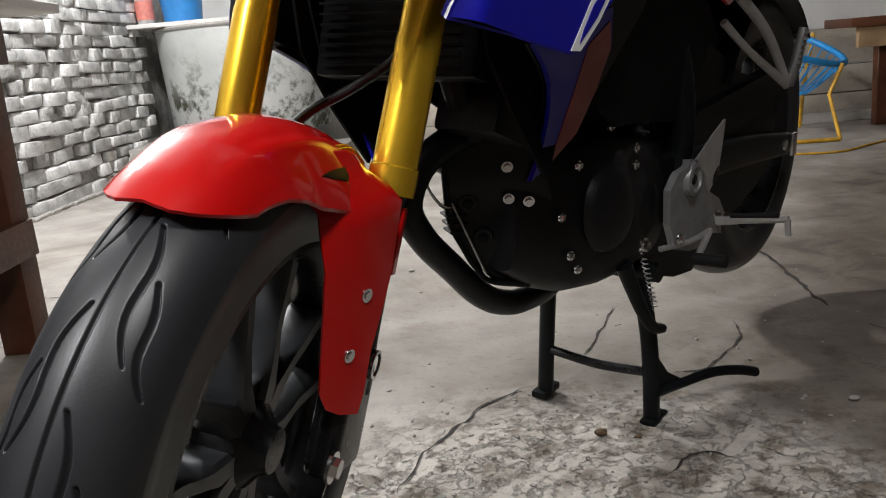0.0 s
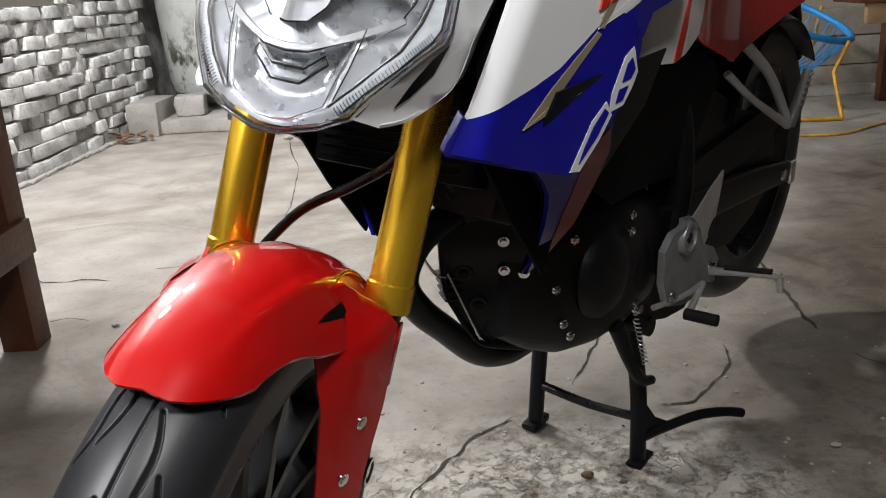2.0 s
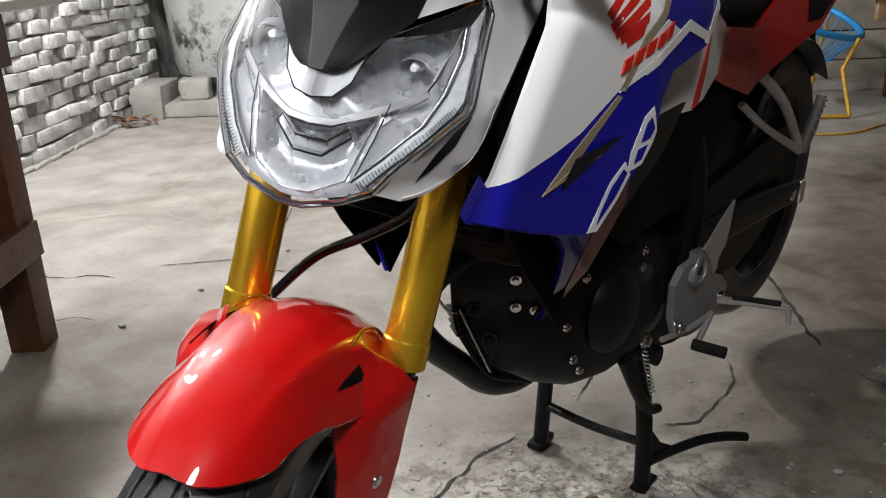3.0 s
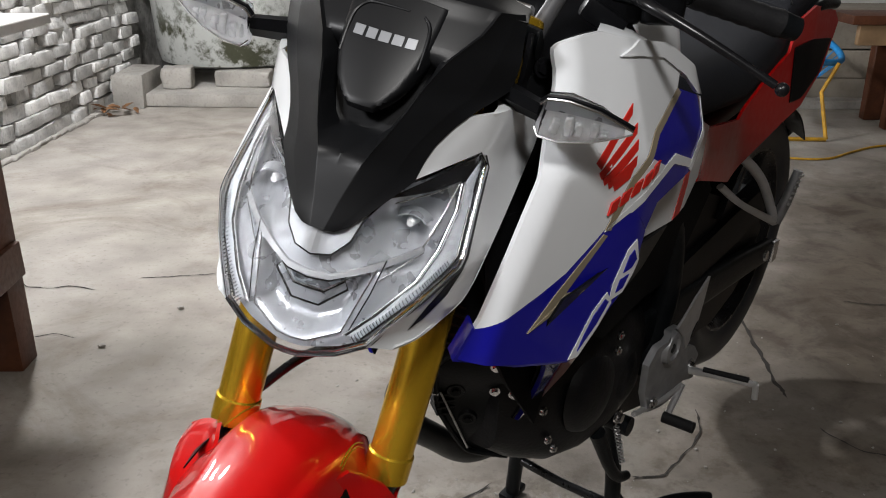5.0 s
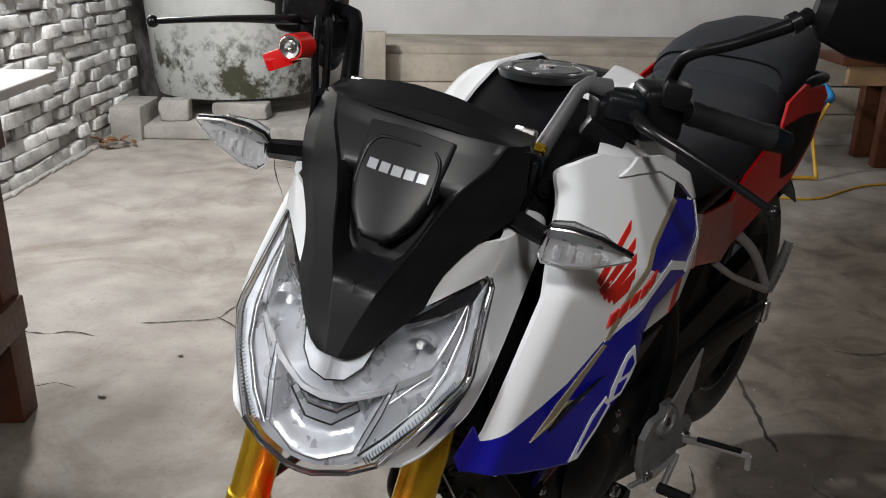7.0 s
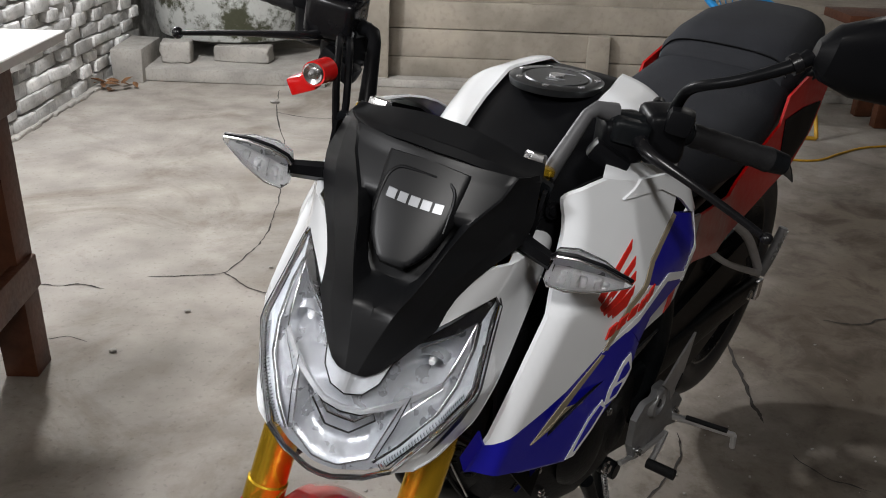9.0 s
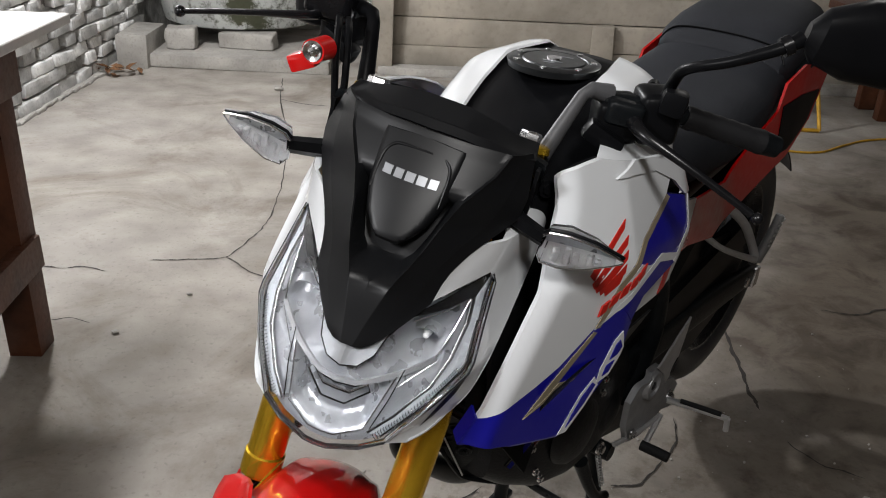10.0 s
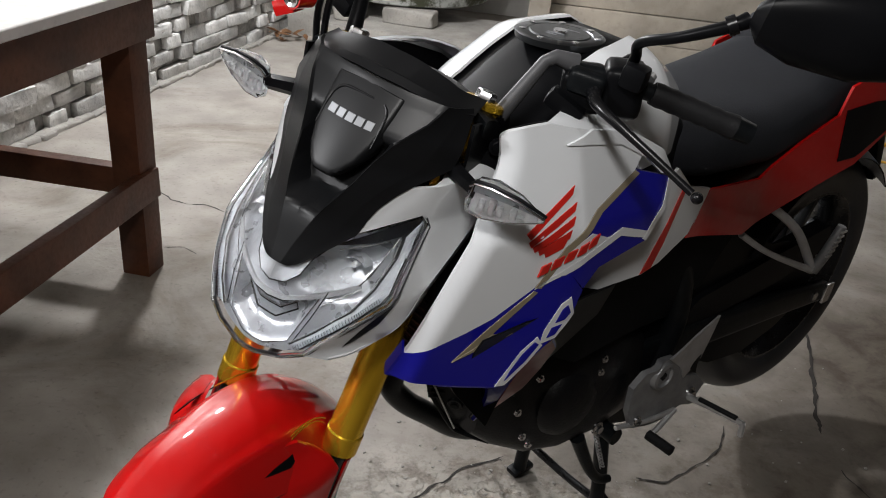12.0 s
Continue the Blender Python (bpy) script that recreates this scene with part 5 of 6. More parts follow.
# rear shock
bm = B()
tube(bm, [(-0.90, 0, 0.40), (-0.88, 0, 0.68)], 0.026, 14, smooth=False)
for k in range(7):
    tube(bm, [(-0.897 + 0.003 * k + 0.036 * math.cos(a), 0.036 * math.sin(a), 0.44 + 0.03 * k + 0.0048 * a) for a in np.linspace(0, 6.28, 13)], 0.006, 6, smooth=False)
part("shock_absorber", bm, black_metal(), bike, "black rear shock absorber")
for a, b in (((-0.755, 0.118, 0.395), (-1.44, 0.118, 0.462)), ((-0.755, 0.118, 0.32), (-1.44, 0.118, 0.286))):
    a, b = Vector(a), Vector(b)
    bm = B()
    for k in range(58):
        p = a.lerp(b, (k + 0.5) / 58)
        block(bm, (0.010, 0.010 if k % 2 else 0.013, 0.009), Matrix.Translation((p.x, 0.066, p.z)))
    tagged(part("chain", bm, alloy(), bike, "steel drive chain"), kind="stuff")
bm = skin(B(), [(-0.92, 0.43), (-1.00, 0.475), (-1.25, 0.50), (-1.46, 0.52), (-1.48, 0.47), (-1.30, 0.43), (-1.05, 0.41)], lambda x, z: (x, 0.096 - 0.1 * max(0, z - 0.47), z), (0, -0.035, 0), 0.04)
part("chain_guard", bm, matt_black(), bike, "black chain guard")
# black hugger over the rear wheel, with a broad side plate beside the swingarm that also fills in the shade there
rows = []
for a in range(-50, 66, 6):
    ra = radians(a)
    rows.append([REAR + Vector(((0.336 - 0.03 * v * v) * math.sin(ra), 0.092 * v, (0.336 - 0.03 * v * v) * math.cos(ra))) for v in np.linspace(-1, 1, 13)])
bm = loft(B(), rows, closed=False, caps=False)
bmesh.ops.solidify(bm, geom=bm.faces[:], thickness=0.003)
hugger = part("hugger", bm, matt_black(), bike, "black hugger over the rear wheel")
SIDE = [(-0.83, 0.50), (-0.93, 0.585), (-1.04, 0.60), (-1.14, 0.565), (-1.24, 0.525), (-1.36, 0.505), (-1.44, 0.475), (-1.47, 0.41), (-1.465, 0.325), (-1.38, 0.275), (-1.26, 0.245), (-1.13, 0.265), (-1.0, 0.33), (-0.86, 0.365)]
part("hugger_side", skin(B(), SIDE, lambda x, z: (x, 0.084 - 0.02 * abs(z - 0.42) + 0.004 * math.exp(-((z - 0.385 + 0.03 * (x + 1.0)) / 0.02) ** 2), z), (0, -0.004, 0), 0.02), matt_black(), hugger, "broad black side plate")
# side covers under the seat
for s in (1, -1):
    cover = [(-0.47, 0.70), (-0.62, 0.688), (-0.76, 0.712), (-0.95, 0.65), (-1.00, 0.62), (-0.97, 0.52), (-0.90, 0.47), (-0.74, 0.49), (-0.60, 0.50), (-0.50, 0.56), (-0.42, 0.62), (-0.41, 0.68)]
    bm = skin(B(), cover, lambda x, z: (x, s * (interp(-x, [0.4, 0.6, 0.8, 1.0], [0.165, 0.165, 0.140, 0.125]) - 0.18 * max(0, 0.66 - z)), z), (0, -s * 0.006, 0), 0.03)
    part("side_cover", bm, dull_black(), bike, "black plastic side cover")
rings = []
for x, w, top, lo in ((-0.46, 0.10, 0.84, 0.60), (-0.60, 0.125, 0.82, 0.50), (-0.80, 0.105, 0.78, 0.46), (-0.98, 0.085, 0.74, 0.55)):
    rings.append(oval((x, 0, (top + lo) / 2), w, (top - lo) / 2, (0, 1, 0), (0, 0, 1), 24, 3.5))
part("airbox", loft(B(), rings), dull_black(), bike, "black airbox between tank and seat")

for s in (1, -1):
    plate = [(-0.800, 0.405), (-0.835, 0.420), (-0.877, 0.414), (-0.905, 0.387), (-0.925, 0.355), (-0.985, 0.330), (-1.018, 0.298), (-0.990, 0.268), (-0.945, 0.277), (-0.905, 0.262), (-0.850, 0.268),
             (-0.800, 0.282), (-0.776, 0.327), (-0.774, 0.381)]
    blade = [(-0.858, 0.418), (-0.930, 0.446), (-0.995, 0.466), (-0.984, 0.425), (-0.968, 0.381), (-0.940, 0.362), (-0.922, 0.352), (-0.900, 0.385)]
    part("heel_guard", skin(B(), blade, lambda x, z: (x, s * (0.152 - 0.05 * abs(x + 0.87)), z), (0, -s * 0.004, 0), 0.02), alloy(), bike, "pointed aluminium heel guard")
    bm = skin(B(), plate, lambda x, z: (x, s * (0.148 - 0.03 * abs(x + 0.87) + 0.008 * math.exp(-((x + 0.90 - (z - 0.34) * 1.1) / 0.02) ** 2)), z), (0, -s * 0.012, 0), 0.008)
    pp = part("footrest_plate", bm, cast_grey(), bike, "cast aluminium footrest plate with a heel guard")
    bm = lathe(B(), [(s * -0.004, 0.030), (s * 0.006, 0.027), (s * 0.008, 0.021), (s * 0.003, 0.018), (s * 0.002, 0.0)], (-0.845, s * 0.150, 0.388), n=28)
    part("plate_boss", bm, cast_grey(), pp)
    part("boss_bolt", bolt(B(), (-0.845, s * 0.150, 0.388), (0, s, 0), 0.009, 0.005), black_metal(), pp)
    part("plate_bolt", bolt(B(), (-0.962, s * 0.150, 0.300), (0, s, 0), 0.010, 0.008), chrome(), pp)
    part("plate_bolt", bolt(B(), (-0.805, s * 0.150, 0.300), (0, s, 0), 0.007, 0.006), chrome(), pp)
    bm = skin(B(), [(-0.944, 0.378), (-0.964, 0.390), (-0.957, 0.362), (-0.938, 0.366)], lambda x, z: (x, s * (0.1535 - 0.05 * abs(x + 0.87)), z), (0, -s * 0.002, 0), 0.03)
    part("plate_window", bm, matt_black(), pp, "dark cut-out")
    bm = B()
    tube(bm, [(-0.955, s * 0.150, 0.296), (-0.956, s * 0.20, 0.304), (-0.960, s * 0.270, 0.312)], [0.010, 0.0085, 0.0075], 10, flat=0.7)
    tube(bm, [(-0.960, s * 0.268, 0.312), (-0.962, s * 0.270, 0.284)], 0.0055, 8, smooth=False)
    peg = part("rider_footpeg", bm, alloy(), bike, "aluminium rider footpeg")
    bm = tube(B(), [(-0.952, s * 0.178, 0.309), (-0.954, s * 0.256, 0.319)], 0.005, 10, smooth=False)
    part("peg_rubber", bm, black_rubber(), peg, "black rubber pad")
    # pillion footrest hanger
    a, b2, c2 = (-1.01, s * 0.128, 0.625), (-1.085, s * 0.128, 0.665), (-1.262, s * 0.166, 0.500)
    bm = B()
    tube(bm, [a, (-1.10, s * 0.144, 0.572), c2], [0.007, 0.0065, 0.009], 10, flat=0.7)
    tube(bm, [b2, (-1.18, s * 0.148, 0.600), c2], [0.010, 0.009, 0.009], 10, flat=0.7)
    hg = part("pillion_hanger", bm, silver_cast(), bike, "aluminium pillion footrest hanger")
    bm = tube(B(), [c2, (-1.272, s * 0.176, 0.545), (-1.280, s * 0.184, 0.606)], [0.012, 0.011, 0.009], 10)
    pf = part("pillion_peg", bm, cast_grey(), hg, "folded aluminium pillion peg")
    for k in range(6):
        bm = block(B(), (0.02, 0.004, 0.004), Matrix.Translation((-1.268 - 0.0020 * k, s * (0.184 + 0.0016 * k), 0.542 + 0.011 * k)), 0)
        part("peg_tooth", bm, alloy(), hg)
# gear lever
bm = B()
tube(bm, [(-0.905, 0.160, 0.292), (-0.870, 0.163, 0.275), (-0.838, 0.165, 0.260)], 0.006, 8)
tube(bm, [(-0.905, 0.160, 0.292), (-0.84, 0.150, 0.286), (-0.765, 0.135, 0.290)], 0.0048, 8)
lever = part("gear_lever", bm, alloy(), bike, "aluminium gear lever and rod")
part("lever_rubber", tube(B(), [(-0.838, 0.160, 0.260), (-0.838, 0.214, 0.262)], 0.010, 12, smooth=False), black_rubber(), lever, "black rubber toe pad")

# ---- stands ----
bm = B()
for s in (1, -1):
    tube(bm, [(-0.80, s * 0.085, 0.24), (-0.815, s * 0.100, 0.10), (-0.818, s * 0.106, -0.030)], 0.0145, 14)
    block(bm, (0.055, 0.03, 0.014), Matrix.Translation((-0.822, s * 0.108, -0.031)) @ pose(0, 0, 0, 0, 6, 0), 0.004, 2)
tube(bm, [(-0.80, -0.12, 0.24), (-0.80, 0.12, 0.24)], 0.017, 14, smooth=False)
stand = part("centre_stand", bm, black_metal(), bike, "black tubular centre stand, lowered")
part("cross_tube", tube(B(), [(-0.817, -0.10, 0.055), (-0.822, 0, 0.045), (-0.817, 0.10, 0.055)], 0.0085, 12), worn_black(), stand, "black tube with paint rubbed off its top")
bm = B()
tube(bm, [(-0.815, 0.112, 0.02), (-0.87, 0.130, 0.020), (-0.93, 0.165, 0.028), (-0.98, 0.195, 0.022), (-1.02, 0.215, 0.008)], 0.009, 12)
part("stand_pedal", bm, black_metal(), stand, "black foot pedal of the stand")
bm = skin(B(), [(-0.815, 0.092), (-0.815, 0.018), (-0.885, 0.024), (-0.845, 0.05)], lambda x, z: (x, 0.112 - 0.3 * (x + 0.815), z), (0, -0.004, 0), 0.03)
part("stand_gusset", bm, black_metal(), stand)
bm = tube(B(), [(-0.70, 0.105, 0.275), (-0.735, 0.118, 0.20), (-0.765, 0.125, 0.160), (-0.795, 0.130, 0.148)], [0.014, 0.011, 0.010, 0.008], 10)
sstand = part("side_stand", bm, black_metal(), bike, "folded black side stand with a return spring")
bm = B()
a, b = Vector((-0.725, 0.125, 0.285)), Vector((-0.765, 0.130, 0.19))
n = 90
pts = []
for k in range(n):
    t = k / (n - 1)
    w = t * 2 * math.pi * 11
    pts.append(a.lerp(b, t) + Vector((0.0048 * math.cos(w), 0.0048 * math.sin(w), 0)))
tube(bm, pts, 0.0011, 5, smooth=False)
part("return_spring", bm, alloy(), sstand, "bright coil spring")
part("bolt", bolt(B(), (-0.72, 0.128, 0.305), (0, 1, 0), 0.009, 0.008), chrome(), sstand)
# ---- setting ----
def floor_material():
    m = bpy.data.materials.new("worn_concrete_floor")
    m.use_nodes = True
    t = m.node_tree
    b, n, l = t.nodes["Principled BSDF"], t.nodes.new, t.links.new
    co = n("ShaderNodeTexCoord")
    big, mid, fine = n("ShaderNodeTexNoise"), n("ShaderNodeTexNoise"), n("ShaderNodeTexNoise")
    for node, s, d in ((big, 0.9, 3), (mid, 4.5, 6), (fine, 60, 6)):
        node.inputs["Scale"].default_value, node.inputs["Detail"].default_value = s, d
        l(co.outputs["Object"], node.inputs["Vector"])
    ramp = n("ShaderNodeValToRGB")
    ramp.color_ramp.elements[0].position, ramp.color_ramp.elements[1].position = 0.32, 0.66
    ramp.color_ramp.elements[0].color, ramp.color_ramp.elements[1].color = (0.245, 0.219, 0.190, 1), (0.40, 0.369, 0.331, 1)
    l(mid.outputs["Fac"], ramp.inputs["Fac"])
    mix, mix2 = n("ShaderNodeMix"), n("ShaderNodeMix")
    mix.data_type = mix2.data_type = "RGBA"
    mr = n("ShaderNodeMapRange")
    mr.inputs["From Min"].default_value, mr.inputs["From Max"].default_value, mr.inputs["To Max"].default_value = 0.45, 0.70, 0.45
    l(big.outputs["Fac"], mr.inputs["Value"]), l(mr.outputs["Result"], mix.inputs["Factor"]), l(ramp.outputs["Color"], mix.inputs["A"])
    mix.inputs["B"].default_value = (0.40, 0.38, 0.355, 1)
    mr2 = n("ShaderNodeMapRange")
    mr2.inputs["From Min"].default_value, mr2.inputs["From Max"].default_value, mr2.inputs["To Max"].default_value = 0.58, 0.76, 0.45
    l(fine.outputs["Fac"], mr2.inputs["Value"]), l(mr2.outputs["Result"], mix2.inputs["Factor"]), l(mix.outputs["Result"], mix2.inputs["A"])
    mix2.inputs["B"].default_value = (0.13, 0.115, 0.10, 1)
    # brown earth in the slab right of the bike, with the bike's shadow painted in
    sep, add, soil_shade, mix3 = n("ShaderNodeSeparateXYZ"), n("ShaderNodeMath"), n("ShaderNodeMapRange"), n("ShaderNodeMix")
    l(co.outputs["Object"], sep.inputs["Vector"])
    add.operation = "MULTIPLY_ADD"
    add.inputs[1].default_value = 2.4
    away, across = n("ShaderNodeMath"), n("ShaderNodeMath")
    away.operation, across.operation = "MULTIPLY_ADD", "ADD"
    away.inputs[1].default_value, away.inputs[2].default_value = -0.7, 1.26
    l(sep.outputs["Y"], away.inputs[0]), l(away.outputs["Value"], across.inputs[0]), l(sep.outputs["X"], across.inputs[1])
    l(big.outputs["Fac"], add.inputs[0]), l(across.outputs["Value"], add.inputs[2])
    soil_shade.inputs["From Min"].default_value, soil_shade.inputs["From Max"].default_value, soil_shade.inputs["To Max"].default_value = 1.30, 2.05, 0.95
    l(add.outputs["Value"], soil_shade.inputs["Value"]), l(soil_shade.outputs["Result"], mix3.inputs["Factor"])
    mix3.data_type, mix3.blend_type = "RGBA", "MULTIPLY"
    l(mix2.outputs["Result"], mix3.inputs["A"])
    mix3.inputs["B"].default_value = (0.32, 0.275, 0.225, 1)
    # blotches of oil and damp dirt within that darkened side
    blot, edge, amount, mix4 = n("ShaderNodeTexNoise"), n("ShaderNodeMapRange"), n("ShaderNodeMath"), n("ShaderNodeMix")
    blot.inputs["Scale"].default_value, blot.inputs["Detail"].default_value, blot.inputs["Roughness"].default_value, blot.inputs["Distortion"].default_value = 5.5, 8, 0.62, 0.6
    l(co.outputs["Object"], blot.inputs["Vector"]), l(blot.outputs["Fac"], edge.inputs["Value"])
    edge.inputs["From Min"].default_value, edge.inputs["From Max"].default_value, edge.inputs["To Min"].default_value, edge.inputs["To Max"].default_value = 0.47, 0.62, 0.0, 0.85
    amount.operation = "MULTIPLY"
    l(edge.outputs["Result"], amount.inputs[0]), l(soil_shade.outputs["Result"], amount.inputs[1]), l(amount.outputs["Value"], mix4.inputs["Factor"])
    mix4.data_type, mix4.blend_type = "RGBA", "MULTIPLY"
    l(mix3.outputs["Result"], mix4.inputs["A"])
    mix4.inputs["B"].default_value = (0.40, 0.36, 0.32, 1)
    # ragged grime over the whole slab
    grime, gm, mix5 = n("ShaderNodeTexNoise"), n("ShaderNodeMapRange"), n("ShaderNodeMix")
    grime.inputs["Scale"].default_value, grime.inputs["Detail"].default_value, grime.inputs["Roughness"].default_value, grime.inputs["Distortion"].default_value = 1.9, 12, 0.68, 0.8
    l(co.outputs["Object"], grime.inputs["Vector"]), l(grime.outputs["Fac"], gm.inputs["Value"])
    gm.inputs["From Min"].default_value, gm.inputs["From Max"].default_value, gm.inputs["To Max"].default_value = 0.50, 0.64, 0.62
    mix5.data_type, mix5.blend_type = "RGBA", "MULTIPLY"
    l(gm.outputs["Result"], mix5.inputs["Factor"]), l(mix4.outputs["Result"], mix5.inputs["A"])
    mix5.inputs["B"].default_value = (0.56, 0.51, 0.45, 1)
    # pale broken cement where the skin has crumbled; its paleness also paints the brighter-lit floor
    pale, mask, lift = n("ShaderNodeMix"), n("ShaderNodeAttribute"), n("ShaderNodeMath")
    pale.data_type = "RGBA"
    mask.attribute_name = "wear_light"
    lift.operation = "MULTIPLY"
    lift.inputs[1].default_value = 0.75
    l(mask.outputs["Fac"], lift.inputs[0]), l(lift.outputs["Value"], pale.inputs["Factor"])
    spec, tone = n("ShaderNodeTexNoise"), n("ShaderNodeValToRGB")
    spec.inputs["Scale"].default_value, spec.inputs["Detail"].default_value, spec.inputs["Roughness"].default_value = 16, 10, 0.7
    l(co.outputs["Object"], spec.inputs["Vector"]), l(spec.outputs["Fac"], tone.inputs["Fac"])
    tone.color_ramp.elements[0].position, tone.color_ramp.elements[1].position = 0.40, 0.52
    tone.color_ramp.elements[0].color, tone.color_ramp.elements[1].color = (0.24, 0.205, 0.165, 1), (0.64, 0.60, 0.54, 1)
    l(mix5.outputs["Result"], pale.inputs["A"]), l(tone.outputs["Color"], pale.inputs["B"])
    l(pale.outputs["Result"], b.inputs["Base Color"])
    b.inputs["Roughness"].default_value = 0.82
    bp = n("ShaderNodeBump")
    bp.inputs["Strength"].default_value, bp.inputs["Distance"].default_value = 0.5, 0.004
    l(fine.outputs["Fac"], bp.inputs["Height"])
    bp2 = n("ShaderNodeBump")
    bp2.inputs["Strength"].default_value, bp2.inputs["Distance"].default_value = 0.22, 0.010
    l(mid.outputs["Fac"], bp2.inputs["Height"]), l(bp.outputs["Normal"], bp2.inputs["Normal"])
    # broken skin: sharp crumbs and pits where the slab is worn
    att, cr, bp3 = n("ShaderNodeAttribute"), n("ShaderNodeTexNoise"), n("ShaderNodeBump")
    att.attribute_name = "wear_light"
    cr.inputs["Scale"].default_value, cr.inputs["Detail"].default_value, cr.inputs["Roughness"].default_value = 22, 9, 0.68
    l(co.outputs["Object"], cr.inputs["Vector"])
    k = n("ShaderNodeMath")
    k.operation = "MULTIPLY"
    k.inputs[1].default_value = 1.0
    l(att.outputs["Fac"], k.inputs[0]), l(k.outputs["Value"], bp3.inputs["Strength"])
    bp3.inputs["Distance"].default_value = 0.008
    flake, both = n("ShaderNodeMapRange"), n("ShaderNodeMath")
    flake.inputs["From Min"].default_value, flake.inputs["From Max"].default_value = 0.475, 0.525
    l(cr.outputs["Fac"], flake.inputs["Value"])
    both.operation = "MULTIPLY_ADD"
    both.inputs[1].default_value = 0.55
    l(flake.outputs["Result"], both.inputs[0]), l(cr.outputs["Fac"], both.inputs[2]), l(both.outputs["Value"], bp3.inputs["Height"]), l(bp2.outputs["Normal"], bp3.inputs["Normal"]), l(bp3.outputs["Normal"], b.inputs["Normal"])
    return m


FLOOR = floor_material()


def crumble(x, y):
    """How broken the slab's skin is: strongest round the stand and towards the front. Widened to take in the lit floor
    there.
    """
    q = 0.12 * noise.noise((x * 3.1, y * 3.1, 1.0)) + 0.06 * noise.noise((x * 9, y * 9, 2.0))
    a = max(0.0, 1 - math.hypot((x - 0.22) / 0.58, (y - 1.16) / 0.52) + 1.3 * q)
    b = max(0.0, 1 - math.hypot((x - 0.85) / 0.8, (y - 1.45) / 0.6) + 3.2 * q) * 0.14
    return min(1.0, 2.2 * max(a, b))


def floor_z(x, y):
    k = crumble(x, y)
    z = 0.0015 * noise.noise((x * 3, y * 3, 0))
    if k > 0:
        # thin layers of the screed have peeled away in steps, with ragged edges
        n = 2.6 * noise.fractal((x * 5, y * 5, 3.0), 1.0, 2.0, 5)
        step = math.floor(n)
        lay = step + ramp01(n - step, 0.42, 0.58)
        r = abs(noise.noise((x * 11, y * 11, 8.0)))
        f = 0.5 * noise.noise((x * 38, y * 38, 6.0)) + 0.5 * noise.noise((x * 75, y * 75, 7.0))
        z += k * (0.0045 * lay + 0.0030 * f - 0.010 * max(0.0, 0.07 - r) / 0.07 * max(0.0, 0.3 + noise.noise((x * 4, y * 4, 5))))
    return min(z, 0.006)


# the slab: a fine mesh where the camera looks closely, coarse strips beyond
bm = B()
xs = [-7.0, -4.0, -2.6, -1.6] + list(np.arange(-0.7, -0.1, 0.0125)) + list(np.arange(-0.1, 1.3, 0.007)) + list(np.arange(1.3, 1.9, 0.0125)) + [2.4, 3.2, 4.5, 7.0]
ys = [-5.0, -2.0, -0.5, 0.3] + list(np.arange(0.6, 0.9, 0.0125)) + list(np.arange(0.9, 2.0, 0.007)) + list(np.arange(2.0, 2.6, 0.0125)) + [3.2, 4.2, 5.2, 6.2, 7.4]
verts = [(x, y, floor_z(x, y) if 0.5 < y < 2.7 and -0.8 < x < 2.0 else 0.0) for y in ys for x in xs]
nx = len(xs)
faces = [(j * nx + i, j * nx + i + 1, (j + 1) * nx + i + 1, (j + 1) * nx + i) for j in range(len(ys) - 1) for i in range(nx - 1)]
me = bpy.data.meshes.new("floor")
me.from_pydata(verts, [], faces)
me.polygons.foreach_set("use_smooth", [True] * len(faces))
me.materials.append(FLOOR)
wear_light = me.attributes.new("wear_light", "FLOAT", "POINT")
wear_light.data.foreach_set("value", [crumble(x, y) for y in ys for x in xs])
floor = tagged(new("floor", me), "worn grey concrete yard floor with cracks and crumbling patches", "floor", kind="structure")
bm = block(B(), (14, 12.4, 0.1), pose(0, 1.2, -0.07))
part("slab", bm, FLOOR, floor)

CRACK = mat("crack_shadow", (0.035, 0.03, 0.026), 0.95, vary=0.3, scale=30)


def crack(pts, w):
    """A thin jagged split in the slab; a flat dark strip paints the shade inside it."""
    bm = B()
    path = catmull([Vector((x, y, 0)) for x, y in pts], 9)
    left, right = [], []
    for i, p in enumerate(path):
        d = (path[min(i + 1, len(path) - 1)] - path[max(i - 1, 0)]).normalized()
        n = Vector((-d.y, d.x, 0))
        j = n * 0.010 * noise.noise(p * 22)
        ww = 0.58 * w * random.uniform(0.3, 1.2) * min(1.0, (len(path) - i) / 6, (i + 1) / 4)
        z = floor_z(p.x, p.y) + 0.0022 if 0.5 < p.y < 2.7 and -0.8 < p.x < 2.0 else 0.0015
        left.append(bm.verts.new(p + j + n * ww + Vector((0, 0, z))))
        right.append(bm.verts.new(p + j - n * ww + Vector((0, 0, z))))
    for k in range(len(path) - 1):
        bm.faces.new((left[k], right[k], right[k + 1], left[k + 1]))
    part("crack", bm, CRACK, floor, smooth=False)


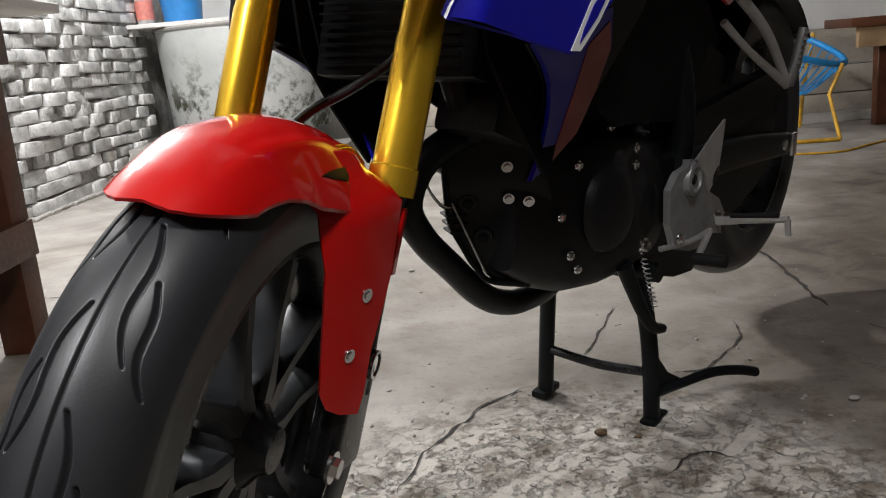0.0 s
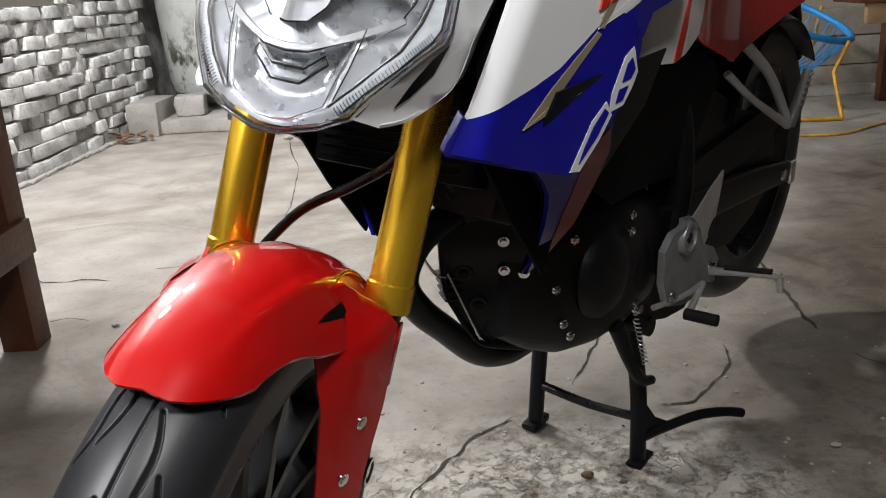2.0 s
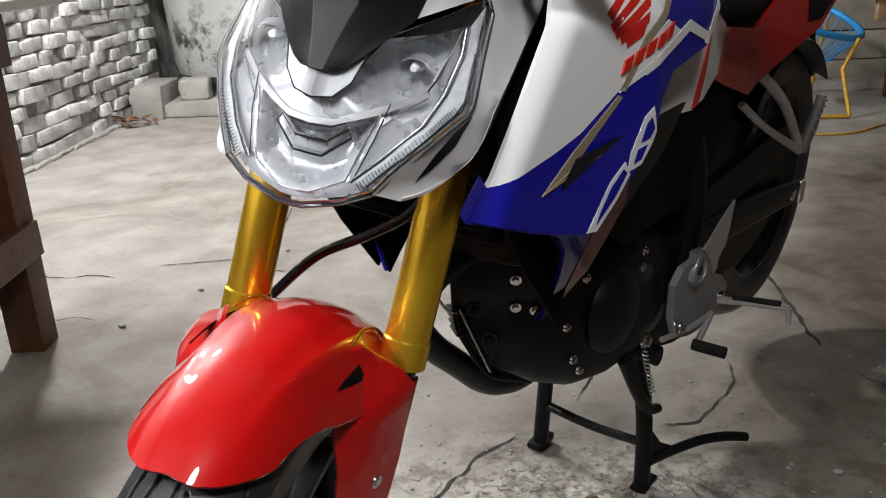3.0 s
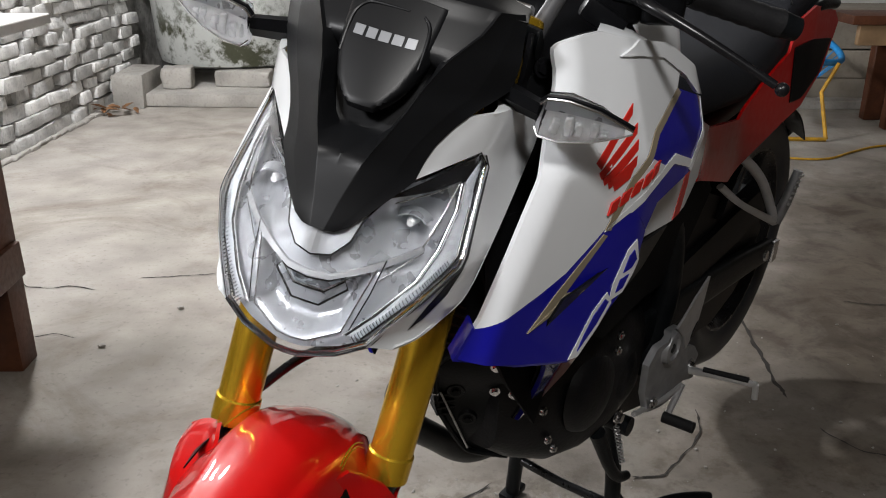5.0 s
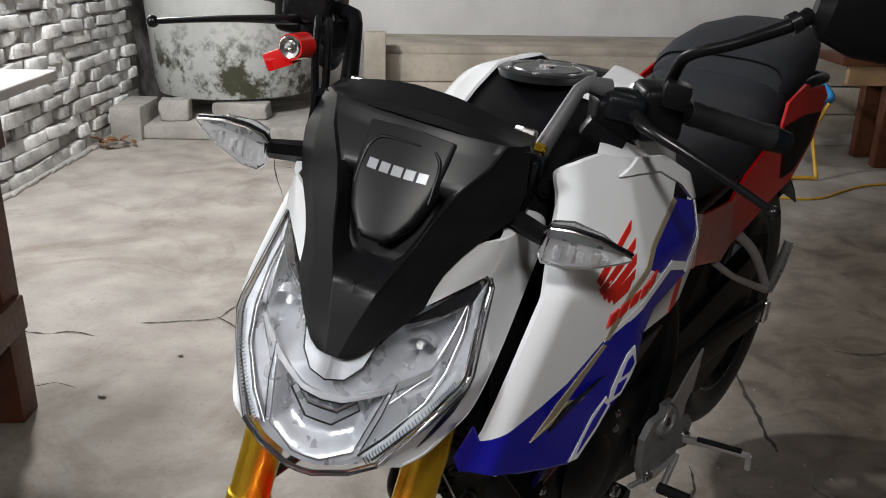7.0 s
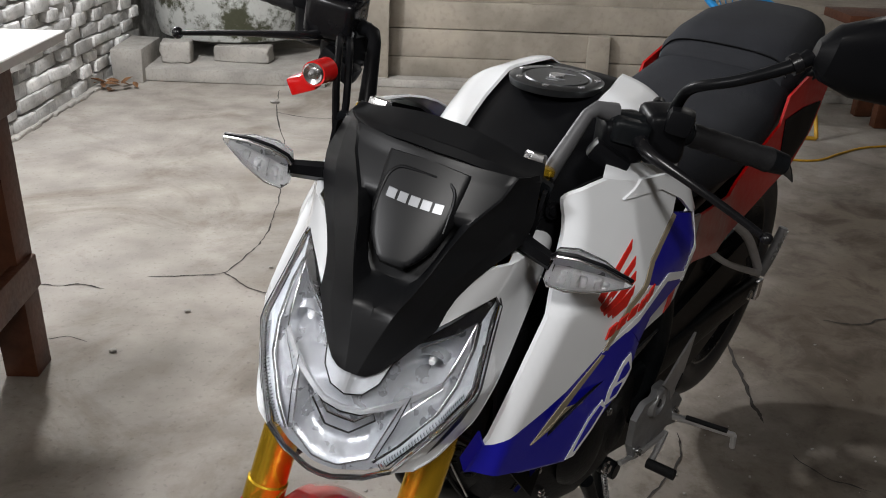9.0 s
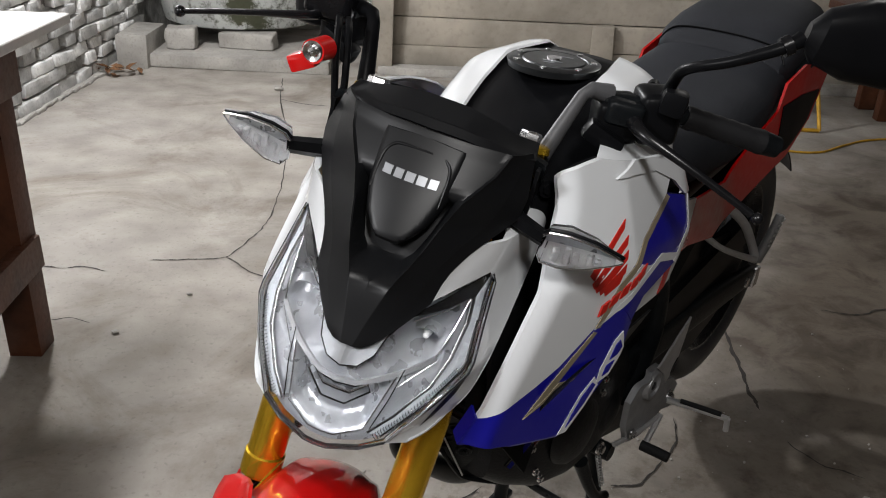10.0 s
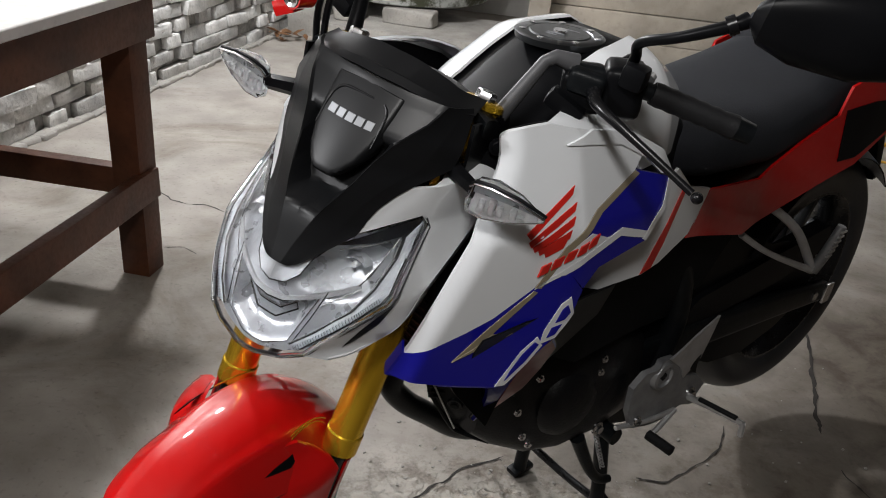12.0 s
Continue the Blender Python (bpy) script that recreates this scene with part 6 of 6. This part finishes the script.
for line, width in (
        ([(0.90, 2.50), (0.909, 2.396), (0.896, 2.203), (0.884, 2.034), (0.89, 1.95)], 0.007), ([(1.26, 2.52), (1.302, 2.511), (1.37, 2.503), (1.474, 2.55), (1.6, 2.58)], 0.004),
        ([(-1.19, 2.56), (-1.131, 2.574), (-1.049, 2.554)], 0.004), ([(-0.942, 2.645), (-0.806, 2.668), (-0.701, 2.706), (-0.658, 2.851), (-0.627, 3.035), (-0.664, 3.49), (-0.76, 4.13)], 0.004),
        ([(-0.701, 2.706), (-0.624, 2.627), (-0.556, 2.572), (-0.44, 2.55)], 0.004), ([(-1.093, 2.224), (-1.044, 2.242), (-0.97, 2.223)], 0.003), ([(-1.014, 5.262), (-0.93, 4.75), (-0.76, 4.13)], 0.005),
        ([(-0.93, 4.75), (-0.71, 4.66), (-0.4, 4.7)], 0.005), ([(0.408, 2.061), (0.335, 1.85), (0.286, 1.722)], 0.003), ([(0.45, 1.629), (0.52, 1.645), (0.63, 1.787), (0.652, 1.896)], 0.004),
        ([(-0.064, 1.241), (-0.008, 1.383), (0.071, 1.507), (0.16, 1.596)], 0.004), ([(0.345, 1.223), (0.416, 1.303), (0.461, 1.278)], 0.004), ([(0.915, 1.821), (0.957, 1.75), (1.05, 1.70)], 0.004),
        ([(-1.35, 2.62), (-1.27, 2.57), (-1.19, 2.56)], 0.004)):
    crack(line, width * 1.4)

# wall of white-painted bricks along the left
WALL_X = -2.105
bm = block(B(), (0.2, 10.9, 2.9), pose(WALL_X - 0.125, 1.5, 1.45))
wall_w = solid("wall_west", bm, mortar(), "rough brick wall with flaking white paint", "wall", kind="structure", smooth=False)
H, LEN = 0.075, 0.235
shapes = []
rnd = random.Random(5)
for k in range(14):
    bm = block(B(), (0.05, LEN * rnd.uniform(0.86, 0.99), H * rnd.uniform(0.80, 0.97)), None, 0.009, 2)
    for v in bm.verts:
        q = v.co * 30 + Vector((k * 9, 0, 0))
        v.co += Vector((0.010 * noise.noise(q), 0.010 * noise.noise(q + Vector((5, 0, 0))), 0.009 * noise.noise(q + Vector((0, 7, 0)))))
    shapes.append(finish(bm, "brick", painted_brick(), True, 50))
far = []
for row in range(26):
    y = 5.86 - (LEN / 2 if row % 2 else 0)
    while y > 0.4:
        m = pose(WALL_X - 0.012 + rnd.uniform(-0.013, 0.013), y + rnd.uniform(-0.008, 0.008), 0.045 + row * H + rnd.uniform(-0.006, 0.006), rnd.uniform(-2.5, 2.5), rnd.uniform(-3, 3), rnd.uniform(-3, 3))
        m = m @ Matrix.Diagonal((1, 1 if rnd.random() < 0.8 else 0.55, 1, 1))
        me = rnd.choice(shapes)
        missing = rnd.random() < 0.03 and row < 3
        if not missing and y > 3.0 and row < 18:
            ob = new("brick", me)
            ob.parent = wall_w
            ob.matrix_parent_inverse = wall_w.matrix_world.inverted()
            ob.matrix_basis = m
        elif not missing:
            far.append((me, m))
        y -= LEN
bm = B()
for me, m in far:
    tmp = bmesh.new()
    tmp.from_mesh(me)
    tmp.transform(m)
    out = bpy.data.meshes.new("tmp")
    tmp.to_mesh(out)
    tmp.free()
    bm.from_mesh(out)
    bpy.data.meshes.remove(out)
me = bpy.data.meshes.new("brick_courses")
bm.to_mesh(me)
bm.free()
me.polygons.foreach_set("use_smooth", [True] * len(me.polygons))
me.materials.append(painted_brick())
far_bricks = tagged(new("brick_courses", me), kind="stuff")
far_bricks.parent = wall_w
far_bricks.matrix_parent_inverse = wall_w.matrix_world.inverted()
# smears of whitewashed plaster over the upper courses
ys = np.arange(2.9, 5.9, 0.02)
zs = np.arange(0.30, 1.98, 0.02)
verts = []
for z in zs:
    for y in ys:
        f = noise.fractal((0.0, y * 4.2, z * 6.0), 0.9, 2.0, 5)
        g = noise.noise((3.0, y * 1.3, z * 1.6))
        verts.append((WALL_X - 0.016 + 0.030 * max(-0.6, min(0.9, f + 0.55 * g - 0.15 + 0.35 * min(1.0, (z - 0.8) / 0.6))), float(y), float(z)))
nn = len(ys)
faces = [(j * nn + i, j * nn + i + 1, (j + 1) * nn + i + 1, (j + 1) * nn + i) for j in range(len(zs) - 1) for i in range(nn - 1)]
me = bpy.data.meshes.new("plaster_smear")
me.from_pydata(verts, [], faces)
me.polygons.foreach_set("use_smooth", [True] * len(faces))
me.materials.append(mat("whitewash", (0.66, 0.65, 0.63), 0.85, vary=0.3, scale=9, bump=0.9, bscale=50, spot=0.35, dist=0.006))
smear = new("plaster_smear", me)
smear.parent = wall_w
smear.matrix_parent_inverse = wall_w.matrix_world.inverted()
smear["label"] = "lumpy smears of white plaster"
# uneven mortar lip where the wall meets the slab
bm = B()
for k in range(60):
    y = 0.5 + k * 0.09
    block(bm, (0.05 + 0.02 * rnd.random(), 0.10, 0.022), pose(WALL_X + 0.012 + rnd.uniform(-0.008, 0.012), y, 0.008, 0, 0, rnd.uniform(-8, 8)), 0.006, 1, 0.004)
part("wall_foot", bm, concrete(), wall_w, "rough mortar strip")

solid("wall_north", block(B(), (9.5, 0.2, 2.9), pose(2.55, 6.98, 1.45)), wall_plaster(), "white plastered wall with stains", "wall", kind="structure")
# the next two walls and the ceiling stay out of view, added to enclose the space
solid("wall_east", block(B(), (0.2, 12.0, 2.9), pose(6.4, 1.2, 1.45)), mat("dim_boards", (0.10, 0.085, 0.07), 0.85, vary=0.3, scale=3, bump=0.2), "plain dark boarded wall", "wall", kind="structure")
solid("wall_south", block(B(), (9.5, 0.2, 2.9), pose(2.0, -3.6, 1.45)), mat("dim_boards", (0.10, 0.085, 0.07), 0.85), "plain dark boarded wall", "wall", kind="structure")
solid("ceiling", block(B(), (9.5, 11.5, 0.1), pose(2.0, 1.5, 3.0)), mat("dark_boards", (0.07, 0.06, 0.05), 0.8, vary=0.3, scale=4, bump=0.3), "plain dark ceiling boards", "ceiling", kind="structure")

# ---- back corner: step, blocks, water tank ----
bm = block(B(), (1.30, 0.80, 0.085), pose(-1.40, 5.77, 0.0425), 0.012, 2, 0.004)
solid("step", bm, concrete(), "low grey concrete step before the water tank", "step", kind="structure")
bm = block(B(), (0.19, 0.46, 0.205), pose(-1.975, 5.54, 0.1025, 0, 0, 3), 0.014, 2, 0.006)
solid("concrete_block", bm, concrete(), "grey concrete block in the corner by the bricks", "block")


def rubble(name, size, m, label, seed):
    bm = block(B(), size, None, min(size) * 0.16, 3)
    bmesh.ops.subdivide_edges(bm, edges=bm.edges[:], cuts=2, use_grid_fill=True)
    for v in bm.verts:
        q = v.co * 22 + Vector((seed, 0, 0))
        v.co += Vector((noise.noise(q), noise.noise(q + Vector((3, 0, 0))), noise.noise(q + Vector((0, 5, 0))))) * min(size) * 0.09
    return solid(name, bm, concrete(), label, "stone", m)


rubble("prop_stone", (0.19, 0.16, 0.135), pose(-1.735, 5.60, 0.150, 0, 0, 8), "rough mossy stone propping the water tank", 2.0)
rubble("prop_stone", (0.36, 0.14, 0.105), pose(-1.32, 5.68, 0.136, 0, 0, -4), "long rough stone propping the water tank", 6.0)
rubble("prop_stone", (0.20, 0.2, 0.105), pose(-1.5, 6.45, 0.136, 0, 0, 14), "rough stone propping the water tank", 9.0)


def tank_material():
    m = mat("mossy_cement", (0.47, 0.48, 0.46), 0.75, vary=0.18, scale=2.2, bump=0.3, bscale=45, spot=0.12)
    t = m.node_tree
    n, l = t.nodes.new, t.links.new
    b = t.nodes["Principled BSDF"]
    src = b.inputs["Base Color"].links[0].from_socket
    co, sep = n("ShaderNodeTexCoord"), n("ShaderNodeSeparateXYZ")
    noi, mul, low, mix = n("ShaderNodeTexNoise"), n("ShaderNodeMath"), n("ShaderNodeMapRange"), n("ShaderNodeMix")
    noi.inputs["Scale"].default_value, noi.inputs["Detail"].default_value, noi.inputs["Roughness"].default_value = 5, 12, 0.72
    l(co.outputs["Object"], noi.inputs["Vector"]), l(co.outputs["Object"], sep.inputs["Vector"])
    low.inputs["From Min"].default_value, low.inputs["From Max"].default_value = 0.62, 0.25
    l(sep.outputs["Z"], low.inputs["Value"])
    mul.operation = "MULTIPLY"
    edge = n("ShaderNodeMapRange")
    edge.inputs["From Min"].default_value, edge.inputs["From Max"].default_value = 0.48, 0.57
    l(noi.outputs["Fac"], edge.inputs["Value"]), l(edge.outputs["Result"], mul.inputs[0]), l(low.outputs["Result"], mul.inputs[1])
    mix.data_type = "RGBA"
    l(mul.outputs["Value"], mix.inputs["Factor"]), l(src, mix.inputs["A"])
    mix.inputs["B"].default_value = (0.05, 0.052, 0.028, 1)
    l(mix.outputs["Result"], b.inputs["Base Color"])
    return m


water_tank = thing("water_tank", pose(-1.46, 6.20, 0.190), "round cement water tank with mossy stains on stones", "water tank")
bm = lathe(B(), [(0.0, 0.0), (0.0, 0.50), (0.015, 0.545), (0.10, 0.565), (0.735, 0.60), (0.735, 0.55), (0.05, 0.50), (0.05, 0.0)], (0, 0, 0), "z", 72)
part("body", bm, tank_material(), water_tank)
bm = lathe(B(), [(0.733, 0.548), (0.733, 0.612), (0.745, 0.618), (0.757, 0.610), (0.760, 0.560), (0.750, 0.545), (0.733, 0.548)], (0, 0, 0), "z", 72)
part("rim", bm, concrete(), water_tank, "worn cement rim")
bm = block(B(), (0.98, 0.42, 0.028), pose(-1.70, 5.93, 0.960, 0, 0, 2), 0.004, 1, 0.003)
solid("tank_board", bm, ply(), "thin weathered board lying across the water tank", "board")
bm = lathe(B(), [(0.0, 0.0), (0.0, 0.125), (0.30, 0.155), (0.305, 0.165), (0.32, 0.165), (0.32, 0.150), (0.02, 0.118), (0.02, 0.0)], (0, 0, 0), "z", 40)
solid("bucket", bm, mat("blue_plastic", (0.03, 0.20, 0.50), 0.4, vary=0.1), "bright blue plastic bucket on the board", "bucket", pose(-1.80, 5.98, 0.974))
prof = [(0.0, 0.0), (0.0, 0.05), (0.02, 0.058), (0.10, 0.058), (0.13, 0.054), (0.17, 0.058), (0.22, 0.056), (0.28, 0.03), (0.31, 0.016), (0.335, 0.016)]
bottle = thing("plastic_bottle", pose(-2.03, 5.90, 0.974), "clear plastic bottle with a red label on the board", "bottle")
part("body", lathe(B(), prof, (0, 0, 0), "z", 28), mat("bottle_plastic", (0.85, 0.83, 0.80), 0.15, vary=0.03, transmission=0.6), bottle)
part("wrapper", lathe(B(), [(0.035, 0.0592), (0.16, 0.0592)], (0, 0, 0), "z", 28), mat("pink_label", (0.62, 0.20, 0.16), 0.5, vary=0.2, scale=30), bottle, "pale red label")

# planked low wall at the back, with a post
plank_mat = mat("weathered_plank", (0.36, 0.32, 0.265), 0.8, vary=0.3, scale=3.5, bump=0.5, bscale=30, spot=0.25)
low_wall = thing("plank_wall", pose(0, 0, 0), "low wall of weathered grey planks below the white wall", "wall", kind="structure")
for k, (z, h) in enumerate(((0.085, 0.16), (0.255, 0.17), (0.43, 0.17))):
    bm = block(B(), (4.2, 0.10, h), pose(1.65, 5.66 + 0.012 * k, z, 0, 0, 0.3), 0.008, 2, 0.005)
    part("plank", bm, plank_mat, low_wall)
bm = block(B(), (4.2, 0.75, 0.05), pose(1.65, 6.06, 0.54), 0.008, 2)
part("ledge", bm, plank_mat, low_wall)
bm = block(B(), (4.2, 0.14, 0.05), pose(1.65, 5.52, 0.025), 0.01, 2, 0.006)
part("kerb", bm, concrete(), low_wall)
bm = block(B(), (0.13, 0.12, 0.66), pose(-0.43, 5.55, 0.33, 0, 1, 4), 0.012, 2, 0.006)
solid("wooden_post", bm, plank_mat, "short weathered wooden post at the end of the planks", "post")
bm = block(B(), (0.14, 0.06, 0.30), pose(0.975, 5.578, 0.20, 0, 0, 2), 0.01, 2, 0.008)
solid("wooden_stub", bm, plank_mat, "weathered wooden stub fixed to the planks", "post")

# ---- workbench on the left ----
bench = thing("workbench", pose(-1.07, 2.075, 0, 0, 0, 4), "red-brown wooden workbench with a pale worn board top", "table")
def bar_block(name, size, m, mt):
    part(name, block(B(), size, m, 0.004, 2, 0.002), mt, bench)
for x in (0.0, -0.92):
    for y in (0.0, -1.75):
        bar_block("leg", (0.088, 0.088, 0.83), pose(x, y, 0.415), wood_red())
for y in (-0.005, -1.745):
    bar_block("apron", (0.86, 0.035, 0.12), pose(-0.46, y, 0.765), wood_red())
    bar_block("stretcher", (0.86, 0.045, 0.085), pose(-0.46, y + 0.01, 0.29), wood_red())
for x in (0.052, -0.93):
    bar_block("side_apron", (0.032, 1.86, 0.12), pose(x, -0.875, 0.765), wood_red())
bar_block("side_stretcher", (0.034, 1.80, 0.09), pose(0.040, -0.865, 0.285), wood_red())
bar_block("side_stretcher", (0.04, 1.86, 0.09), pose(-0.93, -0.875, 0.285), wood_red())
bm = block(B(), (1.16, 2.26, 0.026), pose(-0.46, -0.84, 0.843), 0.003, 1)
part("tabletop", bm, ply(), bench, "pale worn board top")

# ---- right side: wire chair, bench, cable ----
blue_cord = mat("blue_plastic_cord", (0.02, 0.26, 0.62), 0.4, vary=0.15, scale=30)
yellow = mat("yellow_painted_steel", (0.55, 0.30, 0.02), 0.45, vary=0.25, scale=20)
chair = thing("cord_chair", pose(1.80, 4.95, 0, 0, 0, -4), "round blue cord chair on a yellow steel frame", "chair")
ring_pts = [Vector((0.38 * math.cos(a), 0.30 * math.sin(a), 0.56 - 0.14 * math.cos(a) + 0.09 * math.sin(a))) for a in np.linspace(0, 2 * math.pi, 37)]
part("hoop", tube(B(), ring_pts, 0.018, 10, smooth=False), blue_cord, chair, "blue wrapped seat hoop")
hub = Vector((0, -0.05, 0.24))
for k in range(36):
    part("cord", tube(B(), [ring_pts[k], ring_pts[k].lerp(hub, 0.5) + Vector((0, 0, -0.07)), hub], 0.004, 5, steps=4), blue_cord, chair)
for s in (1, -1):
    part("leg", tube(B(), [(s * 0.30, -0.24, 0.40), (s * 0.24, -0.22, 0.24), (s * 0.26, -0.34, 0.012)], 0.011, 8, smooth=False), yellow, chair)
    part("leg", tube(B(), [(s * 0.30, 0.24, 0.56), (s * 0.24, 0.22, 0.25), (s * 0.26, 0.34, 0.012)], 0.011, 8, smooth=False), yellow, chair)
part("foot_bar", tube(B(), [(-0.26, -0.34, 0.012), (0.26, -0.34, 0.012)], 0.011, 8, smooth=False), yellow, chair)
bench2 = thing("wooden_bench", pose(2.95, 5.05, 0), "plain brown wooden bench against the back", "bench")
part("bench_top", block(B(), (1.5, 0.36, 0.05), pose(0, 0, 0.60), 0.006, 2), wood_red(), bench2)
part("rail", block(B(), (1.4, 0.04, 0.11), pose(0, -0.14, 0.52), 0.004, 1), wood_pale(), bench2)
for x in (-0.42, 0.6):
    for y in (-0.13, 0.13):
        part("leg", block(B(), (0.10, 0.07, 0.575), pose(x, y, 0.2875), 0.005, 1), wood_red(), bench2)

# ---- small things on the ground ----
def leaf(bm, at, size, turn):
    m = pose(*at, random.uniform(-25, 25), random.uniform(-25, 25), turn) @ Matrix.Scale(size, 4)
    pts = [(0, 0, 0), (0.25, 0.18, 0.06), (0.6, 0.2, 0.1), (1, 0, 0.02), (0.6, -0.2, 0.12), (0.25, -0.18, 0.05)]
    vs = [bm.verts.new(m @ Vector(p)) for p in pts]
    mid = bm.verts.new(m @ Vector((0.5, 0, 0.0)))
    for k in range(6):
        bm.faces.new((vs[k], vs[(k + 1) % 6], mid))


brown = mat("dry_leaf", (0.20, 0.095, 0.04), 0.8, vary=0.4, scale=25)
bm = B()
for k in range(12):
    leaf(bm, (-2.0 + random.uniform(-0.09, 0.12), 5.12 + random.uniform(-0.1, 0.1), 0.012 + 0.004 * k), random.uniform(0.07, 0.13), random.uniform(0, 360))
solid("dry_leaves", bm, brown, "small heap of curled dry brown leaves by the wall", "leaves", kind="stuff")
for k, (x, y, s) in enumerate(((0.273, 1.382, 0.012), (0.33, 1.36, 0.007), (-0.944 * 0.93, 2.336 * 0.93, 0.012), (-0.55, 2.75, 0.009), (-0.74, 2.42, 0.010), (-0.98, 4.95, 0.03), (1.02, 1.62, 0.010), (0.72, 1.45, 0.009), (-0.12, 2.55, 0.010))):
    bm = B()
    bmesh.ops.create_icosphere(bm, subdivisions=2, radius=1.0)
    for v in bm.verts:
        v.co *= 1 + 0.35 * noise.noise(v.co * 1.7 + Vector((k * 4, 0, 0)))
        v.co = Vector((v.co.x * s, v.co.y * s * 0.7, v.co.z * s * 0.45))
    solid("pebble", bm, mat("brown_chip", (0.11, 0.07, 0.03), 0.7, vary=0.4, scale=60) if k in (0, 1) else concrete(), "small loose chip lying on the concrete", "pebble", pose(x, y, s * 0.3 + 0.003), group="loose chips on the floor")
bm = B()
rnd = random.Random(11)
n = 0
while n < 520:
    x, y = rnd.uniform(-0.5, 1.7), rnd.uniform(0.7, 2.4)
    if rnd.random() > crumble(x, y) * 0.9 + 0.04:
        continue
    s = rnd.uniform(0.002, 0.006)
    block(bm, (s * rnd.uniform(0.7, 1.7), s, s * 0.6), pose(x, y, floor_z(x, y) + s * 0.22, rnd.uniform(-20, 20), rnd.uniform(-20, 20), rnd.uniform(0, 180)), 0, 1, s * 0.15)
    n += 1
solid("grit", bm, concrete(), "loose grit and crumbs of broken concrete", "grit", kind="stuff", smooth=False)
bm = tube(B(), [(1.45, 4.35, 0.006), (1.72, 4.22, 0.006), (1.90, 4.22, 0.006), (2.08, 4.36, 0.006), (2.32, 4.50, 0.006), (2.9, 4.6, 0.006)], 0.006, 8)
cable = solid("power_cable", bm, yellow, "yellow power cable lying on the concrete", "cable")
